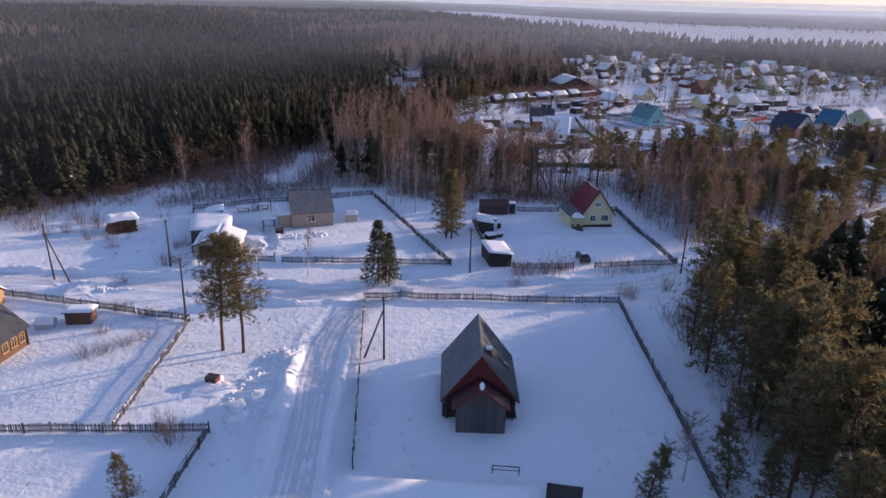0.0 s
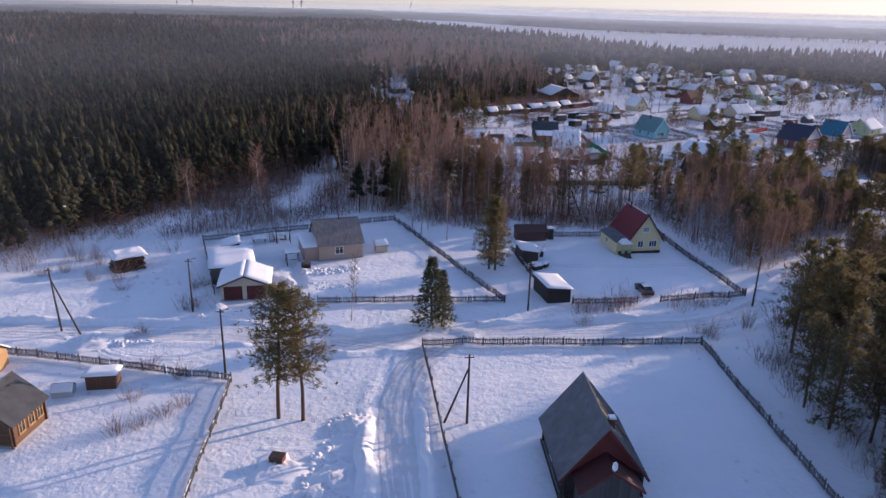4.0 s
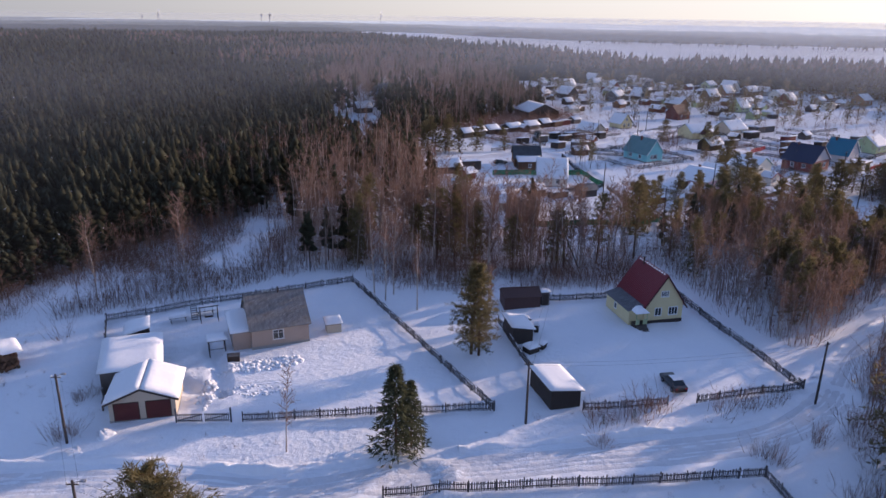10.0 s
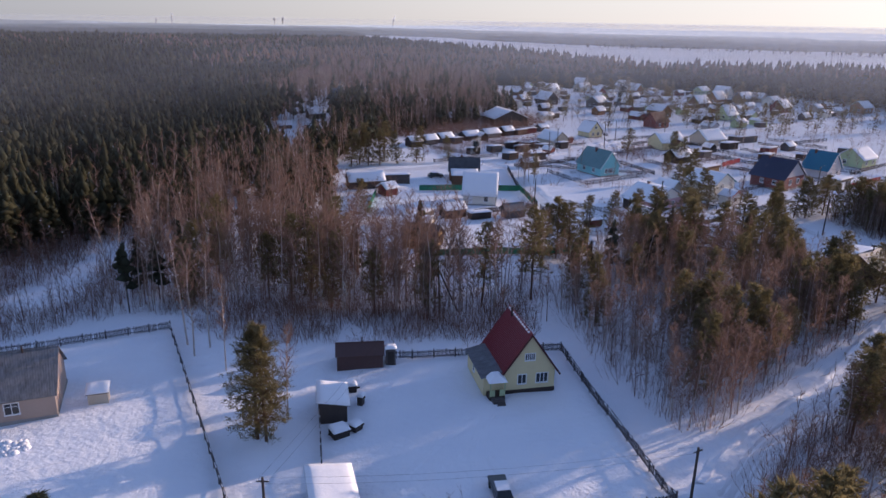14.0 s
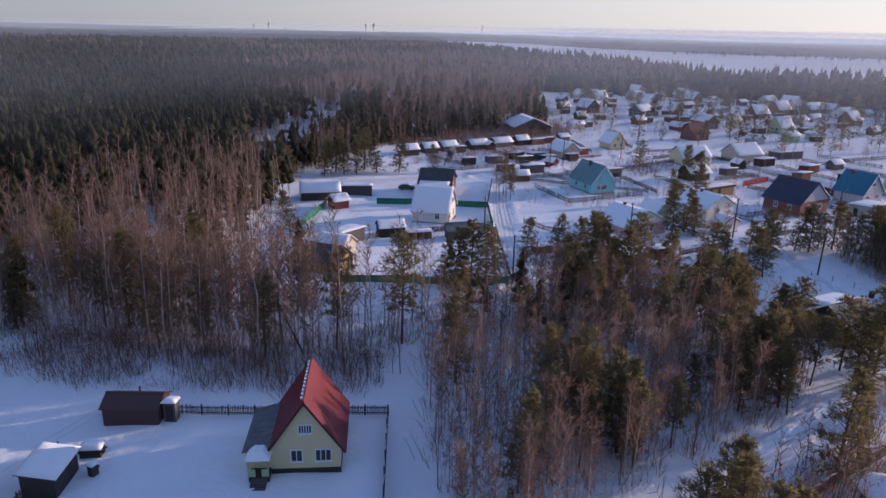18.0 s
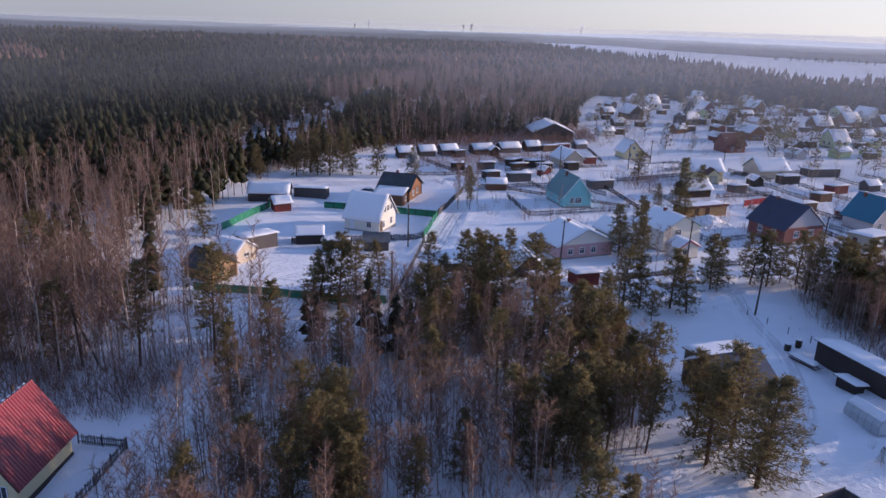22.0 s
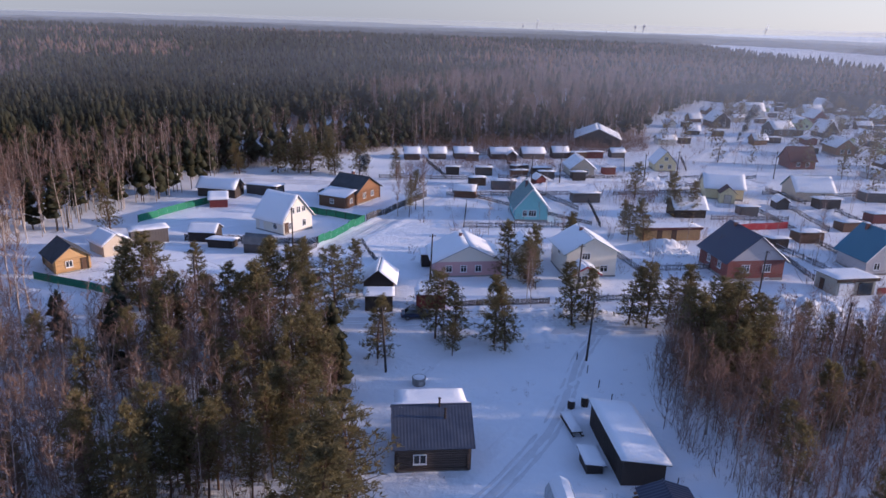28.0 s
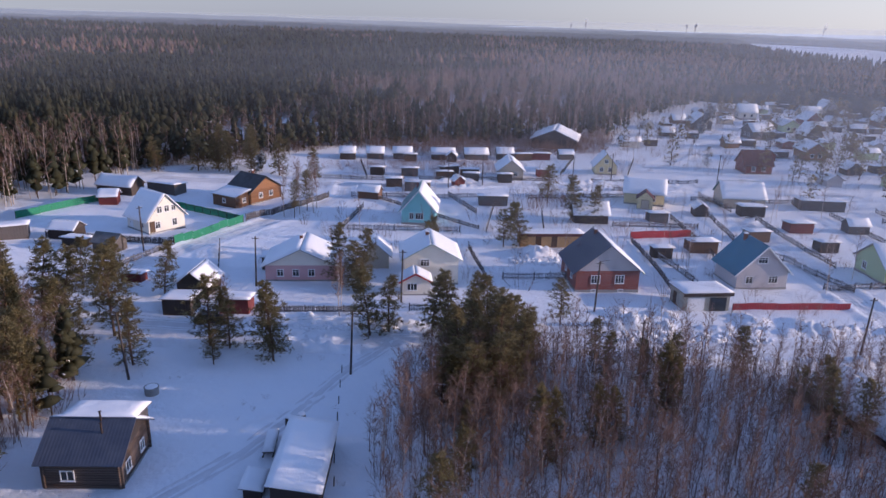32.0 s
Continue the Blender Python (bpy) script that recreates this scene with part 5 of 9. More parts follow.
def car(x, y, turn, paint, label, snowy=True):
    """A small saloon: body with wheel arches, glazed cabin, wheels, lights and bumpers."""
    ob = thing("parked_car", at(x, y, turn), label, "car", "parked cars")
    prof = [(-2.05, 0.35), (2.0, 0.35), (2.08, 0.6), (1.98, 0.85), (0.95, 0.98), (-1.5, 1.0), (-2.08, 0.92)]
    n = len(prof)
    body = Geo().add([(px, s * (0.82 if 0.4 < pz < 0.95 else 0.76), pz) for s in (-1, 1) for px, pz in prof],
                     [tuple(range(n)), tuple(range(2 * n - 1, n - 1, -1))] + [((k + 1) % n, k, n + k, n + (k + 1) % n) for k in range(n)])
    b = part("body", body, paint, ob)
    cab = [(-1.65, 0.99), (0.95, 0.97), (0.25, 1.42), (-1.15, 1.44)]
    part("cabin", Geo().add([(px, s * (0.74 if pz < 1.2 else 0.58), pz) for s in (-1, 1) for px, pz in cab],
                            [(0, 1, 2, 3), (7, 6, 5, 4), (1, 0, 4, 5), (2, 1, 5, 6), (3, 2, 6, 7), (0, 3, 7, 4)]), GLASS, ob, "dark car windows")
    part("roof", Geo().slab([(-1.15, -0.6, 1.43), (0.27, -0.6, 1.42), (0.27, 0.6, 1.42), (-1.15, 0.6, 1.43)], 0.04), SNOW_ROOF if snowy else paint, ob, "car roof dusted with snow" if snowy else "")
    for px in (-1.3, 1.3):
        for s in (-1, 1):
            w = part("wheel", Geo().tube((px, s * 0.66, 0.31), (px, s * 0.85, 0.31), 0.31, n=16), RUBBER, ob)
            part("rim", Geo().tube((px, s * 0.84, 0.31), (px, s * 0.865, 0.31), 0.18, n=12), ROOF_GREY, w)
    for s in (-1, 1):
        part("headlight", Geo().box(2.0, 2.09, s * 0.62 - 0.14, s * 0.62 + 0.14, 0.62, 0.78), POLY, b)
        part("tail_light", Geo().box(-2.11, -2.03, s * 0.62 - 0.14, s * 0.62 + 0.14, 0.68, 0.84), FENCE_RED, b)
    part("bumper", Geo().box(2.02, 2.16, -0.74, 0.74, 0.36, 0.54).box(-2.18, -2.04, -0.74, 0.74, 0.38, 0.56), TRIM_DARK, ob)
    return ob


car(35.7, 96.0, 100, CAR_DARK, "dark saloon car parked in the gateway, dusted with snow")

# ---- log house and gardens by the road ----
house("brown_log_cottage", (-39.0, 50.6, 88, 5.2, 6.2), 2.9, 5.2, LOG_BROWN, SLATE_DARK, "brown log cottage with carved yellow window frames", "house", over=0.4, eave=0.5, base=0.2, logs=LOG_BROWN,
      trim=WOOD_YELLOW, snow=(0, 0.25), windows=(('y-', -1.2, 1.1, 0.8, 1.1), ('y-', 0.3, 1.1, 0.8, 1.1), ('y-', 1.7, 1.1, 0.8, 1.1), ('x+', -1.0, 1.1, 0.8, 1.1), ('x+', 1.0, 1.1, 0.8, 1.1)))
shed("garden_shed", (-33.4, 60.6, 12, 3.2, 2.2), 1.7, 1.5, LOG_BROWN, SLATE_DARK, "small brown garden shed with a thick cap of snow", snow=0.4)
house("cold_frame", (-36.8, 58.2, 15, 2.2, 1.6), 0.7, 1.3, POLY, POLY, "low glazed cold frame in the snow", "cold frame", over=0.05, eave=0.1, base=0, snow=(0.06, 0.06))
house("yellow_bathhouse", (-49, 62.5, 8, 4.2, 3.6), 2.0, 3.2, WOOD_YELLOW, SLATE_DARK, "yellow board bathhouse with a snowy roof", "bathhouse", over=0.3, eave=0.3, base=0, snow=(0.3, 0.3))
cr = thing("firewood_crate", at(-9.7, 47.8, -6), "rusty-brown crate standing on a snow heap", "crate")
part("body", Geo().box(-0.65, 0.65, -0.5, 0.5, -0.2, 0.85), WOOD_RED, cr)
for k in range(4):
    part("slat", Geo().box(-0.68, 0.68, -0.54, -0.5, 0.05 + 0.2 * k, 0.2 + 0.2 * k), LOG_BROWN, cr)
part("lid", Geo().box(-0.72, 0.72, -0.56, 0.56, 0.85, 0.92), WOOD_DARK, cr)

# ---- log house with the long shed ----
lx, ly, lt_, lL, lW = from_front((99.0, 152.9), (104.3, 156.7), 6.4, gable=False)
lh = house("grey_roofed_log_house", (lx, ly, lt_, lL, lW), 3.0, 5.0, LOG_GREY, ROOF_STEEL, "grey-brown log house with a worn grey sheet-metal roof", "house", over=0.5, eave=0.55, base=0.15, logs=LOG_GREY,
           snow=(0, 0.3), gable_mat=WOOD_DARK, pipe=((0.75, -0.2, 1.0), (1.2, -1.2, 1.1)), windows=(('y-', -1.2, 1.0, 1.05, 0.85, 2, False), ('x+', -1.6, 1.0, 0.9, 0.9, 2, False), ('x+', 1.5, 1.0, 0.8, 0.9, 2, False)))
shed("rear_annex", (98.6, 159.1, lt_, 6.2, 4.0), 4.7, 4.1, WOOD_GREY, SLATE_DARK, "plain rear annex of the log house under deep snow", snow=0.35, boards=False)
lad = thing("ladder", at(97.2, 156.2, lt_ - 90), "dark wooden ladder leaning on the log wall", "ladder")
for s in (-0.2, 0.2):
    part("stile", Geo().beam((-1.6, s, -0.1), (0.3, s, 2.3), 0.06), WOOD_DARK, lad)
for k in range(8):
    part("rung", Geo().tube((-1.5 + 0.22 * k, -0.2, 0.05 + 0.28 * k), (-1.5 + 0.22 * k, 0.2, 0.05 + 0.28 * k), 0.02, n=6), WOOD_DARK, lad)

ls = shed("long_open_shed", (115.6, 167.4, -55, 10.2, 4.0), 2.8, 2.2, WOOD_DARK, SLATE_DARK, "long dark lean-to woodshed under thick snow, open at its end", snow=0.35, over=0.35, boards=True)
for k in range(9):
    p = Vector((117.8, 160.4, 0)) + Vector((0.4 * (k % 3), 0.35 * (k // 3), 0))
    lg = thing("sawn_log", at(p.x + 1.2, p.y + 0.6, 35 + 5 * (k % 4), 0.15 + 0.22 * (k // 3)), "snow-dusted sawn log in a loose heap", "log", "heap of logs")
    part("log_body", Geo().tube((-0.9, 0, 0), (0.9, 0, 0), 0.13, 0.11, 8), LOG_BROWN, lg)
lw = shed("lean_to", (113.6, 163.4, -55, 2.6, 1.5), 1.2, 1.0, WOOD_DARK, SLATE_DARK, "small lean-to box with snow on its lid", snow=0.25, boards=False)
boat = thing("snowy_sledge", at(109.6, 168.8, -50), "flat cargo sledge loaded with snow", "sledge")
part("deck", Geo().box(-1.9, 1.9, -0.55, 0.55, 0.35, 0.45), WOOD_DARK, boat)
for s in (-0.45, 0.45):
    part("runner", Geo().beam((-1.9, s, 0.05), (2.1, s, 0.05), 0.08, 0.1).beam((2.1, s, 0.05), (2.5, s, 0.4), 0.08, 0.1), WOOD_DARK, boat)
    for px in (-1.4, 0, 1.4):
        part("strut", Geo().beam((px, s, 0.1), (px, s, 0.36), 0.07), WOOD_DARK, boat)
part("snow_cover", snow_sheet([(-1.9, -0.55, 0.45), (1.9, -0.55, 0.45), (1.9, 0.55, 0.45), (-1.9, 0.55, 0.45)], 0.35, 12, 10, 6), SNOW_ROOF, boat, smooth=True)
for k, (px, py) in enumerate(((108.3, 172.4), (109.6, 172.9))):
    bx = thing("water_barrel", at(px, py), "dark barrel with snow on the lid", "barrel", "barrels")
    part("body", Geo().tube((0, 0, -0.1), (0, 0, 0.5), 0.38, 0.43, 12).tube((0, 0, 0.5), (0, 0, 1.0), 0.43, 0.38, 12), WOOD_DARK, bx)
    part("snow_cap", Geo().tube((0, 0, 1.0), (0, 0, 1.12), 0.4, 0.34, 12).tube((0, 0, 1.12), (0, 0, 1.2), 0.34, 0.15, 12), SNOW_ROOF, bx)
well = thing("well_ring", at(91.7, 168.2), "grey concrete well ring filled with snow", "well")
part("ring", Geo().tube((0, 0, -0.2), (0, 0, 0.75), 0.75, 0.75, 20), CONCRETE, well)
part("rim", Geo().tube((0, 0, 0.75), (0, 0, 0.85), 0.8, 0.8, 20), CONCRETE, well)
part("snow_cap", Geo().tube((0, 0, 0.85), (0, 0, 0.95), 0.68, 0.5, 16), SNOW_ROOF, well)


def greenhouse(x, y, turn, L=5.0, W=2.9):
    ob = thing("greenhouse", at(x, y, turn), "arched polycarbonate greenhouse with snow on top", "greenhouse")
    arc = [(-W / 2, 0.0), (-W / 2, 1.0), (-W * 0.36, 1.6), (-W * 0.16, 1.92), (0, 2.0), (W * 0.16, 1.92), (W * 0.36, 1.6), (W / 2, 1.0), (W / 2, 0)]
    n = len(arc)
    for k in range(n - 1):
        (y0, z0), (y1, z1) = arc[k], arc[k + 1]
        part("sheet", Geo().slab([(L / 2, y0, z0), (-L / 2, y0, z0), (-L / 2, y1, z1), (L / 2, y1, z1)][::-1], 0.012), POLY, ob)
    for s in (-1, 1):
        part("end_wall", Geo().add([(s * L / 2, a, b) for a, b in arc] + [(s * (L / 2 - 0.02), a, b) for a, b in arc], [tuple(range(n)) if s > 0 else tuple(range(n - 1, -1, -1)), tuple(range(2 * n - 1, n - 1, -1)) if s > 0 else tuple(range(n, 2 * n))]), POLY, ob)
    for k in range(6):
        px = -L / 2 + L * k / 5
        for (y0, z0), (y1, z1) in zip(arc, arc[1:]):
            pass
        g = Geo()
        for (y0, z0), (y1, z1) in zip(arc, arc[1:]):
            g.beam((px, y0 * 1.01, z0), (px, y1 * 1.01, z1 + 0.005), 0.04)
        part("hoop", g, ROOF_GREY, ob)
    top = Geo()
    m = 5
    pts = [(sx, yy, zz) for sx in (-L / 2, L / 2) for yy, zz in ((-W * 0.38, 1.56), (-W * 0.3, 1.85), (0, 2.2), (W * 0.3, 1.85), (W * 0.38, 1.56))]
    top.add(pts, [(k, k + 1, m + k + 1, m + k) for k in range(m - 1)] + [(4, 3, 2, 1, 0), (5, 6, 7, 8, 9), (0, 5, 9, 4)])
    part("snow_cover", top, SNOW_ROOF, ob)
    return ob


greenhouse(113.9, 155.8, -56, 4.4, 2.3)
house("blue_roofed_shed", (122.2, 158.6, -57, 5.6, 4.0), 1.9, 2.6, WOOD_DARK, ROOF_NAVY, "dark shed with a dark blue sheet roof", "shed", over=0.3, eave=0.3, base=0, snow=(0, 0), pipe=((0.0, 0.6, 0.5),))

# ---- yard with a gazebo behind a solid board fence ----
def board_fence(name, a, b, label, height=1.3):
    """Close boards on posts with a snowed cap rail."""
    a, b = Vector(a), Vector(b)
    L = (b - a).length
    ob = thing(name, pose(a.x, a.y, 0, 0, 0, math.degrees(math.atan2(b.y - a.y, b.x - a.x))), label, "fence", "solid board fences")
    n = max(1, round(L / 2.5))
    for k in range(n):
        s0, s1 = L * k / n, L * (k + 1) / n
        z = gz(*(a + (b - a) * ((k + 0.5) / n)))
        part("post", Geo().box(s0 - 0.06, s0 + 0.06, 0.03, 0.15, z - 0.3, z + height + 0.1), WOOD_DARK, ob)
        m = 14
        for j in range(m):
            u = s0 + (s1 - s0) * j / m
            part("board", Geo().box(u + 0.004, u + (s1 - s0) / m - 0.004, -0.012 - 0.008 * (j % 2), 0.015, z - 0.1, z + height), WOOD_GREY, ob)
        part("cap_rail", Geo().box(s0, s1, -0.06, 0.08, z + height, z + height + 0.05), WOOD_GREY, ob)
        if k % 3 != 1:
            part("snow_cap", snow_sheet([(s0 + 0.1, -0.06, z + height + 0.05), (s1 - 0.2, -0.06, z + height + 0.05), (s1 - 0.2, 0.08, z + height + 0.05), (s0 + 0.1, 0.08, z + height + 0.05)], 0.12, k, 6, 3), SNOW_ROOF, ob, smooth=True)
    return ob


solid = "solid grey board fence with patches of snow on its cap"
board_fence("board_fence", (79.5, 114.6), (87.6, 122.4), solid)
board_fence("board_fence", (87.6, 122.4), (108.2, 140.0), solid)
board_fence("board_fence", (108.2, 140.0), (117.0, 131.0), solid)


def gazebo(x, y, R=2.1):
    ob = thing("gazebo", at(x, y, 15), "six-sided garden gazebo under a smooth cone of snow", "gazebo")
    P = [(R * math.cos(math.pi * k / 3), R * math.sin(math.pi * k / 3)) for k in range(6)]
    for k in range(6):
        p, q = P[k], P[(k + 1) % 6]
        part("post", Geo().beam((*p, -0.2), (*p, 2.1), 0.12), WOOD_DARK, ob)
        part("beam", Geo().beam((*p, 2.05), (*q, 2.05), 0.1), WOOD_DARK, ob)
        if k:
            part("railing", Geo().beam((*p, 0.85), (*q, 0.85), 0.07).beam((*p, 0.3), (*q, 0.3), 0.07), WOOD_DARK, ob)
    part("roof", Geo().add([(1.2 * a, 1.2 * b, 2.05) for a, b in P] + [(0, 0, 3.3)], [(k, (k + 1) % 6, 6) for k in range(6)] + [(5, 4, 3, 2, 1, 0)]), SLATE_DARK, ob)
    V, F = [], []
    for i, (f, z) in enumerate(((1.24, 2.1), (1.27, 2.3), (1.1, 2.62), (0.75, 3.0), (0.4, 3.38), (0.1, 3.6))):
        for k in range(24):
            a = 2 * math.pi * k / 24
            hexed = math.cos(math.pi / 6) / math.cos((a + math.pi / 6) % (math.pi / 3) - math.pi / 6)
            V.append((R * f * math.cos(a) * (0.5 + 0.5 * hexed), R * f * math.sin(a) * (0.5 + 0.5 * hexed), z))
            if i:
                F.append(((i - 1) * 24 + k, (i - 1) * 24 + (k + 1) % 24, i * 24 + (k + 1) % 24, i * 24 + k))
    F.append(tuple(range(120, 144)))
    part("roof_snow", Geo().add(V, F), SNOW_ROOF, ob, "smooth cone of snow", smooth=True)


gazebo(90.2, 118.4)
shed("yard_store", (97.5, 119.5, 40, 4.6, 3.2), 2.3, 2.0, WOOD_DARK, SLATE_DARK, "dark garden store under thick snow inside the board fence", snow=0.35, boards=False)

# ---- plots inside the green fence ----
wx, wy, wt, wL, wW = from_front((40.7, 202.3), (41.2, 209.8), 7.6)
house("white_house", (wx, wy, wt, wL, wW), 3.0, 7.2, SIDE_WHITE, ROOF_GREY, "white two-storey house with snow on its steep roof", "house", over=0.4, eave=0.6, snow=(0.3, 0.3),
      windows=(('x-', 1.9, 1.0, 0.9, 1.2), ('x-', -1.6, 1.0, 0.9, 1.2), ('x-', 1.3, 3.9, 0.9, 1.1), ('x-', -0.2, 3.9, 0.9, 1.1), ('x-', -1.6, 3.9, 0.8, 1.0), ('y+', -1.5, 1.1, 0.9, 1.1)), doors=(('x-', 3.0, 0.4, 0.9, 2.0, DOOR_BROWN), ('y+', 2.2, 0.4, 0.9, 2.0, TRIM_WHITE)))
mx, my, mt, mL, mW = from_front((38.0, 228.4), (38.0, 237.2), 7.5)
house("log_house", (mx, my, mt, mL, mW), 2.9, 5.6, LOG_ORANGE, SLATE_DARK, "orange-brown log house with a dark roof and smoking chimney", "house", logs=LOG_ORANGE, base=0.2, over=0.6, eave=0.6, snow=(0, 0),
      windows=(('x-', 1.5, 1.1, 0.9, 1.1), ('x-', -1.5, 1.1, 0.9, 1.1), ('y+', 0, 1.1, 0.9, 1.1)), chimney=(0.8, -0.5, 0.7))
shed("log_house_wing", (34.2, 226.6, 4, 6.8, 4.4), 2.6, 3.4, LOG_BROWN, SLATE_DARK, "log wing with a low lean-to roof, lightly snowed", snow=0.04, boards=False, windows=(('y-', 0, 1.0, 0.8, 0.9), ('x+', 0.3, 1.0, 0.8, 0.9)))
cab = house("new_log_cabin", from_front((26.6, 166.5), (28.0, 171.3), 6.0), 2.3, 4.2, WOOD_YELLOW, SLATE_DARK, "fresh yellow timber cabin with a dark roof", "cabin", logs=WOOD_YELLOW, base=0.1, over=0.5, eave=0.5,
      windows=(('x-', 0.5, 0.9, 0.9, 0.9, 2, False),), doors=(('x-', -1.7, 0.1, 0.8, 1.8, DOOR_BROWN),))
house("grey_garage", from_front((25.6, 175.6), (26.5, 180.0), 5.6), 2.1, 3.6, SIDE_SAND, ROOF_GREY, "small weathered garage with a snow-covered gable roof", "shed", base=0, over=0.3, eave=0.4, snow=(0.28, 0.28), windows=(('x-', 0.0, 1.0, 1.2, 0.6, 2, False),))
shed("flat_shed", (23.0, 186.4, 60, 6.2, 4.0), 2.4, 2.1, WOOD_GREY, SLATE_DARK, "grey board shed with a flat snowy roof", snow=0.3)
house("dark_bathhouse", (30.4, 192.8, 27, 5.0, 3.4), 1.9, 3.0, WOOD_DARK, SLATE_DARK, "dark bathhouse with bare slate roof", "bathhouse", base=0, over=0.25, eave=0.3, snow=(0.02, 0.2))
shed("low_dark_shed", (36.2, 191.5, 22, 4.6, 2.4), 1.5, 1.3, WOOD_DARK, SLATE_DARK, "low dark shed with a snow cap", snow=0.25)
house("slate_shed", (43.5, 193.0, 20, 4.4, 3.2), 1.9, 3.0, WOOD_GREY, SLATE, "grey shed with a weathered slate gable roof", "shed", base=0, over=0.3, eave=0.3)
house("red_sauna", (14.8, 210.6, 45, 3.6, 3.2), 1.9, 2.9, WOOD_RED, ROOF_GREY, "small dark-red hut with thick snow on the roof", "hut", base=0, over=0.35, eave=0.4, snow=(0.35, 0.35))
house("long_barn", (8.2, 217.4, 20, 9.0, 4.5), 2.2, 4.0, WOOD_DARK, SLATE_DARK, "dark barn with a broad snowy roof", "barn", base=0, over=0.3, eave=0.4, snow=(0.3, 0.3))
shed("barn_wing", (15.5, 224.0, 15, 7.5, 4.0), 2.3, 2.0, WOOD_GREY, SLATE_DARK, "grey barn wing with a snowy roof", snow=0.3)
green = "bright green sheet-metal fence round a snowy plot"
sheet_fence("green_fence", (49.8, 201.2), (47.6, 218.4), FENCE_GREEN, green)
sheet_fence("green_fence", (47.6, 218.4), (35.6, 218.1), FENCE_GREEN, green)
sheet_fence("green_fence", (35.6, 218.1), (22.5, 216.0), FENCE_GREEN, green)
sheet_fence("green_fence", (11.6, 193.0), (11.8, 211.5), FENCE_GREEN, green)
picket_fence("picket_fence", (49.8, 201.2), (28.0, 190.2), "grey board fence between the plots", single=False, height=1.1, group="plot fences", missing=0.0, step=0.12)
sheet_fence("dark_green_fence", (25.4, 163.6), (54.5, 168.0), FENCE_GREEN, "dark green sheet fence at the wood's edge", height=1.3)
picket_fence("picket_fence", (55.0, 168.5), (50.5, 200), "thin grey picket fence beside the lane", single=False, group="plot fences")
picket_fence("picket_fence", (47.6, 219), (47.0, 243), "grey board fence beside the lane", single=False, height=1.2, group="plot fences", step=0.12)

# ---- houses along the village street ----
px_, py_, pt, pL, pW = from_front((75.6, 198.6), (84.2, 205.4), 8.5, gable=True)
house("pink_house", (px_, py_, pt, pL, pW), 2.7, 5.3, SIDE_PINK, ROOF_GREY, "pink bungalow under a broad snowy gable roof", "house", over=0.5, eave=0.6, snow=(0.3, 0.3), gable_mat=SIDE_WHITE,
      windows=(('x-', 3.2, 1.0, 0.9, 1.0), ('x-', 0.8, 1.0, 0.9, 1.0), ('x-', -1.6, 1.0, 0.9, 1.0), ('y+', 0, 1.0, 0.9, 1.0)), chimney=(1.5, 0.5, 0.6))
shed("pink_porch", (71.4, 203.6, 38, 2.4, 2.0), 2.2, 2.4, WOOD_DARK, SLATE_DARK, "small dark porch beside the pink house", snow=0.2, boards=False)
house("small_back_house", (83.5, 215.5, 128, 5.0, 4.4), 2.4, 4.4, SIDE_SAND, ROOF_GREY, "small sand-coloured outbuilding with a snowy roof", "shed", base=0, snow=(0.25, 0.25))
qx, qy, qt, qL, qW = from_front((93.0, 210.6), (99.6, 216.0), 8.0)
house("white_green_roof_house", (qx, qy, qt, qL, qW), 4.4, 6.8, SIDE_WHITE, ROOF_GREEN, "white two-storey house with a pale green frosted roof", "house", over=0.5, eave=0.6, snow=(0.12, 0.05),
      windows=(('x-', 1.0, 3.2, 1.3, 1.0, 3), ('x-', -2.2, 1.0, 1.2, 1.0), ('x-', 1.6, 1.0, 1.2, 1.0), ('y+', 0.0, 3.0, 1.0, 1.0)), chimney=(1.0, 0.4, 0.5))
house("red_roofed_porch", from_front((95.6, 206.6), (99.0, 209.4), 3.2), 2.3, 3.5, SIDE_WHITE, ROOF_MAROON, "white enclosed porch with a red roof edge and snow", "porch", over=0.3, eave=0.3, base=0.2, snow=(0.2, 0.2), fascia=FENCE_RED, windows=(('x-', 0.5, 0.9, 1.4, 1.0, 3, False),))
bx_, by_, bt, bL, bW = from_front((115.4, 223.8), (123.2, 230.1), 9.4)
house("brick_house", (bx_, by_, bt, bL, bW), 3.6, 7.7, BRICK, ROOF_NAVY, "large red brick house with navy seamed metal roof", "house", over=0.45, eave=0.6, base=0.5, gable_mat=SIDE_GREY,
      roof_mats=(ROOF_NAVY, ROOF_NAVY), snow=(0.28, 0), windows=(('x-', 1.9, 1.6, 1.3, 1.2, 3), ('x-', -1.9, 1.6, 1.3, 1.2, 3), ('x-', 2.1, 0.15, 0.7, 0.35, 1, False), ('x-', -2.2, 0.15, 0.7, 0.35, 1, False), ('y+', -2.0, 1.6, 0.9, 1.1), ('y+', 1.5, 1.6, 0.9, 1.1)), chimney=(2.6, 0.3, 0.5), trim=TRIM_WHITE)
gx_, gy_, gt_, gL_, gW_ = from_front((134.7, 240.8), (141.2, 246.5), 7.2)
house("grey_blue_roof_house", (gx_, gy_, gt_, gL_, gW_), 3.1, 7.3, SIDE_GREY, ROOF_BLUE, "pale grey house with a bright blue metal roof", "house", over=0.5, eave=0.6, fascia=TRIM_WHITE,
      windows=(('x-', 0.3, 4.5, 1.5, 0.9, 3), ('x-', 2.2, 1.1, 1.1, 1.1), ('x-', -1.9, 1.1, 1.5, 1.1, 3)), chimney=(2.0, 0.6, 0.5))
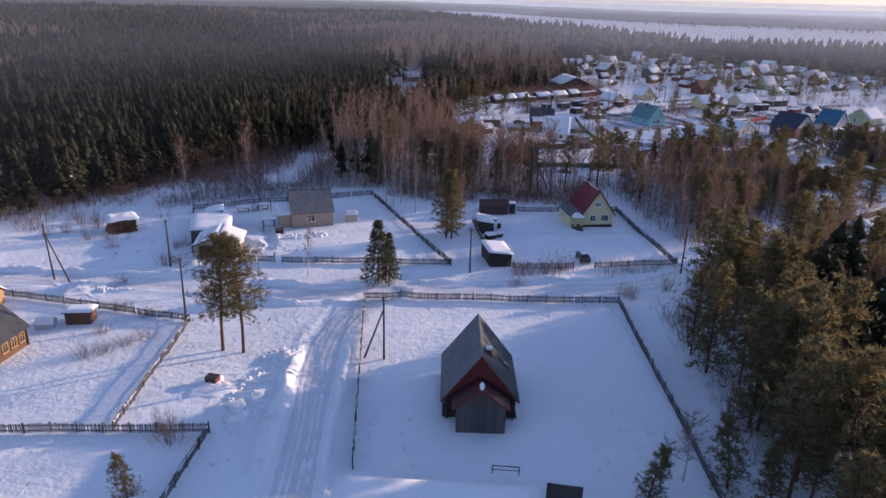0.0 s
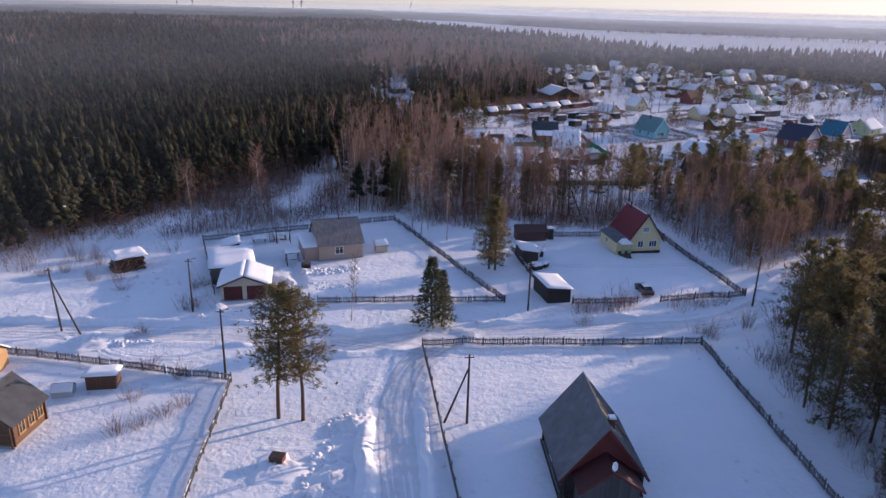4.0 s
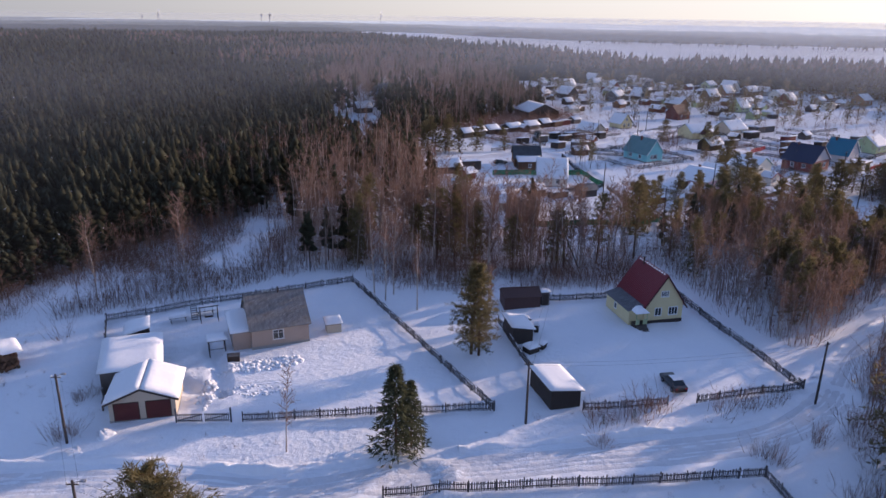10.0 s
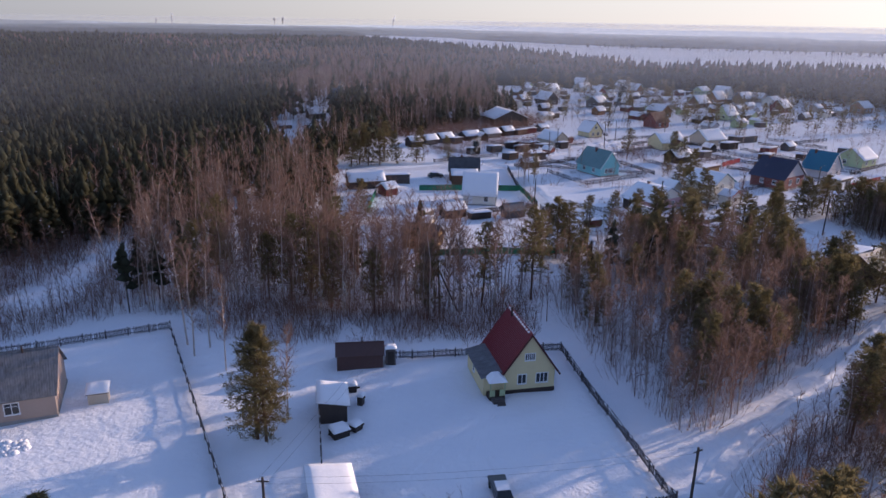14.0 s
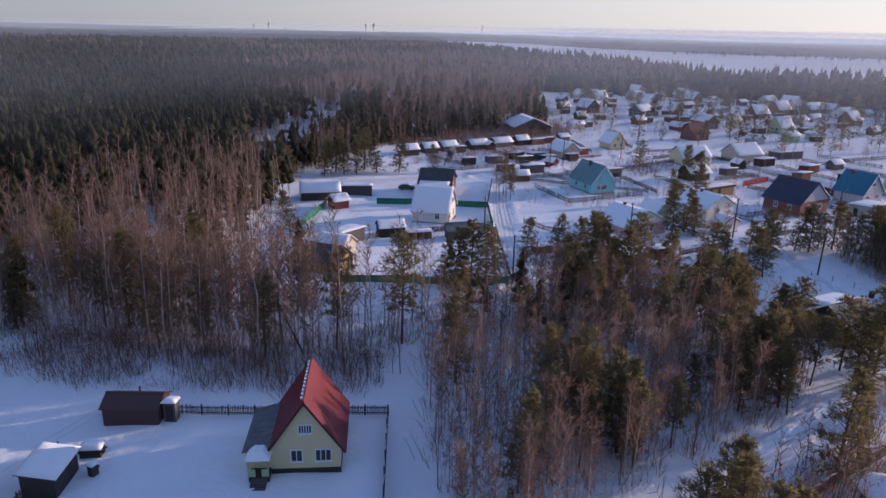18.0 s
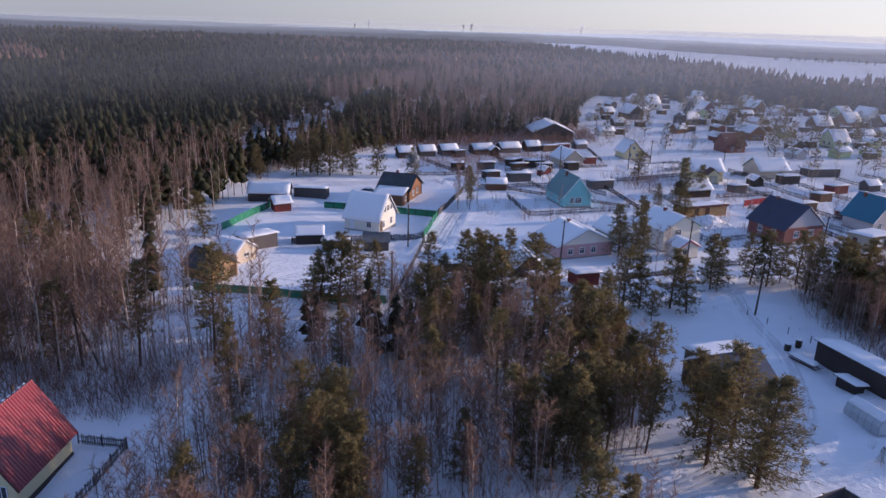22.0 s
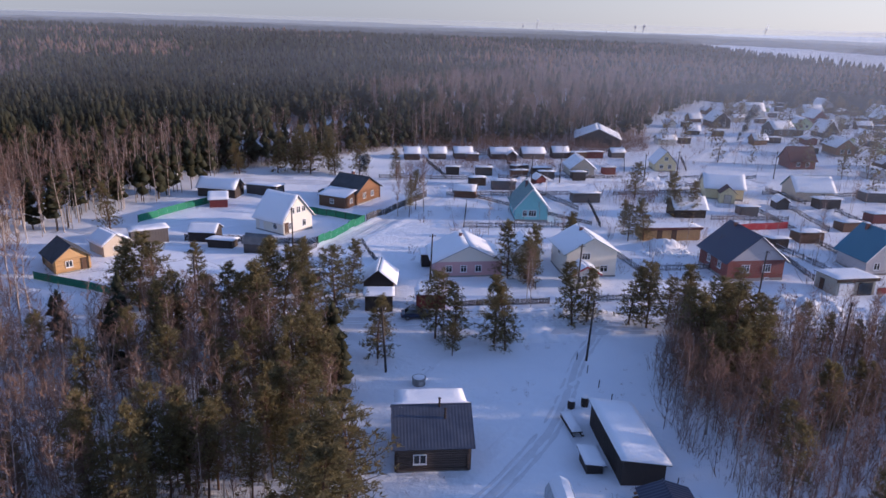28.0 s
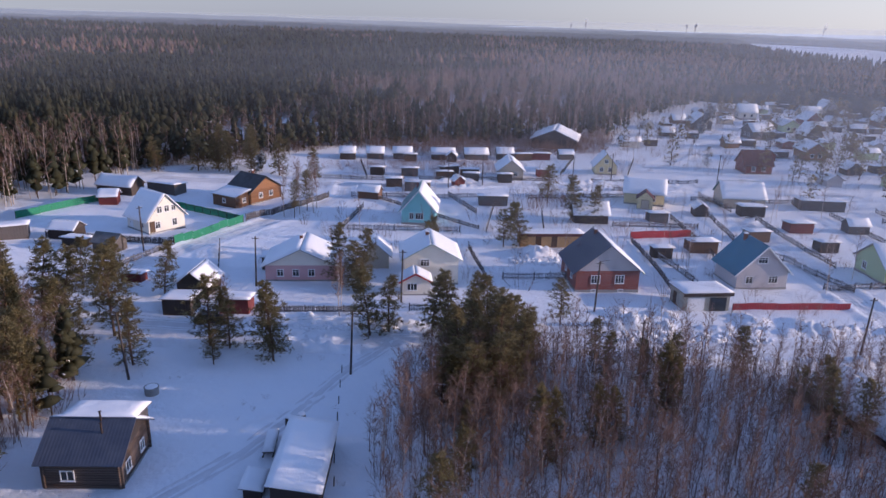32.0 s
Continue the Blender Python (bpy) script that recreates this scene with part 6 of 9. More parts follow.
# right-hand open doorway is a dark panel painting in the unlit interior
sx, sy, st, sL, sW = front_spec((130.9, 227.0), (136.2, 231.5), 5.0)
shed("grey_double_garage", (sx, sy, st, sL, sW), 2.9, 2.6, PLASTER, SLATE_DARK, "plastered double garage with a brown fascia and snowy flat roof", "garage", snow=0.3, over=0.35, boards=False, fascia=TRIM_DARK,
     doors=(('y-', -1.7, 0.0, 2.4, 2.1, TRIM_WHITE, "garage_door", False, 4), ('y-', 1.7, 0.0, 2.4, 2.1, GLASS, "open_doorway", False), ('x-', 0.8, 0.0, 0.8, 1.9, DOOR_BROWN)))
sheet_fence("red_fence", (136.6, 231.9), (150.5, 243.0), FENCE_RED, "bright red sheet-metal street fence", 1.1)
sheet_fence("red_fence", (111.8, 256.6), (120.5, 265.5), FENCE_RED, "bright red sheet-metal fence behind the yard", 1.5)
picket_fence("picket_fence", (112.5, 255.0), (127.5, 233.5), "grey picket fence between village yards", single=False, group="plot fences")
shed("yellow_carport", front_spec((97.8, 238.6), (107.0, 246.0), 4.0), 2.5, 2.2, WOOD_YELLOW, ROOF_MAROON, "long yellow timber store with a dark roof edge", "store", snow=0.06, boards=True, doors=(('y-', -2.6, 0, 0.9, 1.9, DOOR_BROWN), ('y-', 0.4, 0, 0.9, 1.9, DOOR_BROWN)), fascia=ROOF_MAROON)
tx, ty, tt, tL, tW = from_front((71.9, 237.0), (77.7, 240.6), 10.0)
house("turquoise_house", (tx, ty, tt, tL, tW), 3.0, 7.0, SIDE_TEAL, ROOF_GREEN, "turquoise wooden house with a steep blue-grey roof", "house", over=0.4, eave=0.5, snow=(0.12, 0), fascia=TRIM_WHITE,
      windows=(('x-', -0.2, 1.1, 1.5, 1.2, 3), ('x-', 1.4, 1.1, 0.8, 1.2), ('y+', 2.0, 1.1, 1.0, 1.1), ('y+', -2.0, 1.1, 1.0, 1.1)), chimney=(0.5, 0.6, 0.6))
house("hip_yellow_house", (103.6, 286.0, 20, 9.0, 8.5), 3.0, 5.6, SIDE_CREAM, ROOF_GREY, "pale yellow house with a snow-covered roof", "house", over=0.5, eave=0.6, snow=(0.3, 0.3), windows=(('y-', 2.0, 1.1, 1.0, 1.2), ('x+', 1.0, 1.1, 1.0, 1.2)))
house("yellow_porch", (105.8, 280.6, 110, 3.0, 3.4), 2.6, 4.0, SIDE_CREAM, ROOF_MAROON, "pale yellow gabled entrance", "porch", over=0.3, eave=0.3, base=0.1, doors=(('x-', 0, 0.1, 1.6, 2.0, SIDE_SAND),))
house("dark_barn", (100.5, 262.8, 35, 7.0, 5.0), 2.2, 4.2, WOOD_DARK, SLATE_DARK, "dark barn with snow on its roof", "barn", base=0, snow=(0.28, 0.28))
house("blue_grey_house", (121.5, 298.0, 30, 9.5, 8.0), 2.8, 5.8, SIDE_SAND, ROOF_GREEN, "sand-coloured house with a blue-grey roof", "house", snow=(0.2, 0.0), windows=(('y-', 2, 1.1, 1.0, 1.1), ('x+', 1.0, 1.1, 1, 1.1)))
shed("dark_store", (126.0, 289.5, 33, 5.2, 3.6), 2.4, 2.1, WOOD_DARK, SLATE_DARK, "dark store with thick snow on its flat roof", snow=0.35)
shed("long_snowy_store", (137.0, 306.0, 30, 10, 5), 2.4, 2.1, WOOD_GREY, SLATE_DARK, "long low store with a snowy roof", snow=0.35, boards=False)
house("maroon_house", (115.5, 340.0, 35, 8.0, 7.0), 3.0, 6.6, BRICK, ROOF_MAROON, "dark red house with a maroon roof", "house", windows=(('y-', 1.5, 1.1, 1.0, 1.2), ('y-', -1.5, 1.1, 1.0, 1.2)))
house("small_grey_house", (83.3, 311.5, 120, 7.0, 6.0), 2.6, 6.0, SIDE_CREAM, SLATE_DARK, "cream house with a steep dark slate roof", "house", snow=(0.0, 0.1), windows=(('x-', 1.2, 1.0, 0.9, 1.1), ('x-', -1.2, 1.0, 0.9, 1.1), ('x-', 0, 3.4, 0.9, 0.9)))
house("pale_green_house", (154.5, 263.5, 38, 9.0, 8.0), 3.0, 6.0, SIDE_GREEN, ROOF_GREY, "pale green house with a broad snowy roof", "house", snow=(0.3, 0.3), windows=(('y-', 2.2, 1.1, 1.0, 1.2), ('y-', -2.0, 1.1, 1.0, 1.2), ('x-', 1.5, 1.1, 1.0, 1.2)))
hx, hy, ht, hL, hW = from_front((50.0, 331.0), (64.0, 336.5), 15.0)
house("hangar", (hx, hy, ht, hL, hW), 3.2, 6.4, WOOD_DARK, ROOF_GREY, "wide dark hangar with a snow-white gable roof", "hangar", base=0, over=0.6, eave=0.6, snow=(0.3, 0.3))
row = "small dark shed with a thick white roof in a row"
for k, (bx0, by0, w, d) in enumerate(((29.5, 292.0, 5.5, 4.5), (38.5, 299.5, 7.0, 5.0), (46.0, 305.5, 7.0, 5.0), (52.5, 311.0, 5.0, 4.0), (24.0, 286.5, 5.0, 4.0), (18.5, 281.0, 4.5, 4.0))):
    house("row_shed", (bx0, by0, 38, w, d), 2.0, 3.4, (WOOD_GREY, WOOD_DARK)[k % 2], SLATE_DARK, row, "shed", base=0, over=0.3, eave=0.4, snow=(0.35, 0.35), group="row of sheds", far=True)
house("big_white_roof_house", (66.5, 289.5, 125, 8.5, 6.5), 2.6, 5.2, SIDE_SAND, SLATE_DARK, "sand-coloured house with thick snow on its roof", "house", snow=(0.35, 0.35), windows=(('x-', 1.2, 1.0, 0.9, 1.1), ('x-', -1.2, 1.0, 0.9, 1.1)))
for k, (bx0, by0, t, w, d) in enumerate(((58.0, 283.5, 35, 5.0, 3.5), (61.5, 279.0, 30, 4.0, 3.0), (52.0, 283.0, 60, 4.5, 3.0), (57.0, 262.5, 30, 6.0, 3.6), (49.5, 263.0, 40, 4.0, 3.4), (78.0, 262.0, 35, 6.5, 3.2))):
    shed("yard_shed", (bx0, by0, t, w, d), 2.2, 1.9, (WOOD_DARK, WOOD_GREY)[k % 2], SLATE_DARK, "low weathered yard shed with snow on the roof", snow=0.3, boards=False, group="yard sheds", far=True)
# sheds at the street corner
shed("brown_shed", front_spec((74.4, 181.6), (77.6, 183.8), 4.0), 2.4, 2.1, WOOD_DARK, SLATE, "dark brown shed with a pale slate roof", snow=0.15)
shed("red_board_shed", front_spec((79.8, 186.6), (83.2, 188.9), 3.0), 2.2, 1.9, WOOD_RED, SLATE_DARK, "red board shed with thick snow on top", snow=0.35)
house("grey_gable_shed", (70.8, 190.4, 120, 5.5, 4.4), 2.0, 3.8, WOOD_DARK, SLATE_DARK, "dark gabled shed with a snowy roof", "shed", base=0, snow=(0.25, 0.25))
shed("red_plank_box", front_spec((58.6, 185.4), (61.5, 186.9), 2.0), 1.4, 1.2, WOOD_RED, SLATE_DARK, "low reddish plank store", snow=0.2)
car(81.3, 184.2, 38, CAR_BLUE, "dark blue car parked beside the red shed", snowy=False)
car(26.6, 232.6, 10, CAR_DARK, "dark off-road car standing in a snowy yard")
picket_fence("picket_fence", (84.5, 190.5), (95.0, 199.0), "brown board fence along the street", single=False, height=0.9, group="street fences", step=0.12)
picket_fence("picket_fence", (49.5, 250.5), (86.0, 243.5), "grey rail fence along the lane", single=False, height=0.8, group="street fences")
picket_fence("picket_fence", (78.5, 262.0), (88.0, 243.0), "grey picket fence between yards", single=False, group="street fences")

# fences between plots and along the second street
for a_, b_ in (((50, 247), (75, 266)), ((82, 271), (104, 290)), ((112, 294), (140, 312)), ((26, 254), (46, 267)), ((52, 270), (78, 291)), ((86, 297), (108, 313)), ((90, 262), (99, 246)), ((113, 276), (133, 248)), ((60, 260), (72, 243)), ((106, 262), (120, 272)),
               ((128, 285), (146, 262)), ((140, 300), (158, 276)), ((76, 300), (70, 320)), ((90, 312), (84, 332)), ((146, 250), (172, 270)), ((86, 208), (91, 203)), ((68, 196), (56, 206)), ((100, 203), (112, 212))):
    picket_fence("picket_fence", a_, b_, "grey plot fence half buried in snow", single=False, group="plot fences", step=0.22)
# ---- farther houses ----
walls = [SIDE_SAND, WOOD_GREY, WOOD_DARK, SIDE_GREY, LOG_BROWN, SIDE_WHITE, SIDE_GREEN, WOOD_RED, LOG_ORANGE]
roofs = [SLATE_DARK, SLATE, ROOF_GREY, ROOF_MAROON, ROOF_BLUE, ROOF_GREEN]
r = np.random.default_rng(4)
u = np.array([math.cos(radians(36)), math.sin(radians(36))])
v = np.array([-u[1], u[0]])
count = 0
for i in range(-2, 12):
    for j in range(0, 11):
        c = np.array([122.0, 322.0]) + u * (i * 17.0) + v * (j * 19.5) + r.uniform(-3.5, 3.5, 2)
        x, y = float(c[0]), float(c[1])
        if not inside(np.array([x]), np.array([y]), [(62, 370), (78, 335), (112, 350), (140, 330), (165, 280), (235, 330), (235, 425), (195, 475), (105, 535), (66, 530)])[0]:
            continue
        if min(float(near_line(np.array([x]), np.array([y]), ln)[0]) for ln, hf in ROADS) < 7 or math.hypot(x - 118, y - 342) < 11:
            continue
        big = r.random() < 0.42
        mat = walls[int(r.integers(len(walls)))]
        s = (0.3, 0.3) if r.random() < 0.75 else (0.05, 0.2)
        turn = 36 + (90 if r.random() < 0.5 else 0) + r.normal(0, 4)
        if big:
            rf = roofs[int(r.integers(len(roofs)))]
            house("village_house", (x, y, turn, r.uniform(7.5, 10), r.uniform(6, 8)), r.uniform(2.7, 3.3), r.uniform(5.2, 7.0), mat, rf, "village house with snow on its gable roof", "house", snow=s, far=True, group="village houses",
                  windows=(('y-', 1.6, 1.1, 1.0, 1.1, 1, False), ('y-', -1.6, 1.1, 1.0, 1.1, 1, False), ('x-', 1.2, 1.1, 1.0, 1.1, 1, False), ('x-', -1.2, 1.1, 1.0, 1.1, 1, False)))
        else:
            house("outbuilding", (x, y, turn, r.uniform(4, 7), r.uniform(3.2, 4.5)), r.uniform(1.9, 2.4), r.uniform(3.0, 3.9), mat, SLATE_DARK, "small village outbuilding with snow on its roof", "shed", base=0, snow=(0.3, 0.3), far=True, group="village outbuildings")
        if r.random() < 0.8:
            d = u * r.uniform(6, 9) + v * r.uniform(-5, 5)
            shed("outbuilding", (x + d[0], y + d[1], 36 + r.normal(0, 6), r.uniform(3, 5), r.uniform(2.4, 3.4)), 2.1, 1.8, walls[int(r.integers(1, 3))], SLATE_DARK, "small village outbuilding with snow on its roof", snow=0.3, boards=False, group="village outbuildings", far=True)
        count += 1
# crowd of small sheds by the second street
for k, (bx0, by0, t, w, d) in enumerate(((33.5, 290.5, 38, 3.6, 3.0), (43.0, 297.5, 30, 3.4, 2.8), (57.8, 312.5, 42, 5.0, 3.0), (61.5, 316.5, 35, 5.5, 3.0), (67.0, 321.5, 40, 4.5, 3.2), (68.5, 283.5, 35, 3.6, 2.8), (54.6, 277.0, 40, 4.2, 2.6), (62.5, 271.5, 50, 3.2, 2.6), (45.5, 274.5, 35, 4.4, 3.0), (38.5, 270.0, 30, 3.6, 2.8), (53.8, 249.0, 20, 5.0, 2.6), (72.5, 296.5, 38, 3.4, 2.8), (111.5, 272.0, 36, 4.0, 3.0), (117.0, 283.0, 30, 3.6, 2.8), (131.0, 272.0, 40, 4.2, 3.2), (136.5, 283.0, 38, 5.0, 3.4), (146.0, 290.0, 35, 4.4, 3.0), (143.0, 273.0, 36, 3.6, 3.0), (124.5, 258.0, 38, 5.2, 3.4), (132.5, 254.0, 36, 3.8, 2.8), (163.0, 286.0, 40, 4.6, 3.2), (120.0, 249.5, 36, 3.4, 2.6))):
    if k % 3 == 1:
        house("garden_shed", (bx0, by0, t + 90 * (k % 2), w, d), 1.9, 3.0, (WOOD_GREY, WOOD_DARK, LOG_BROWN, WOOD_RED)[k % 4], SLATE_DARK, "small garden shed with a snow-laden gable roof", "shed", base=0, over=0.25, eave=0.3, snow=(0.28, 0.28), group="garden sheds", far=True)
    else:
        shed("garden_shed", (bx0, by0, t, w, d), 2.1, 1.8, (WOOD_GREY, WOOD_DARK, LOG_BROWN, WOOD_RED)[k % 4], SLATE_DARK, "small flat garden shed with thick snow on top", snow=0.3, boards=False, group="garden sheds", far=True)
for a_, b_ in (((30, 297), (58, 318)), ((24, 280), (40, 264)), ((44, 292), (55, 277)), ((66, 262), (80, 252)), ((118, 250), (132, 236)), ((122, 290), (112, 300)), ((150, 300), (170, 312)), ((160, 292), (148, 310)), ((128, 268), (118, 284)), ((170, 272), (186, 284)), ((104, 300), (94, 292)), ((66, 226), (84, 240)), ((66, 226), (58, 242)), ((104, 222), (112, 228)), ((91, 232), (104, 218)), ((136, 262), (150, 252))):
    picket_fence("picket_fence", a_, b_, "dark plot fence half buried in snow", single=False, group="plot fences", step=0.24, height=1.1)
# hamlet in the forest
for k, (bx0, by0, t, w, d) in enumerate(((-31.0, 341.0, 30, 7, 6), (-37.0, 312.0, 25, 5, 3.6), (-19.5, 296.0, 40, 5.4, 3.8), (-35.0, 284.5, 20, 4.6, 3.4), (-24.0, 309.0, 30, 4.6, 3.4))):
    house("forest_hamlet_house", (bx0, by0, t, w, d), 2.4 if k == 0 else 1.7, 4.6 if k == 0 else 2.9, WOOD_DARK, SLATE_DARK, "dark house with snowy roof in a forest clearing", "house", base=0, snow=(0.25, 0.25), group="forest hamlet", far=True)

# ---- trees ----
def tube_np(path, radii, n):
    """Tapered tube through points, as triangles."""
    path, radii = np.asarray(path, float), np.asarray(radii, float)
    a = 2 * np.pi * np.arange(n) / n
    ring = np.stack([np.cos(a), np.sin(a), 0 * a], 1)
    d = np.gradient(path, axis=0)
    d /= np.linalg.norm(d, axis=1)[:, None]
    V = []
    for p, r, w in zip(path, radii, d):
        s = np.cross(w, (0.0, 0.0, 1.0)) if abs(w[2]) < 0.95 else np.cross(w, (1.0, 0.0, 0.0))
        s /= np.linalg.norm(s)
        V.append(p + r * (ring[:, :1] * s + ring[:, 1:2] * np.cross(s, w)))
    V = np.concatenate(V)
    F = []
    for k in range(len(path) - 1):
        for j in range(n):
            a0, a1 = k * n + j, k * n + (j + 1) % n
            F += [(a0, a1, a1 + n), (a0, a1 + n, a0 + n)]
    return V, np.array(F)


def join_np(parts):
    V, F, n = [], [], 0
    for v, f in parts:
        V.append(v)
        F.append(f + n)
        n += len(v)
    return np.concatenate(V), np.concatenate(F)


def blades(cen, way, length, width, r):
    """Flat pointed blades: two corners at the foot, one at the tip."""
    n = len(cen)
    way = way / np.linalg.norm(way, axis=1)[:, None]
    side = np.cross(way, r.normal(size=(n, 3)))
    side /= np.linalg.norm(side, axis=1)[:, None] + 1e-9
    L, w = length[:, None], width[:, None]
    V = np.stack([cen - side * w / 2, cen + side * w / 2, cen + way * L], 1).reshape(-1, 3)
    return V, np.arange(3 * n).reshape(n, 3)


def pine_np(seed, H, crown_from, radius, nbr, ntuft, nblade, sides=7, size=1.0, cone=0.0):
    """Scots pine: bare reddish stem, whorls of limbs, tufts of needles at their outer parts."""
    r = np.random.default_rng(seed)
    zs = np.array([0, 0.25, 0.5, 0.75, 1.0]) * H
    bend = np.cumsum(r.normal(0, 0.018 * H, (5, 2)), axis=0) * (zs / H)[:, None]
    path = np.column_stack([bend, zs])
    path[0, 2] = -0.4
    rad = np.array([0.013, 0.0105, 0.008, 0.005, 0.0015]) * H
    wood = [tube_np(path, rad, sides)]
    cen, way = [], []
    t = crown_from + (0.985 - crown_from) * (np.arange(nbr) + r.random(nbr)) / nbr
    for k, tk in enumerate(t):
        p = np.array([np.interp(tk * H, zs, path[:, 0]), np.interp(tk * H, zs, path[:, 1]), tk * H])
        u = (tk - crown_from) / (1 - crown_from)
        R = radius * (0.45 + 0.75 * math.sin(math.pi * (0.18 + 0.72 * u)) - 0.55 * u ** 3) * r.uniform(0.6, 1.2)
        R = max(R * (1 - cone) + cone * radius * (1.15 - 0.95 * u) * r.uniform(0.75, 1.15), 0.3)
        az = k * 2.4 + r.normal(0, 0.4)
        lift = r.uniform(-0.1, 0.35) + 0.55 * u
        d = np.array([math.cos(az), math.sin(az), lift])
        end = p + d * R
        if sides > 4:
            wood.append(tube_np([p, end], [0.028 * R + 0.012, 0.006], 3))
        for j in range(ntuft):
            f = r.uniform(0.22, 1.05)
            c = p + d * R * f + r.normal(0, 0.17 * R, 3) * (1, 1, 0.6)
            out = np.array([d[0], d[1], 0.55]) * 0.7
            for q in range(nblade):
                cen.append(c + r.normal(0, 0.1, 3))
                way.append(out + r.normal(0, 0.75, 3))
    cen, way = np.array(cen), np.array(way)
    fol = blades(cen, way, r.uniform(0.34, 0.7, len(cen)) * size ** 0.5, r.uniform(0.07, 0.15, len(cen)) * size ** 1.3, r)
    return join_np(wood), fol


def spruce_np(seed, H, radius, rows, per, nblade, size=1.0):
    """Spruce: a narrow cone of drooping sprays."""
    r = np.random.default_rng(seed)
    wood = tube_np([(0, 0, -0.4), (0, 0, H * 0.5), (0, 0, H)], [0.014 * H, 0.009 * H, 0.004], 6)
    cen, way = [], []
    for k in range(rows):
        u = (k + r.random() * 0.8) / rows
        z = H * (0.06 + 0.93 * u)
        R = radius * (1 - u) ** 0.9 * r.uniform(0.85, 1.12) + 0.1
        for j in range(per):
            az = 2 * math.pi * (j + r.random()) / per + k
            for f in (0.35, 0.7, 1.0):
                c = np.array([math.cos(az) * R * f, math.sin(az) * R * f, z - 0.28 * R * f])
                for q in range(nblade):
                    cen.append(c + r.normal(0, 0.08, 3))
                    way.append(np.array([math.cos(az), math.sin(az), -0.25]) + r.normal(0, 0.45, 3))
    cen, way = np.array(cen), np.array(way)
    fol = blades(cen, way, r.uniform(0.3, 0.6, len(cen)) * size, r.uniform(0.09, 0.18, len(cen)) * size, r)
    return wood, fol


def birch_np(seed, H, spread, nbr, ntwig, sides=6, wide=1.0, low=0.28):
    """Bare birch: pale slender stem, rising limbs and a haze of fine hanging twigs."""
    r = np.random.default_rng(seed)
    zs = np.array([0, 0.3, 0.6, 0.85, 1.0]) * H
    bend = np.cumsum(r.normal(0, 0.022 * H, (5, 2)), axis=0) * (zs / H)[:, None]
    path = np.column_stack([bend, zs])
    path[0, 2] = -0.4
    wood = [tube_np(path, np.array([0.0085, 0.0066, 0.0042, 0.002, 0.0007]) * H, sides)]
    cen, way, ln, wd = [], [], [], []
    for k in range(nbr):
        tk = low + (0.97 - low) * (k + r.random()) / nbr
        p = np.array([np.interp(tk * H, zs, path[:, 0]), np.interp(tk * H, zs, path[:, 1]), tk * H])
        u = (tk - low) / (1 - low)
        R = spread * (0.35 + 0.9 * math.sin(math.pi * (0.2 + 0.7 * u))) * r.uniform(0.6, 1.15)
        az = k * 2.4 + r.normal(0, 0.5)
        d = np.array([math.cos(az), math.sin(az), r.uniform(0.9, 1.7)])
        d /= np.linalg.norm(d)
        B = R * 1.25
        cen.append(p); way.append(d); ln.append(B); wd.append(0.07 * wide)
        for j in range(ntwig):
            f = r.uniform(0.2, 1.0)
            c = p + d * B * f
            cen.append(c)
            way.append(d * 0.7 + r.normal(0, 0.55, 3) + (0, 0, 0.15))
            ln.append(r.uniform(0.5, 1.3) * (0.6 + 0.4 * R))
            wd.append(r.uniform(0.018, 0.035) * wide)
    fol = blades(np.array(cen), np.array(way), np.array(ln), np.array(wd), r)
    return join_np(wood), fol


def shrub_np(seed, H, n, wide=1.0):
    r = np.random.default_rng(seed)
    cen, way, ln, wd = [], [], [], []
    for k in range(n):
        c = np.array([*r.normal(0, 0.28 * H ** 0.5, 2), -0.1])
        d = np.array([c[0] * 0.6, c[1] * 0.6, 1.0]) + r.normal(0, 0.22, 3)
        d /= np.linalg.norm(d)
        L = H * r.uniform(0.55, 1.1)
        cen.append(c); way.append(d); ln.append(L); wd.append(0.03 * wide)
        for j in range(3):
            cen.append(c + d * L * r.uniform(0.3, 0.85)); way.append(d + r.normal(0, 0.45, 3)); ln.append(L * r.uniform(0.2, 0.45)); wd.append(0.018 * wide)
    return blades(np.array(cen), np.array(way), np.array(ln), np.array(wd), r)


def scatter(poly, step, seed, keep=None, avoid=()):
    """Jittered places in a polygon of the plan, clear of the given polygons and of the roads."""
    r = np.random.default_rng(seed)
    xs, ys = np.array(poly)[:, 0], np.array(poly)[:, 1]
    X, Y = np.meshgrid(np.arange(xs.min(), xs.max(), step), np.arange(ys.min(), ys.max(), step), indexing="ij")
    X = X.ravel() + r.uniform(-0.5, 0.5, X.size) * step * 1.3
    Y = Y.ravel() + r.uniform(-0.5, 0.5, Y.size) * step * 1.3
    ok = inside(X, Y, list(poly))
    for a in avoid:
        ok &= ~inside(X, Y, list(a))
    for line, half in ROADS:
        ok &= near_line(X, Y, line) > half + 0.9
    if keep is not None:
        ok &= keep(X, Y)
    return np.column_stack([X[ok], Y[ok]])


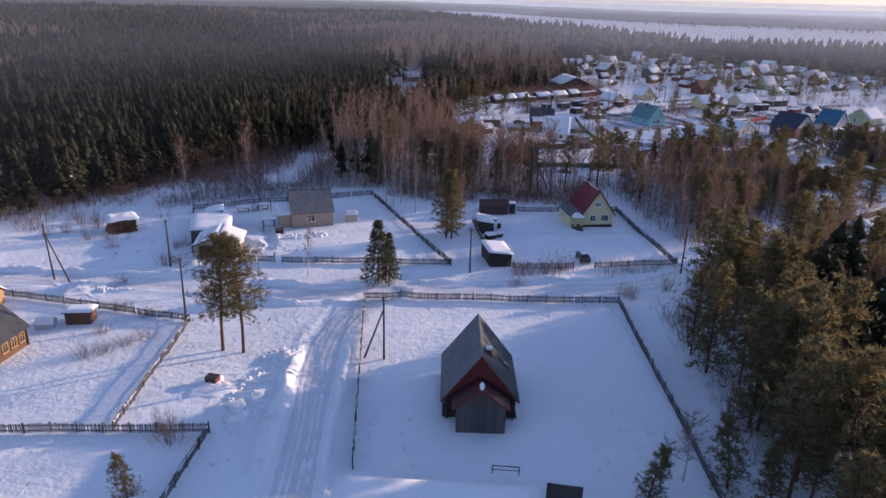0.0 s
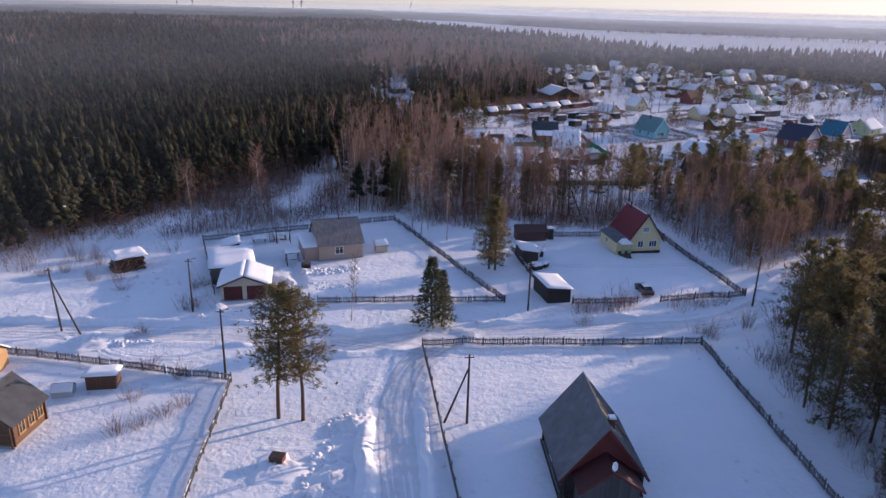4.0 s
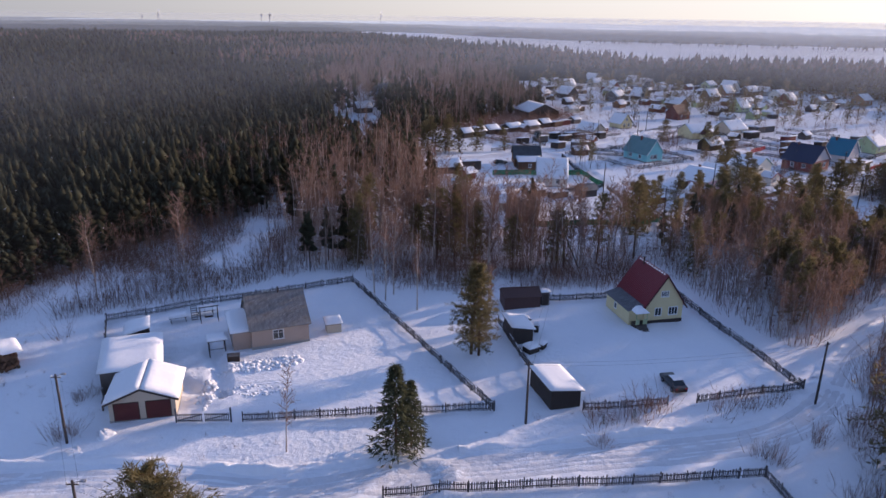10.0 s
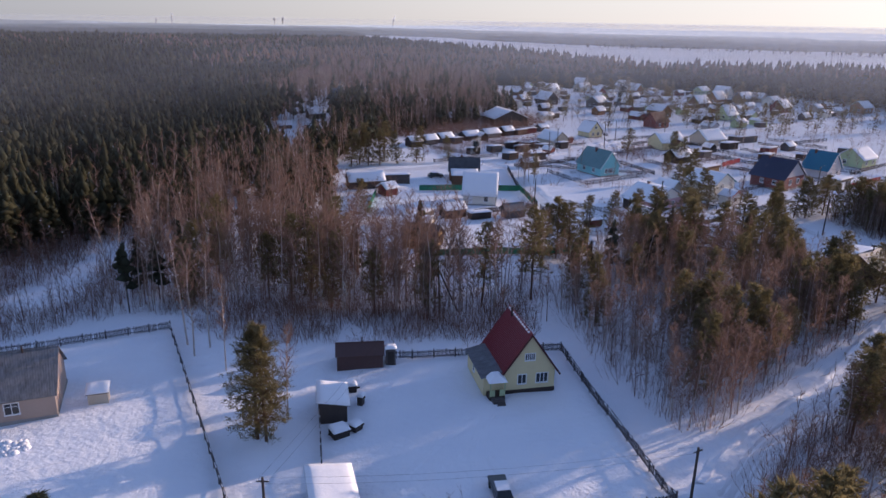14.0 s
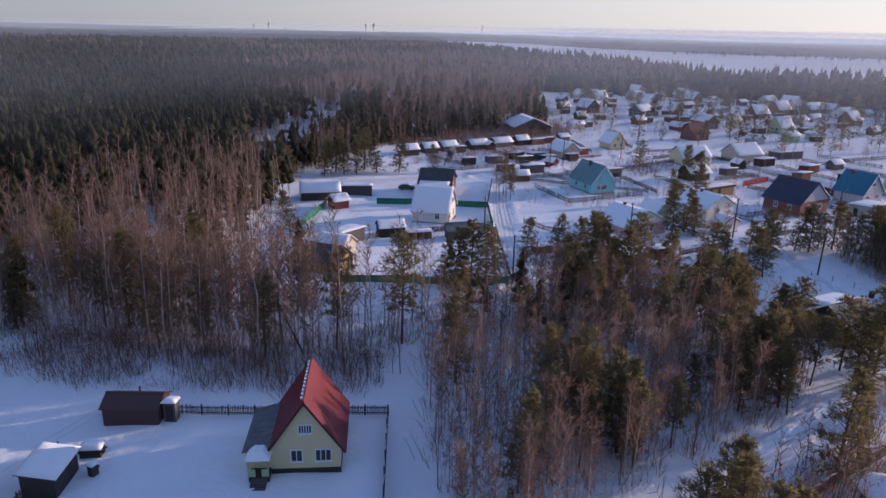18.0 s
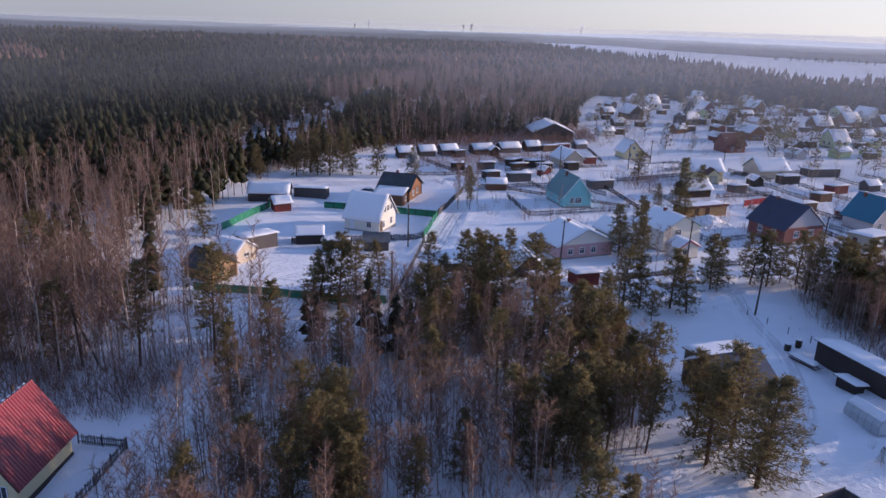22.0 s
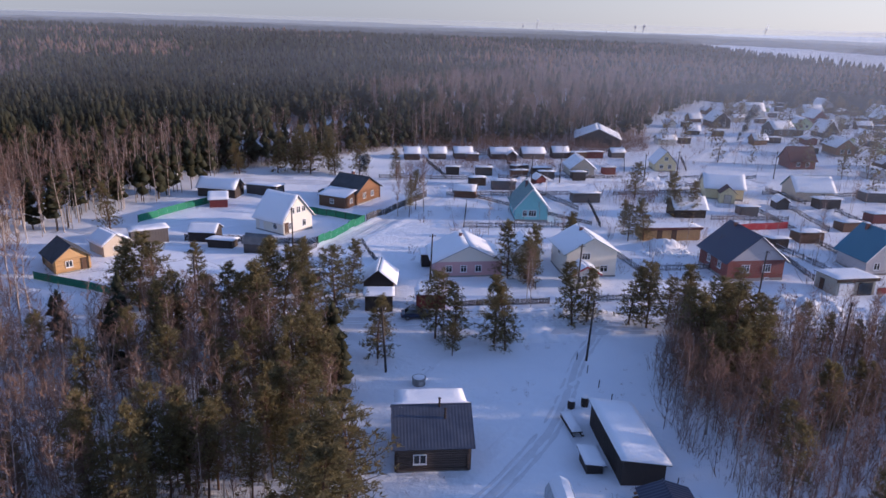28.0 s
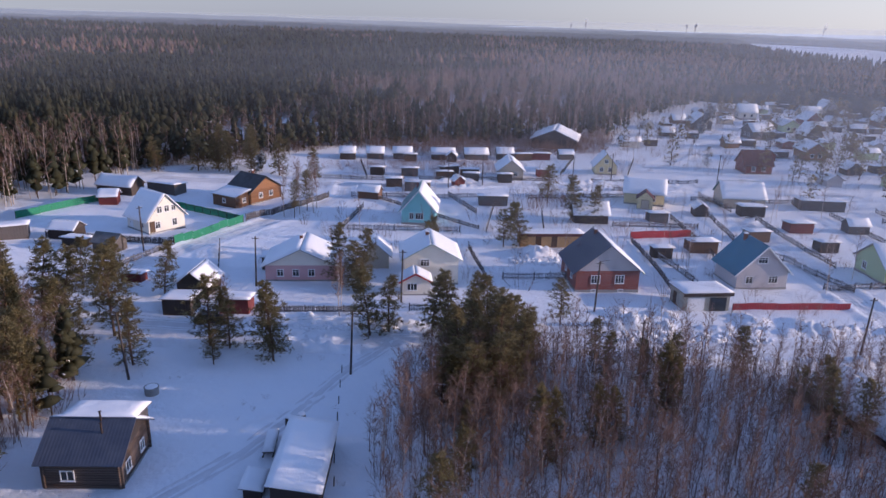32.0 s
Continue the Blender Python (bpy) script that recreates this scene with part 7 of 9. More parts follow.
def plant_many(name, templates, places, scales, seed, mats, label, category, smooth=False):
    """Many trees joined into one mesh. templates: list of (wood, foliage) arrays."""
    if not len(places):
        return None
    r = np.random.default_rng(seed)
    pick = r.integers(0, len(templates), len(places))
    turn = r.uniform(0, 2 * np.pi, len(places))
    places = np.column_stack(lay(places[:, 0], places[:, 1]))
    Z = ground_z(places[:, 0], places[:, 1])
    Vs, Fs, Ms, n = [], [], [], 0
    for k, layers in enumerate(templates):
        idx = np.where(pick == k)[0]
        if not len(idx):
            continue
        for layer, geo in enumerate(layers):
            if geo is None:
                continue
            v, f = geo
            c, s = np.cos(turn[idx]), np.sin(turn[idx])
            sc = scales[idx]
            W = np.empty((len(idx), len(v), 3), np.float32)
            W[:, :, 0] = (c[:, None] * v[None, :, 0] - s[:, None] * v[None, :, 1]) * sc[:, None] + places[idx, 0:1]
            W[:, :, 1] = (s[:, None] * v[None, :, 0] + c[:, None] * v[None, :, 1]) * sc[:, None] + places[idx, 1:2]
            W[:, :, 2] = v[None, :, 2] * sc[:, None] + Z[idx][:, None]
            G = f[None] + (n + np.arange(len(idx)) * len(v))[:, None, None]
            Vs.append(W.reshape(-1, 3))
            Fs.append(G.reshape(-1, 3))
            Ms.append(np.full(len(idx) * len(f), layer))
            n += len(idx) * len(v)
    ob = new(name, np_mesh(name, np.concatenate(Vs), np.concatenate(Fs), mats, np.concatenate(Ms), smooth))
    return tagged(ob, label, category, kind="stuff")


def tree_kit(name, geos, mats, label, category, group):
    """Template trees as things with a trunk and a crown, parked at their first places."""
    kits = []
    for wood, fol in geos:
        kits.append((np_mesh("trunk", *wood, mats[0], smooth=True), np_mesh("crown", *fol, mats[1])))
    def plant(x, y, scale=1.0, turn=0.0, pick=0, text=label, squash=1.0):
        ob = thing(name, at(x, y, turn) @ Matrix.Diagonal((scale * squash, scale * squash, scale, 1)), text, category, group)
        wood, fol = kits[pick % len(kits)]
        part("trunk", wood, None, ob)
        part("crown", fol, None, ob)
        return ob
    return plant


def crown_np(seed, H, radius, low, lobes, nblade, size, blunt=0.6, lift=0.25, snow=0):
    """Forest pine: a stem, a crown of uneven overlapping clumps, tufts standing out of them, a few clots of snow."""
    r = np.random.default_rng(seed)
    wood = tube_np([(0, 0, -0.4), (0, 0, H * 0.5), (0, 0, H * 0.9)], [0.011 * H, 0.008 * H, 0.003 * H], 3)
    V, F, cen, way = [], [], [], []
    clots = []
    for k in range(lobes):
        u = (k + r.uniform(0.1, 0.9)) / lobes
        R = radius * ((1 - u) ** blunt) * (0.7 + 0.3 * min(1, u / 0.25)) + 0.25
        a = k * 2.4 + r.normal(0, 0.5)
        q = R * r.uniform(0.3, 0.6) * (1 - 0.6 * u)
        c = np.array([q * math.cos(a), q * math.sin(a), H * (low + (0.95 - low) * u)])
        w, h = R * r.uniform(0.55, 0.8), H * (1 - low) / lobes * r.uniform(1.1, 1.7)
        n0 = len(V)
        for j in range(5):
            b = 2 * math.pi * (j + r.uniform(-0.25, 0.25)) / 5
            V.append(c + (w * r.uniform(0.7, 1.2) * math.cos(b), w * r.uniform(0.7, 1.2) * math.sin(b), h * r.uniform(-0.3, 0.15)))
        V.append(c + (r.normal(0, 0.15), r.normal(0, 0.15), h * r.uniform(0.8, 1.1)))
        V.append(c - (0, 0, h * 0.5))
        F += [(n0 + 5, n0 + j, n0 + (j + 1) % 5) for j in range(5)] + [(n0 + 6, n0 + (j + 1) % 5, n0 + j) for j in range(5)]
        for j in range(nblade // lobes):
            b, t = r.uniform(0, 2 * math.pi), r.uniform(-0.2, 1.0)
            d = np.array([math.cos(b) * math.sqrt(1 - t * t * 0.9), math.sin(b) * math.sqrt(1 - t * t * 0.9), t])
            cen.append(c + d * (w * 0.75, w * 0.75, h * 0.6))
            way.append(d + (0, 0, lift) + r.normal(0, 0.35, 3))
        if snow and r.random() < snow:
            b = r.uniform(0, 2 * math.pi)
            clots.append(c + (w * 0.75 * math.cos(b), w * 0.75 * math.sin(b), h * 0.45))
    n = len(cen)
    body = [(np.array(V), np.array(F))]
    if n:
        body.append(blades(np.array(cen), np.array(way), r.uniform(0.5, 1.1, n) * size, r.uniform(0.2, 0.42, n) * size, r))
    fol = join_np(body)
    if not clots:
        return wood, fol
    n = len(clots)
    white = blades(np.array(clots), r.normal(0, 1, (n, 3)) * (1, 1, 0.3), r.uniform(0.4, 0.8, n), r.uniform(0.25, 0.5, n), r)
    return wood, fol, white


PINES = [pine_np(11, 14, 0.16, 2.7, 58, 9, 6, size=1.12), pine_np(12, 14, 0.24, 2.5, 52, 9, 6, size=1.12), pine_np(13, 14, 0.07, 2.6, 62, 9, 6, size=1.12, cone=0.7), pine_np(14, 14, 0.3, 2.3, 48, 9, 6, size=1.12), pine_np(15, 14, 0.05, 2.7, 62, 9, 6, size=1.12, cone=0.85), pine_np(18, 14, 0.32, 2.3, 56, 16, 7, size=0.72), pine_np(19, 14, 0.1, 2.5, 66, 16, 7, size=0.75, cone=0.6)]
SPRUCES = [spruce_np(21, 10, 2.2, 24, 10, 5), spruce_np(22, 10, 2.0, 24, 9, 5), spruce_np(23, 10, 2.6, 14, 7, 4)]
BIRCHES = [birch_np(31, 14, 1.7, 34, 14, 6, 2.0), birch_np(32, 14, 1.3, 30, 14, 6, 2.0), birch_np(33, 14, 2.0, 36, 14, 6, 2.0), birch_np(34, 14, 1.1, 26, 14, 6, 2.0)]
SHRUBS = [(None, shrub_np(41, 1.6, 12, 1.2)), (None, shrub_np(42, 2.4, 14, 1.2)), (None, shrub_np(43, 1.1, 10, 1.2))]

plant_pine = tree_kit("pine_tree", PINES, (BARK_PINE, NEEDLES), "green pine tree with a bare reddish trunk standing in snow", "tree", "pines")
plant_spruce = tree_kit("spruce_tree", SPRUCES, (BARK_PINE, NEEDLES_SPRUCE), "dark green spruce with branches down to the snow", "tree", "spruces")
plant_birch = tree_kit("birch_tree", BIRCHES, (BARK_BIRCH, TWIGS), "leafless birch with pale slender trunk and fine brown twigs", "tree", "birches")

LITE_PINES = [crown_np(51, 15.5, 3.3, 0.22, 10, 120, 0.8, 0.42, snow=0.25), crown_np(52, 15.5, 3.0, 0.34, 9, 108, 0.8, 0.4), crown_np(53, 14.5, 3.4, 0.12, 11, 121, 0.8, 0.5, snow=0.2)]
LITE_SPRUCES = [crown_np(54, 16.0, 2.8, 0.08, 11, 110, 0.8, 0.6, 0.0, 0.2), crown_np(58, 15, 2.8, 0.05, 11, 110, 0.8, 0.7, -0.1, 0.3)]
LITE_BIRCHES = [birch_np(61, 15, 1.6, 19, 12, 3, 1.8, 0.34), birch_np(62, 15, 1.2, 18, 12, 3, 1.8, 0.4), birch_np(63, 15, 1.8, 19, 12, 3, 1.8, 0.3)]
FAR_PINES = [crown_np(55, 15.5, 3.5, 0.25, 6, 24, 1.25, 0.4, snow=0.12), crown_np(56, 14.6, 3.3, 0.34, 5, 20, 1.25, 0.36), crown_np(59, 15.5, 3.6, 0.15, 6, 24, 1.25, 0.5), crown_np(60, 13.6, 3.4, 0.2, 6, 24, 1.25, 0.45, snow=0.15)]
FAR_SPRUCES = [crown_np(57, 16.0, 3.0, 0.1, 7, 21, 1.25, 0.6, -0.1, 0.1), crown_np(67, 15.0, 3.1, 0.1, 6, 24, 1.25, 0.55)]
FAR_BIRCHES = [birch_np(64, 15, 1.6, 12, 7, 3, 2.6, 0.34), birch_np(65, 15, 1.8, 12, 7, 3, 2.6, 0.3)]
TOP_PINES = [(None, crown_np(81, 15, 4.4, 0.35, 3, 0, 1, 0.35)[1]), (None, crown_np(82, 14.5, 4.0, 0.3, 3, 0, 1, 0.45)[1]), (None, crown_np(83, 13.5, 4.6, 0.35, 3, 0, 1, 0.3)[1])]
VILLAGE_PINES = [pine_np(16, 14, 0.1, 3.4, 28, 4, 4, 5, 2.5, 0.6), pine_np(17, 14, 0.25, 3.2, 26, 4, 4, 5, 2.5)]

# ---- woods ----
YARDS = [
    [(2, 30), (2, 74), (39.5, 78.5), (44, 42), (44, 25)],                        # lot of the old house
    [(-41, 112.5), (-7.6, 129), (13.8, 89.5), (-29, 84), (-38, 100)],            # yard with the double garage
    [(15, 114), (22, 122.5), (44.6, 126), (51.5, 95), (20, 89)],                 # yard of the cream house
    [(-55, 68), (-18, 63), (-6, 38), (-6, 20), (-60, 20)],                       # gardens by the road
    [(18, 163), (56, 167), (52, 245), (28, 245), (2, 222), (10, 192)],           # plots behind the green fence
    [(92, 150), (104, 142), (128, 150), (120, 168), (113, 185), (105, 188), (92, 176), (88, 165)],   # yard of the log house
    [(68, 176), (112, 201), (170, 240), (240, 330), (240, 430), (200, 480), (100, 545), (60, 545), (58, 430), (66, 362), (48, 330), (10, 296), (20, 250), (50, 246)],   # the village
    [(-43, 284), (-17, 281), (-14, 300), (-20, 330), (-42, 330)],                 # hamlet in the forest
]
FOREST_EDGE = [(-150, 40), (-95, 78), (-72, 103), (-62, 119), (-50, 146), (-34, 168), (-26, 200), (-12, 236), (-4, 255), (6, 296), (44, 336), (62, 365), (54, 430), (58, 548), (110, 552), (205, 485), (245, 430), (250, 330), (330, 330), (600, 420)]

# the mixed wood by the cream house and the belts of birch
W_BELT = [(-22, 152), (-19, 133), (4, 136), (16, 134.5), (30, 132), (43, 141), (46, 155), (40, 160), (20, 159), (10, 168), (2, 200), (0, 222), (-12, 236), (-24, 200), (-27, 170)]
W_MIXED = [(45, 146), (48, 131), (51, 118), (54, 108), (58, 107), (70, 119), (84, 131), (93, 142), (92, 152), (86, 163), (76, 168), (62, 166), (56, 161)]
W_SOUTH = [(46, 68), (47.5, 58), (49, 47), (50, 20), (64, -20), (150, -20), (150, 105), (108, 136), (95, 131), (81, 116), (68, 105), (60, 95), (50, 76)]
W_EAST = [(114, 184), (118, 173), (124, 168.5), (131, 160), (152, 160), (200, 205), (190, 238), (150, 217), (136, 211), (121, 203.5), (113, 196)]

EAST_YARD = [(78.5, 114), (107.5, 141), (124, 124), (112, 104), (92, 94), (79, 101)]

r = np.random.default_rng(99)
pine_left, birch_left = 110, 70
rest_p, rest_b = [], []


def plant_wood(places, pine_share, near, pine_h, birch_h):
    """The trees nearest to a point of the plan become things of their own, the rest are joined."""
    global pine_left, birch_left
    order = np.argsort(near_line(places[:, 0], places[:, 1], near))
    for x, y in places[order]:
        is_pine = r.random() < (pine_share(x, y) if callable(pine_share) else pine_share)
        s = r.uniform(0.72, 1.12)
        if is_pine and pine_left > 0:
            plant_pine(x, y, s * pine_h / 14, r.uniform(0, 360), int(r.integers(5)))
            pine_left -= 1
        elif not is_pine and birch_left > 0:
            plant_birch(x, y, s * birch_h / 14, r.uniform(0, 360), int(r.integers(4)))
            birch_left -= 1
        elif is_pine:
            rest_p.append((x, y, s * pine_h / 17))
        else:
            rest_b.append((x, y, s * birch_h / 15))


def mixed_share(x, y):
    """Pines stand in clumps, thickest beside the yard of the log house."""
    return 0.1 if x < 62 else 0.55 if x > 81 else 0.62 if vnoise(x, y, 13) > 0.2 else 0.1


mixed = scatter(W_MIXED, 2.25, 1)
plant_wood(mixed[mixed[:, 1] < 150], mixed_share, [(58, 108), (80, 130), (92, 146)], 10.0, 9.5)
south = scatter(W_SOUTH, 3.1, 2, keep=lambda X, Y: (X < 104) & (Y < 80))
plant_wood(south[(south[:, 0] < 60)], 0.6, [(50, 40), (48, 62)], 14.5, 11)
tip = scatter(W_SOUTH, 2.7, 12, avoid=[EAST_YARD], keep=lambda X, Y: (X < 112) & (Y >= 80) & ((X > 68) | (vnoise(X, Y, 11) > 0.1)))
birch_left, pine_left = 45, pine_left + 40
plant_wood(tip, lambda x, y: 0.3 if x < 70 else 0.5, [(70, 100), (96, 126)], 10.5, 9)
east = scatter(W_EAST, 2.0, 3)
birch_left, pine_left = 65, pine_left + 25
plant_wood(east[east[:, 1] < 206], 0.05, [(120, 186), (126, 176)], 8.0, 7.6)
birch_left, pine_left = 45, pine_left + 20
plant_wood(mixed[mixed[:, 1] >= 150], mixed_share, [(92, 146), (80, 155), (62, 160)], 10.0, 9.5)
birch_left = 55
belt = scatter(W_BELT, 2.5, 4, keep=lambda X, Y: vnoise(X, Y, 9) > -0.5)
pine_left += 14
plant_wood(belt[belt[:, 1] < 165], 0.09, [(5, 140), (30, 135)], 13, 14)
for q, share, ph, bh in ((south[south[:, 0] >= 60], 0.75, 15.5, 12), (east[east[:, 1] >= 206], 0.0, 8, 8), (belt[belt[:, 1] >= 165], 0.3, 13, 14)):
    for x, y in q:
        is_p = r.random() < share
        (rest_p if is_p else rest_b).append((x, y, r.uniform(0.72, 1.1) * (ph / 17 if is_p else bh / 15)))

# sparse pines out of view, added to shade the ground west of them
for x, y in scatter([(110, 20), (170, 20), (190, 110), (165, 150), (138, 138), (128, 124), (110, 116)], 8.0, 57, avoid=[EAST_YARD]):
    rest_p.append((x, y, r.uniform(0.7, 1.0)))

RIVER = [(-330, 2350), (-115, 1442), (48, 1095), (136, 855), (185, 660), (281, 676), (385, 678), (900, 700), (3000, 900), (3400, 2300), (976, 1739), (763, 1738), (515, 1757), (146, 2073), (-145, 2300)]

# the great forest on the far side, pines behind a fringe of birch
big = FOREST_EDGE + [(600, 760), (250, 880), (-100, 1350), (-700, 1350), (-900, 700), (-420, -30), (-200, -30)]
clear = [YARDS[7], [(-28, 246), (-16, 246), (-15, 284), (-40, 284), (-34, 266)], [(-40, 325), (-22, 325), (-26, 350), (-36, 350)]]


def near_forest(X, Y):
    return np.hypot(X - 60, Y - 110) < 450


BIRCH_ZONE = [(62, 365), (54, 430), (58, 548), (9, 548), (-64, 563), (-80, 472), (-52, 430), (-47, 347), (-12, 347), (8, 298), (44, 336)]
pines = scatter(big, 3.9, 5, keep=near_forest, avoid=clear + [RIVER])
edge = near_line(pines[:, 0], pines[:, 1], FOREST_EDGE)
fringe = (edge < 20 + 14 * vnoise(pines[:, 0], pines[:, 1], 40)) & (pines[:, 1] > 172) & (pines[:, 0] < 120)
patch = (vnoise(pines[:, 0], pines[:, 1], 80) > 0.5) & (pines[:, 1] > 230)
zone = inside(pines[:, 0], pines[:, 1], BIRCH_ZONE)
isb = (fringe & (r.random(len(pines)) < 0.55)) | ((patch | zone) & (r.random(len(pines)) < 0.88))
tall = 0.86 + 0.14 * vnoise(pines[:, 0], pines[:, 1], 22)
for (x, y), b, e, k in zip(pines, isb, edge, tall):
    (rest_b if b else rest_p).append((x, y, k * r.uniform(0.72, 1.15) * (0.78 + 0.22 * min(1, e / 25))))
# the rim of the forest stands thicker, with young growth
rim = scatter(big, 3.5, 55, keep=lambda X, Y: (near_line(X, Y, FOREST_EDGE) < 30) & (Y > 60) & (np.hypot(X - 60, Y - 110) < 430), avoid=clear + [RIVER])
for x, y in rim:
    birchy = (y > 172) and (x < 120) and r.random() < 0.5
    (rest_b if birchy else rest_p).append((x, y, r.uniform(0.35, 0.85)))
# thin birches and young growth stand in the hamlet's clearing
for poly in clear:
    for x, y in scatter(poly, 5.2, 64):
        rest_b.append((x, y, r.uniform(0.35, 0.75)))
under = scatter(big, 2.7, 58, keep=lambda X, Y: (near_line(X, Y, FOREST_EDGE) < 16) & (Y > 110) & (Y < 350) & (X < 80), avoid=clear)
for x, y in under:
    rest_p.append((x, y, r.uniform(0.14, 0.42)))
for x, y in scatter(BIRCH_ZONE, 5.0, 56, keep=lambda X, Y: np.hypot(X - 60, Y - 110) < 430):
    rest_b.append((x, y, r.uniform(0.45, 0.85)))
rest_p, rest_b = np.array(rest_p), np.array(rest_b)


def is_near(q):
    """Woods that the flight passes: shown with more limbs."""
    return near_line(q[:, 0], q[:, 1], [(0, 0), (60, 80), (140, 130)]) < 132


third = (r.random(len(rest_p)) < 0.3) & inside(rest_p[:, 0], rest_p[:, 1], big) & (rest_p[:, 2] > 0.68)
for close, pk, sk_ in ((True, LITE_PINES, LITE_SPRUCES), (False, FAR_PINES, FAR_SPRUCES)):
    sel = is_near(rest_p) == close
    a, b = rest_p[sel & ~third], rest_p[sel & third]
    plant_many("pine_forest", pk, a[:, :2], a[:, 2], 6, [BARK_FOREST, NEEDLES_FAR, SNOW_ROOF], "dense dark green pine forest dusted with snow", "forest", True)
    plant_many("spruce_forest", sk_, b[:, :2], b[:, 2], 7, [BARK_FOREST, NEEDLES_FAR, SNOW_ROOF], "dark pointed spruces among the pine forest", "forest", True)
for close, kit in ((True, LITE_BIRCHES), (False, FAR_BIRCHES)):
    b = rest_b[is_near(rest_b) == close]
    plant_many("birch_wood", kit, b[:, :2], b[:, 2], 8, [BARK_BIRCH, TWIGS], "bare reddish-brown birch wood along the forest edge", "forest")


def canopy(name, keep, x0, x1, y0, y1, step, low, high, seed, label, material):
    """Distant treetops: a sheet with a peak for every tree or group of trees."""
    rr = np.random.default_rng(seed)
    xs, ys = np.arange(x0, x1, step), np.arange(y0, y1, step)
    X, Y = np.meshgrid(xs, ys, indexing="ij")
    X = X + rr.uniform(-0.35, 0.35, X.shape) * step
    Y = Y + rr.uniform(-0.35, 0.35, Y.shape) * step
    Z = ground_z(X, Y) + low + (high - low) * rr.random(X.shape) ** 1.4 + 2 * vnoise(X, Y, 90)
    i = np.arange(X.size).reshape(X.shape)
    t = np.concatenate([np.stack([i[:-1, :-1], i[1:, :-1], i[1:, 1:]], -1).reshape(-1, 3), np.stack([i[:-1, :-1], i[1:, 1:], i[:-1, 1:]], -1).reshape(-1, 3)])
    cx, cy = X.ravel()[t].mean(1), Y.ravel()[t].mean(1)
    ok = keep(cx, cy)
    rim_v = np.zeros(X.size, bool)
    rim_v[t[~ok].ravel()] = True
    flat_z = Z.ravel().copy()
    flat_z[rim_v] = ground_z(X.ravel()[rim_v], Y.ravel()[rim_v]) - 0.5
    Z = flat_z.reshape(X.shape)
    t = t[ok]
    ob = new(name, np_mesh(name, np.stack([X, Y, Z], -1).reshape(-1, 3), t, material))
    return tagged(ob, label, "forest", kind="stuff")


def far_wood(X, Y):
    d = np.hypot(X - 60, Y - 110)
    return (d > 430) & (d < 1500) & ~inside(X, Y, RIVER) & (inside(X, Y, big) | (Y > 500) | (X < -150) | (X > 330))


# dark sheet below the treetops, its colour standing in for shade between them
canopy("forest_canopy", far_wood, -1500, 1600, -600, 1650, 14, 6, 11, 20, "dark sheet painting in shade under the distant treetops", UNDER_SHADE)
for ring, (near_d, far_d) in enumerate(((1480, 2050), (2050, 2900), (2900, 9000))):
    canopy("far_canopy", lambda X, Y: (np.hypot(X - 60, Y - 110) > near_d) & (np.hypot(X - 60, Y - 110) < far_d + 30) & ~inside(X, Y, RIVER), -4500, 4200, -700, 4600, 28, 10, 15, 21, "forest reaching to the horizon, haze painted in as glow", HAZED_WOODS[ring])
tops = scatter([(-1100, 180), (-260, 180), (140, 400), (330, 320), (900, 420), (900, 1300), (300, 1650), (-1000, 1650), (-1300, 1000)], 9.0, 61, keep=lambda X, Y: far_wood(X, Y) & ((np.hypot(X, Y) < 900) | (hash2(np.floor(X), np.floor(Y)) < 0.6)))
brown = (vnoise(tops[:, 0], tops[:, 1], 130) > 0.35) & (r.random(len(tops)) < 0.7)
brown |= inside(tops[:, 0], tops[:, 1], [(-160, 520), (60, 540), (200, 480), (330, 420), (480, 560), (260, 800), (-60, 900), (-180, 700)]) & (r.random(len(tops)) < 0.8)
size_ = r.uniform(0.75, 1.12, len(tops)) * (0.92 + 0.1 * vnoise(tops[:, 0], tops[:, 1], 60))
plant_many("distant_pine_tops", TOP_PINES, tops[~brown], size_[~brown], 62, [BARK_FOREST, NEEDLES_FAR], "wide dark pine forest seen from above", "forest", True)
plant_many("distant_birch_tops", TOP_PINES, tops[brown], size_[brown] * 0.95, 63, [BARK_FOREST, BIRCH_TOPS], "reddish patches of bare birch in the forest", "forest")

# brush and young stems along the edges
b1 = scatter(W_BELT, 1.5, 31, keep=lambda X, Y: (Y < 166))
b2 = scatter(W_MIXED, 1.7, 32)
b3 = scatter(W_EAST, 1.5, 33)
b4 = scatter([(-75, 100), (-62, 92), (-45, 100), (-42, 113), (-30, 122), (-36, 130), (-52, 146), (-62, 121)], 1.5, 34, keep=lambda X, Y: vnoise(X, Y, 11) > -0.25)
b5 = scatter([(45, 76), (47, 60), (46.5, 40), (51, 40), (51, 76)], 1.3, 35)
b6 = scatter([(24, 86.2), (50.5, 91.5), (50.5, 94), (24, 89.2)], 1.1, 36, keep=lambda X, Y: (X < 33) | (X > 39))
b0 = scatter([(-6, 131), (2, 125), (20, 126.5), (38, 128.5), (47, 134), (44, 140), (20, 137), (0, 138)], 1.05, 29, keep=lambda X, Y: vnoise(X, Y, 7) > -0.45)
b7 = scatter([(50, 78), (57, 86), (80, 108), (96, 125), (90, 136), (60, 103), (52, 90)], 1.15, 37)
br = np.concatenate([b0, b1, b2, b3, b4, b5, b6, b7])
b8 = scatter([(20, 264), (58, 281), (66, 300), (50, 303), (28, 284)], 2.0, 46)
b9 = scatter([(6, 297), (30, 301), (54, 318), (72, 338), (64, 364), (44, 338)], 1.7, 47)
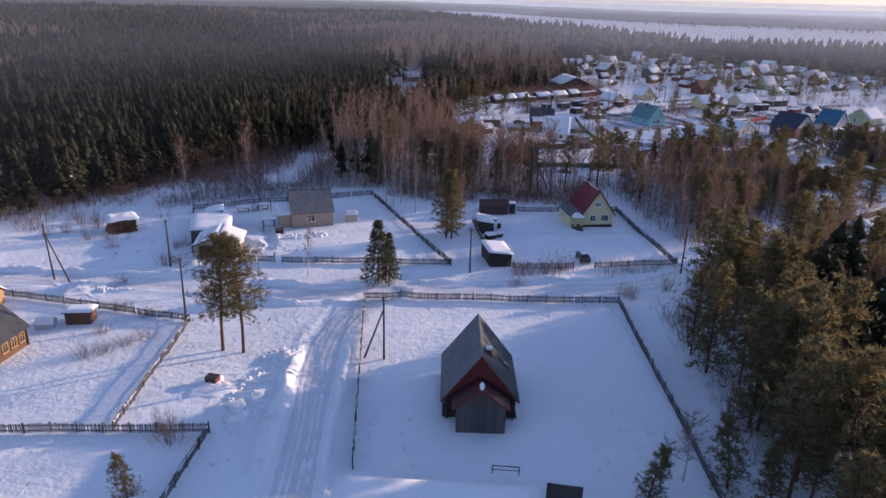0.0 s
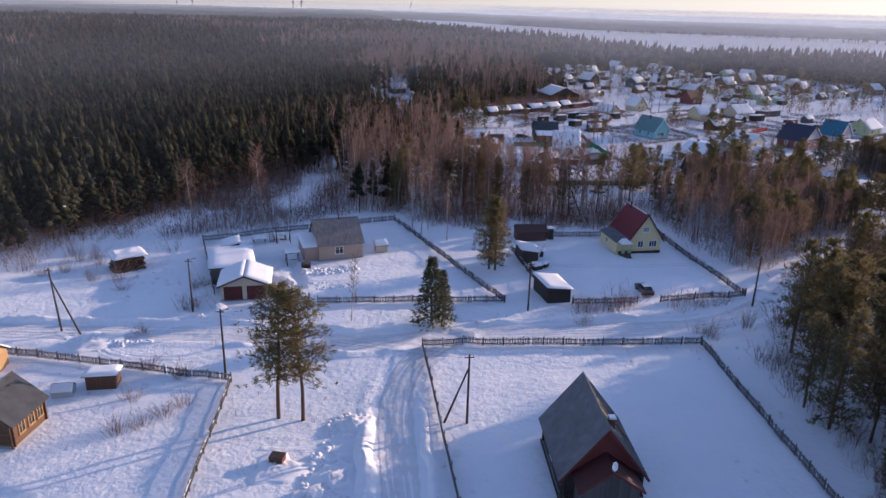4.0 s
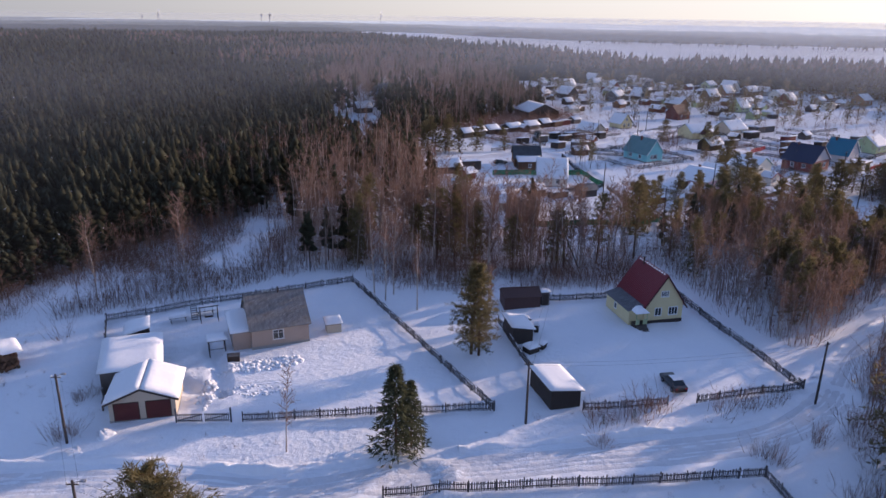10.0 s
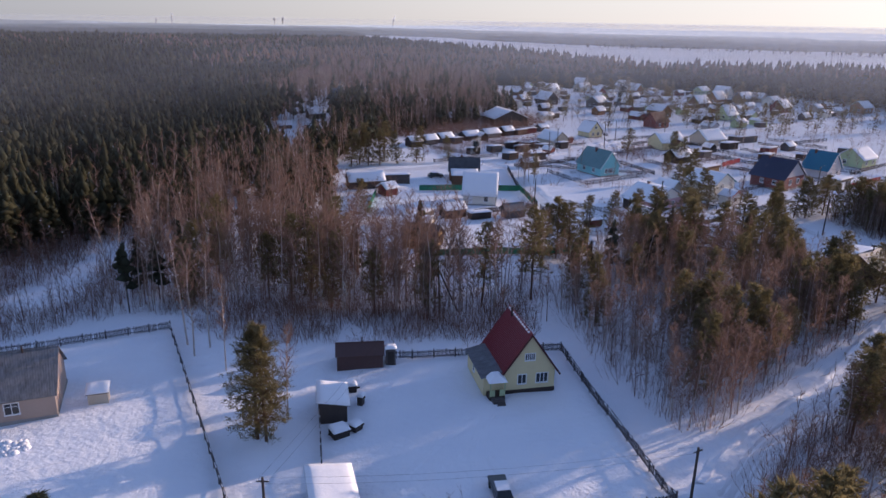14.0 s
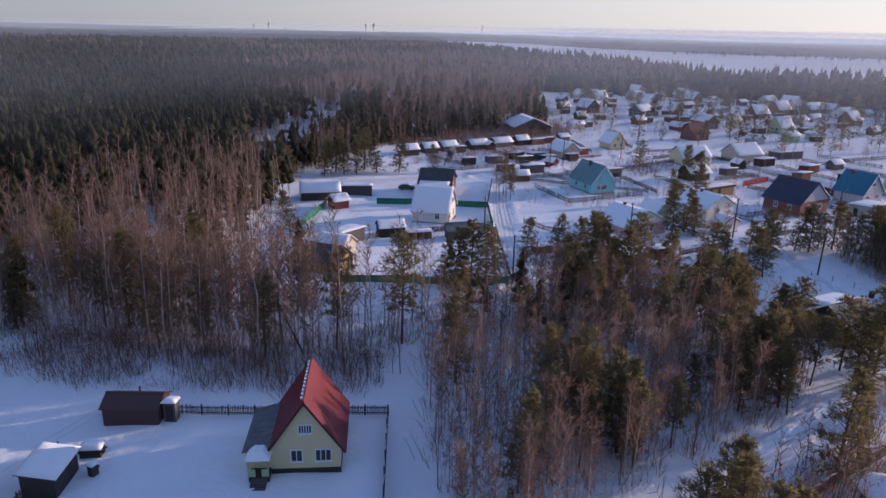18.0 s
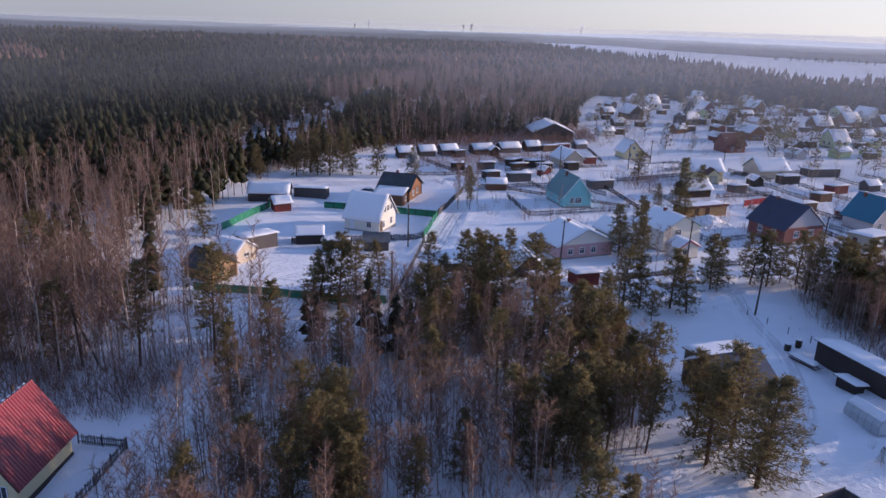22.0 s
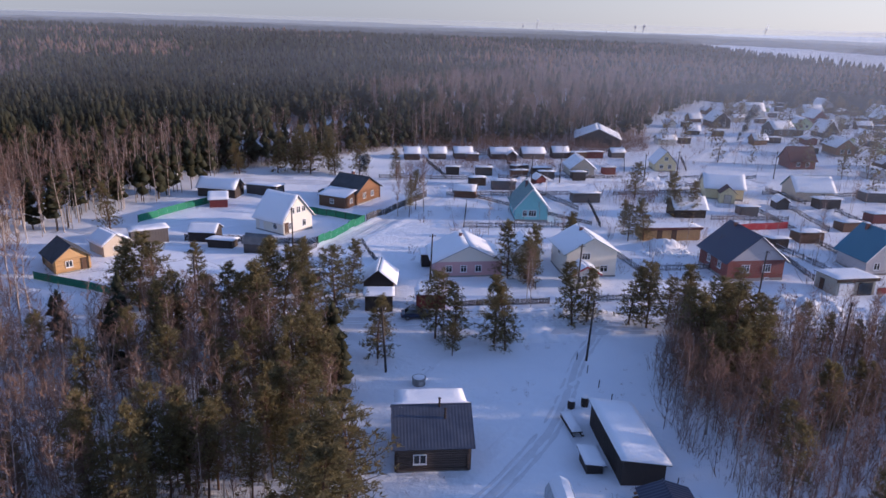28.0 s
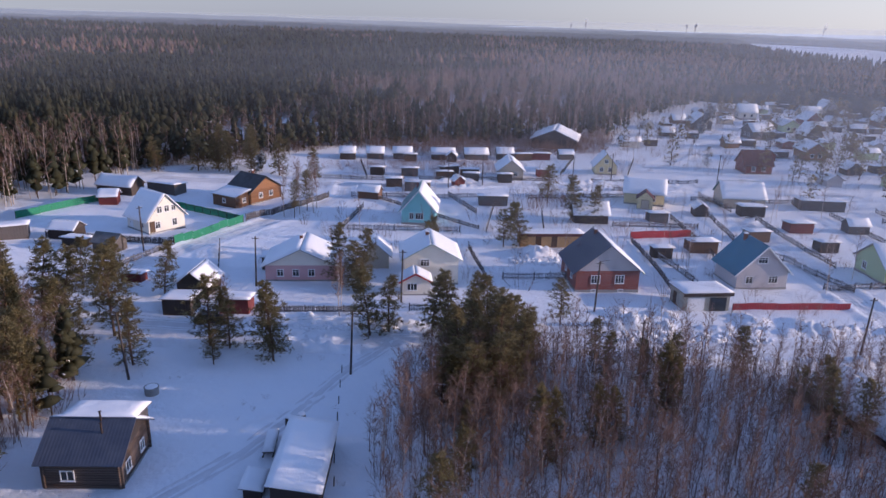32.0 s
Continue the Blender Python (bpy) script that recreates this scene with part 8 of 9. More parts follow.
b10 = scatter(big, 2.2, 48, keep=lambda X, Y: (near_line(X, Y, FOREST_EDGE) < 10) & (Y > 80) & (Y < 380) & (X < 80))
b11 = scatter([(86, 262), (99, 271), (96, 283), (80, 272)], 3.0, 49)
br = np.concatenate([br, b8, b9])
big_br = np.concatenate([b10, b9[::2], b11])
plant_many("tall_brush", SHRUBS, big_br, r.uniform(1.6, 3.0, len(big_br)), 39, [BRUSH, TWIGS], "reddish leafless thicket along the forest edge", "thicket")
plant_many("brush", SHRUBS, br, r.uniform(0.7, 1.9, len(br)), 38, [BRUSH, BRUSH], "thin leafless brush and young stems standing in snow", "brush")
sap = [(None, birch_np(71, 6, 0.55, 9, 5, 4, 1.3, 0.2)[1]), birch_np(72, 7, 0.6, 10, 5, 3, 1.3, 0.25), birch_np(73, 5, 0.5, 9, 4, 3, 1.3, 0.2)]
s1 = scatter(W_BELT, 2.3, 41, keep=lambda X, Y: (Y < 170))
s2 = scatter(W_MIXED, 2.4, 42)
s3 = scatter(W_EAST, 1.9, 43)
s4 = scatter([(52, 84), (80, 108), (100, 126), (92, 132), (60, 101)], 1.7, 45)
W_SLOPE = [(-66, 120), (-50, 112), (-44, 114), (-30, 122), (-19, 132), (-22, 152), (-27, 172), (-37, 166), (-52, 146)]
s5 = scatter(W_SLOPE, 1.9, 51, keep=lambda X, Y: vnoise(X, Y, 12) > -0.35)
b12 = scatter(W_SLOPE, 1.25, 52, keep=lambda X, Y: vnoise(X, Y, 12) > -0.45)
plant_many("slope_brush", SHRUBS, b12, r.uniform(0.8, 2.0, len(b12)), 53, [BRUSH, BRUSH], "brown brush on the snowy slope below the forest", "brush")
s6 = scatter([(-4, 132), (4, 128), (20, 129), (40, 131), (46, 136), (20, 138)], 2.0, 59)
sp = np.concatenate([s1, s2, s3, s4, s5, s6])
plant_many("birch_saplings", sap, sp, r.uniform(0.6, 1.3, len(sp)), 44, [BRUSH, TWIGS], "crowded thin young birches without leaves", "saplings")

# hills across the river and the horizon all round, kilometres away, haze as emission
ang = np.linspace(0, 2 * np.pi, 721)
ridge = 24 + 5 * np.sin(ang * 5 + 1) + 3 * np.sin(ang * 13) + 1.2 * np.sin(ang * 41)
rows_ = []
for rad, frac in ((4050, 0.0), (4250, 0.55), (4450, 1.0), (4600, 0.85)):
    X, Y = 60 + rad * np.cos(ang), 100 + rad * np.sin(ang)
    base_z = ground_z(X, Y)
    rows_.append(np.stack([X, Y, np.minimum(base_z, -30) * (1 - frac) + frac * (-36 + ridge)], -1))
V = np.stack(rows_, 0)
i = np.arange(V.shape[0] * V.shape[1]).reshape(V.shape[:2])
q = np.stack([i[:-1, :-1], i[:-1, 1:], i[1:, 1:], i[1:, :-1]], -1).reshape(-1, 4)
tagged(new("backdrop_hills", np_mesh("backdrop_hills", V.reshape(-1, 3), q, HAZED_HILLS, smooth=True)), "wooded hills on the horizon, pale blue haze painted in as glow", "hills", kind="structure")

# settlement on the far bank, kilometres off
g = Geo()
rr = np.random.default_rng(8)
for k in range(150):
    t = rr.random()
    x, y = 150 + 1500 * t + rr.normal(0, 25), (2090 - 330 * min(1, t / 0.28)) + 30 + abs(rr.normal(0, 45))
    z = gz(x, y)
    w, d, h = rr.uniform(7, 13), rr.uniform(7, 10), rr.uniform(4, 6)
    g.box(x - w / 2, x + w / 2, y - d / 2, y + d / 2, z - 1, z + h, 0)
    g.add([(x - w / 2, y - d / 2, z + h), (x + w / 2, y - d / 2, z + h), (x + w / 2, y + d / 2, z + h), (x - w / 2, y + d / 2, z + h), (x - w / 2, y, z + h + 4), (x + w / 2, y, z + h + 4)], [(0, 1, 5, 4), (2, 3, 4, 5), (1, 2, 5), (3, 0, 4)], 1)
far_town = new("distant_settlement", g.mesh("distant_settlement", [SIDE_GREY, SNOW_ROOF]))
tagged(far_town, "tiny snow-roofed houses strung along the far bank", "settlement", kind="stuff")
strip = scatter([(250, 1500), (700, 1300), (1500, 1250), (1500, 1330), (800, 1420), (300, 1640)], 30, 91)
plant_many("river_island_trees", FAR_PINES, strip, np.full(len(strip), 0.7), 92, [BARK_FOREST, NEEDLES_FAR, SNOW_ROOF], "thin line of trees on the frozen river flats", "trees")
thick = scatter(RIVER, 38, 93, keep=lambda X, Y: (vnoise(X / 6, Y, 34) > 0.42) & (Y > 900))
plant_many("river_thickets", FAR_BIRCHES, thick, r.uniform(0.35, 0.7, len(thick)), 94, [BARK_FOREST, BIRCH_TOPS], "low strips of thicket on the frozen river flats", "thicket")

# thin see-through layers over the far woods and the village stand in for haze
def haze_sheet_mat():
    m = bpy.data.materials.new("haze_layer")
    m.use_nodes = True
    nt = m.node_tree
    nt.nodes.remove(nt.nodes["Principled BSDF"])
    df, gl, clear_ = nt.nodes.new("ShaderNodeBsdfDiffuse"), nt.nodes.new("ShaderNodeBsdfGlossy"), nt.nodes.new("ShaderNodeBsdfTransparent")
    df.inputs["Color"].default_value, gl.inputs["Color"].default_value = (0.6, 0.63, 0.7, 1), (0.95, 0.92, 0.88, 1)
    gl.inputs["Roughness"].default_value = 0.75       # rough gloss imitates haze glare towards the low sun
    body, air = nt.nodes.new("ShaderNodeMixShader"), nt.nodes.new("ShaderNodeMixShader")
    body.inputs[0].default_value = 0.55
    nt.links.new(df.outputs[0], body.inputs[1])
    nt.links.new(gl.outputs[0], body.inputs[2])
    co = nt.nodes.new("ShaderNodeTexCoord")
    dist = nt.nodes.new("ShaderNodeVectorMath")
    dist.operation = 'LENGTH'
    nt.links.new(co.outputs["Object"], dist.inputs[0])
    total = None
    # opacity rises with distance from the middle to imitate aerial haze
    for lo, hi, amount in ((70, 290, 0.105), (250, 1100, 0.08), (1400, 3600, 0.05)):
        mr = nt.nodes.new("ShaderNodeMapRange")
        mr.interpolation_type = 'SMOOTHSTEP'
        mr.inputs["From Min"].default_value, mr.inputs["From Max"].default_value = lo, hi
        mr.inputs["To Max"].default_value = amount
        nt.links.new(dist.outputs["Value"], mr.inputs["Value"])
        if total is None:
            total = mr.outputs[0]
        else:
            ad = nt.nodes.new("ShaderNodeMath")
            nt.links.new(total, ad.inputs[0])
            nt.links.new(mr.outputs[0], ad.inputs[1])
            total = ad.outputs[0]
    n = nt.nodes.new("ShaderNodeTexNoise")
    n.inputs["Scale"].default_value = 0.006
    n.inputs["Detail"].default_value = 3
    nt.links.new(co.outputs["Object"], n.inputs["Vector"])
    v = nt.nodes.new("ShaderNodeMapRange")
    v.inputs["From Min"].default_value, v.inputs["From Max"].default_value = 0.3, 0.7
    v.inputs["To Min"].default_value, v.inputs["To Max"].default_value = 0.6, 1.4
    nt.links.new(n.outputs["Fac"], v.inputs["Value"])
    mu = nt.nodes.new("ShaderNodeMath")
    mu.operation = 'MULTIPLY'
    # haze is painted thicker over the village, the forest side stays clearer
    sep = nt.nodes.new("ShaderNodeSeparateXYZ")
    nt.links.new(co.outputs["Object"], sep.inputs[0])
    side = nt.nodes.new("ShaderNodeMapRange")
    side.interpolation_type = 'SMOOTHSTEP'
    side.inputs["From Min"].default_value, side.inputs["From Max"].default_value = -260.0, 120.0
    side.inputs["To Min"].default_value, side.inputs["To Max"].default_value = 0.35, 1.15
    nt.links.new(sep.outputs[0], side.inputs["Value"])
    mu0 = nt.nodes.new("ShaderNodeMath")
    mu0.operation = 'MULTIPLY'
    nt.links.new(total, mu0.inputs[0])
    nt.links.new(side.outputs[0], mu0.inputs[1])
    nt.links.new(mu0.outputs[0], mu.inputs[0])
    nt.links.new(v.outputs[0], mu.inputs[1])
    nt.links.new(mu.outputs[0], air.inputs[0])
    nt.links.new(clear_.outputs[0], air.inputs[1])
    nt.links.new(body.outputs[0], air.inputs[2])
    nt.links.new(air.outputs[0], nt.nodes["Material Output"].inputs["Surface"])
    return m


HAZE_SHEET = haze_sheet_mat()
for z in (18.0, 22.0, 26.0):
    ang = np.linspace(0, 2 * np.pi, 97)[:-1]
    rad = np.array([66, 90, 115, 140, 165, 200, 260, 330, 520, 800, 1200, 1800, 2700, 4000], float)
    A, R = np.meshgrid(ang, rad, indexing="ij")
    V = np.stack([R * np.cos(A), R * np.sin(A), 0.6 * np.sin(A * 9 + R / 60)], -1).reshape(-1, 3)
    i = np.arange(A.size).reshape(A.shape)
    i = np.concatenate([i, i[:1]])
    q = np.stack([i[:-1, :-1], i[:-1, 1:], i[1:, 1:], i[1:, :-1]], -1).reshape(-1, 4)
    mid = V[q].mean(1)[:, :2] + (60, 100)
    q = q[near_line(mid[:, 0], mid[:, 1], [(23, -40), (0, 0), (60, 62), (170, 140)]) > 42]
    mist = new("mist", np_mesh("mist", V, q, HAZE_SHEET, smooth=True))
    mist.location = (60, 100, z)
    tagged(mist, "thin sheets painting haze over the far woods and village", "mist", kind="stuff")

# ---- single trees in yards and along the street ----
plant_pine(-11.8, 55.8, 15.0 / 14, 40, 5, "tall pine with a dense crown beside a second pine", 1.2)
plant_pine(-9.1, 55.7, 15.0 / 14, 160, 5, "tall pine with a dense crown beside a second pine", 1.15)
plant_pine(11.3, 103.9, 12.8 / 14, 20, 6, "bushy twin-stemmed pine between two fenced yards", 1.25)
plant_pine(12.3, 103.6, 12.0 / 14, 200, 6, "bushy twin-stemmed pine between two fenced yards", 1.2)
plant_spruce(3.0, 81.4, 1.02, 0, 0, "dense dark spruce at the roadside", 1.2)
plant_spruce(4.5, 82.4, 0.78, 50, 1, "dense dark spruce at the roadside", 1.15)
plant_birch(-8.2, 80.9, 10.1 / 14, 0, 3)
for x, y, h in ((-1.6, 121.4, 15), (-3.6, 124.5, 16), (-34.2, 125.9, 15), (3.5, 118.0, 12), (13.5, 108.0, 11), (-0.5, 124.0, 14), (-46, 120, 13)):
    plant_birch(x, y, h / 14, x * 30, int(abs(x)))
for x, y, h in ((40.6, 37.0, 7.0), (38.0, 35.0, 5.5)):
    plant_birch(x, y, h / 14, x * 20, 0, squash=1.6)
for x, y, h in ((44.5, 36.5, 7.5), (36.8, 33.5, 6.0), (47.5, 34.0, 6.5), (-8.5, 27.0, 5.0)):
    plant_pine(x, y, h / 14, x * 20, 2, "young bushy pine standing in deep snow", 1.3)
for x, y, h in ((46.0, 163.8, 10), (48.5, 164.6, 11), (51.0, 165.5, 10), (44.2, 165.0, 8), (62.3, 168.2, 9), (66.0, 170.2, 12), (68.3, 171.6, 11), (75.1, 174.2, 11.5), (72.9, 162.7, 12), (78.8, 167.1, 11), (84.1, 170.9, 8.5), (87.2, 179.3, 9.5), (89.5, 180.5, 8), (93.9, 182.9, 9.5), (96.2, 181.4, 8.5), (91.3, 176.6, 4.5), (100.3, 194.2, 9.5), (101.6, 196.5, 8),
                (106.7, 199.1, 8.5), (109.2, 199.1, 9.5), (113.8, 200.8, 9.5), (111.5, 201.0, 7), (119.0, 211.7, 6.5), (85.4, 205.0, 9.5), (88.0, 206.4, 9), (89.4, 204.2, 8), (88.0, 223.8, 7.5), (89.8, 222.1, 7.0), (92.2, 245.0, 6), (98.0, 238.5, 8.5), (95.6, 236.6, 7), (98.8, 260.2, 10), (101.9, 262.1, 8), (87.1, 270.4, 9), (64.7, 178.9, 9), (68.3, 186.2, 8),
                (101.3, 139.6, 6.0), (99.4, 145.4, 11), (97.0, 142.0, 10), (57.0, 180.5, 8), (62.0, 183.0, 8.5), (52.0, 172.0, 8), (12.0, 186.5, 9), (-6.4, 237.1, 9), (0.3, 244.2, 11), (2.3, 248.4, 12), (5.5, 246.5, 10), (9.1, 247.0, 11), (9.9, 253.3, 12), (14.5, 250.5, 10), (20.5, 253.0, 11), (30.5, 255.2, 8),
                (120.8, 185.8, 8.5), (119.9, 194.7, 9.5), (121.9, 188.6, 8), (120.2, 198.5, 9), (117.8, 192.0, 8), (122.8, 196.0, 9), (134.5, 187.2, 6.5), (136.0, 188.5, 6), (142.6, 211.9, 6.5), (150.6, 208.1, 6.5), (148.8, 206.5, 5.5), (106.7, 208.8, 6)):
    plant_pine(x, y, h / 14, x * 17 % 360, (2, 4, 2, 0)[int(x) % 4], "bushy pine tree standing in the snow among village plots", 1.3)
plant_pine(101.2, 139.5, 10.8 / 14, 75, 6, "broad bushy pine standing alone by the board fence", 1.75)
for x, y, h in ((119.0, 187.5, 10.5), (121.2, 191.5, 11.0), (118.6, 195.6, 10.0), (123.5, 190.5, 10.0), (124.5, 186.5, 9.5), (122.5, 183.5, 9.0), (119.8, 182.5, 8.5), (116.8, 188.5, 9.0), (132.0, 181.0, 8.0), (138.5, 196.0, 8.5)):
    plant_pine(x, y, h / 14, x * 53 % 360, (0, 2, 4)[int(y) % 3], "bushy pine in the thicket beside the street", 1.2)
for x, y, h in ((96.1, 146.8, 9.5), (97.2, 145.2, 9.0)):
    plant_pine(x, y, h / 14, x * 40 % 360, 0, "pine with a bare lower trunk at the edge of the yard", 1.2)
for x, y, h in ((51.3, 229.7, 12), (49.8, 226.9, 11), (53.0, 232.0, 12.5), (51.0, 235.0, 11), (48.7, 231.5, 10), (93.3, 196.0, 9), (91.8, 198.0, 8.5), (86.5, 182.5, 8)):
    plant_birch(x, y, h / 14, x * 17 % 360, int(x) % 4)
for x, y, h in ((50.4, 232.8, 9), (52.3, 227.3, 8)):
    plant_pine(x, y, h / 14, x * 30 % 360, 3, "pine among birches at the lane corner", 0.9)
for x, y, h in ((113.2, 148.0, 2.0), (115.6, 148.9, 2.6), (88.5, 178.6, 3.0), (29.0, 88.0, 1.6), (25.5, 87.3, 1.3)):
    plant_spruce(x, y, h / 10, x * 30 % 360, 2, "young spruce poking out of the snow")
vt = scatter([(66, 345), (120, 300), (235, 335), (235, 430), (190, 475), (66, 530)], 10.5, 71)
vt = vt[r.random(len(vt)) < 0.6]
plant_many("village_pines", VILLAGE_PINES, vt, r.uniform(0.42, 0.72, len(vt)), 76, [BARK_PINE, NEEDLES], "green pines scattered among the far village houses", "trees")
# fruit bushes and bare garden trees round the houses
gb = scatter([(56, 210), (74, 200), (100, 215), (150, 238), (232, 330), (232, 430), (190, 475), (66, 530), (66, 362), (40, 310), (16, 288), (30, 262)], 5.2, 72, keep=lambda X, Y: vnoise(X, Y, 16) > -0.25)
plant_many("garden_shrubs", SHRUBS, gb, r.uniform(0.8, 2.0, len(gb)), 73, [BRUSH, BRUSH], "bare fruit bushes in the snowy gardens", "bushes")
gt = scatter([(60, 215), (100, 220), (150, 243), (228, 335), (228, 425), (190, 468), (70, 525), (66, 366), (50, 318), (60, 290)], 11, 74, keep=lambda X, Y: vnoise(X + 70, Y, 25) > -0.1)
plant_many("garden_birches", LITE_BIRCHES, gt, r.uniform(0.3, 0.62, len(gt)), 75, [BARK_BIRCH, TWIGS], "small bare birches and fruit trees between the houses", "trees")
for x, y, h in ((-24.0, 55.0, 1.0), (-27.5, 51.5, 1.2), (-25.5, 63.5, 1.2), (-32.3, 82.5, 1.6), (-31.5, 83.4, 1.3), (-34.0, 90.2, 0.9), (-33.0, 91.4, 0.7), (-55.5, 101.5, 1.6), (-57.8, 100.4, 1.3), (-60.5, 103.0, 1.7), (-53.5, 98.5, 1.2), (-51.0, 91.5, 1.5), (-47.0, 91.8, 1.4), (-57.0, 94.5, 1.5), (-59.5, 92.5, 1.2), (-35.5, 74.6, 0.9), (-30.0, 64.9, 0.9), (-44.5, 88.0, 0.7), (-9.0, 36.0, 2.2), (-10.2, 37.4, 1.8), (41.5, 80.5, 1.7), (40.6, 81.6, 1.3), (47.5, 84.0, 1.8), (24.5, 83.2, 0.8), (-25.5, 52.8, 1.1), (-29.0, 57.8, 0.9), (-22.6, 57.2, 0.8)):
    b = thing("garden_bush", at(x, y) @ Matrix.Diagonal((1.2, 1.2, h, 1)), "round leafless bush with frosted reddish twigs", "bush", "garden bushes")
    part("crown", np_mesh("crown", *shrub_np(int(abs(x)), 1.9, 60), BRUSH), None, b)


# dry weeds poking out of the snow along fences, lots and road edges
weeds = np.concatenate([
    scatter([(-62, 24), (46, 24), (50, 96), (14, 88), (-30, 82), (-62, 92)], 2.6, 81, keep=lambda X, Y: vnoise(X, Y, 8) > 0.12),
    scatter([(-62, 92), (-30, 84), (-40, 112), (-62, 118)], 2.0, 82, keep=lambda X, Y: vnoise(X, Y, 6) > -0.1),
    scatter([(86, 142), (108, 142), (128, 160), (112, 196), (86, 184), (84, 160)], 2.4, 83, keep=lambda X, Y: vnoise(X, Y, 7) > 0.1),
    scatter([(58, 170), (150, 228), (150, 236), (58, 178)], 2.2, 84, keep=lambda X, Y: vnoise(X, Y, 6) > 0.05)])
plant_many("dry_weeds", SHRUBS, weeds, np.random.default_rng(85).uniform(0.16, 0.42, len(weeds)), 86, [BRUSH, BRUSH], "thin dry weeds poking out of the snow", "weeds")


# ---- utility poles ----
def utility_pole(x, y, h, turn=0.0, brace=None, lean=0.0, lamp=False):
    ob = thing("utility_pole", at(x, y, turn), "dark wooden utility pole standing in the snow", "utility pole", "power line poles")
    top = (lean, 0, h)
    part("pole", Geo().tube((0, 0, -0.5), top, 0.15, 0.1, 10), POLE_WOOD, ob)
    part("crossarm", Geo().beam((lean - 0.5, 0, h - 0.35), (lean + 0.5, 0, h - 0.35), 0.08, 0.1), POLE_WOOD, ob)
    for s in (-0.42, 0.0, 0.42):
        part("insulator", Geo().tube((lean + s, 0, h - 0.3), (lean + s, 0, h - 0.1), 0.05, 0.035, 8), TRIM_WHITE, ob)
    if brace:
        part("brace", Geo().tube((brace[0], brace[1], -0.4), (lean * 0.8, 0, h * 0.82), 0.13, 0.09, 8), POLE_WOOD, ob)
    if lamp:
        part("lamp_arm", Geo().tube((lean, 0, h - 0.2), (lean + 0.9, -0.3, h + 0.2), 0.03, n=6), IRON, ob)
        part("lamp_head", Geo().box(lean + 0.8, lean + 1.25, -0.4, -0.2, h + 0.13, h + 0.27), ROOF_GREY, ob)
    return ob


POLES = [(8.5, 56.6, 8.3, 10, (-2.6, 0.3), 0.0, False), (-20.3, 63.8, 8.7, 0, None, 0.0, True), (-31.2, 81.8, 8.0, 0, None, 0.0, True), (16.9, 87.1, 7.6, 0, None, 0.0, False), (51.4, 92.6, 8.0, 30, None, 0.1, False), (28.6, 138.2, 8.0, 20, (2.6, -1.0), -0.4, False),
         (55.0, 169.0, 8.0, 60, None, 0.0, False), (87.0, 168.5, 8.2, 40, None, -0.5, False), (105.8, 184.3, 8.0, 40, None, 0.35, False), (120.9, 218.7, 7.8, 40, None, 0.2, True), (132.7, 204.3, 7.0, 40, None, 0.0, False), (153.5, 224.4, 8.5, 40, None, 0.25, False),
         (-46.0, 74.0, 9.0, 0, (3.0, -0.6), -0.5, False), (48.5, 196.0, 8, 80, None, 0, False), (76.0, 196.5, 8, 40, None, 0.3, False), (97.0, 205.0, 8, 40, None, 0.2, False), (62.0, 268.0, 8, 40, None, 0, False), (90.0, 300.0, 8, 40, None, 0, False), (112.0, 316.0, 8, 40, None, 0, False), (66.0, 277.0, 8, 40, None, 0, False), (84.0, 290.0, 8, 40, None, 0, False)]
for p in POLES:
    utility_pole(*p)
W_ = [(8.5, 56.6, 8.0), (-20.3, 63.8, 8.3), (-31.2, 81.8, 7.6)]


def wire(a, b, sag=0.7, off=0.0):
    a, b = (Vector((*lay_points([p[:2]])[0], p[2] - float(fall_north(p[0], p[1])))) for p in (a, b))
    side = (b - a).cross(Vector((0, 0, 1))).normalized() * off
    n = 14
    pts = [a.lerp(b, k / n) + side - Vector((0, 0, sag * 4 * (k / n) * (1 - k / n))) for k in range(n + 1)]
    ob = part("power_line", np_mesh("power_line", *tube_np(pts, [0.007] * (n + 1), 4), RUBBER), None)
    return tagged(ob, "thin dark overhead wire sagging between poles", "wire", "overhead wires")


for a, b in (((-20.3, 63.8, 8.3), (8.5, 56.6, 7.9)), ((16.9, 87.1, 7.3), (51.4, 92.6, 7.7)), ((87, 168.5, 7.8), (105.8, 184.3, 7.6)), ((105.8, 184.3, 7.6), (120.9, 218.7, 7.4)), ((55, 169, 7.7), (28.6, 138.2, 7.6)), ((55, 169, 7.7), (87, 168.5, 7.8)), ((28.6, 138.2, 7.6), (16.9, 87.1, 7.3)), ((-20.3, 63.8, 8.3), (-31.2, 81.8, 7.6)), ((120.9, 218.7, 7.4), (153.5, 224.4, 8.1))):
    for off in (-0.42, 0.42):
        wire(a, b, 0.8, off)

# stack of sawn logs at the forest edge
pile = thing("log_pile", at(-48.5, 98.0, 40) @ Matrix.Diagonal((1.25, 1.25, 1.3, 1)), "big stack of sawn logs capped with thick snow", "log pile")
rr = np.random.default_rng(3)
for k in range(60):
    row_, col = divmod(k, 11)
    if col + row_ * 0.5 > 10.4:
        continue
    g = Geo().tube((0, -1.6 + rr.normal(0, 0.15), 0), (0, 1.6 + rr.normal(0, 0.15), 0), 0.17, 0.15, 8)
    part("log", g, LOG_BROWN, pile).location = (-1.9 + 0.37 * col + 0.18 * row_, 0, 0.17 + 0.31 * row_)
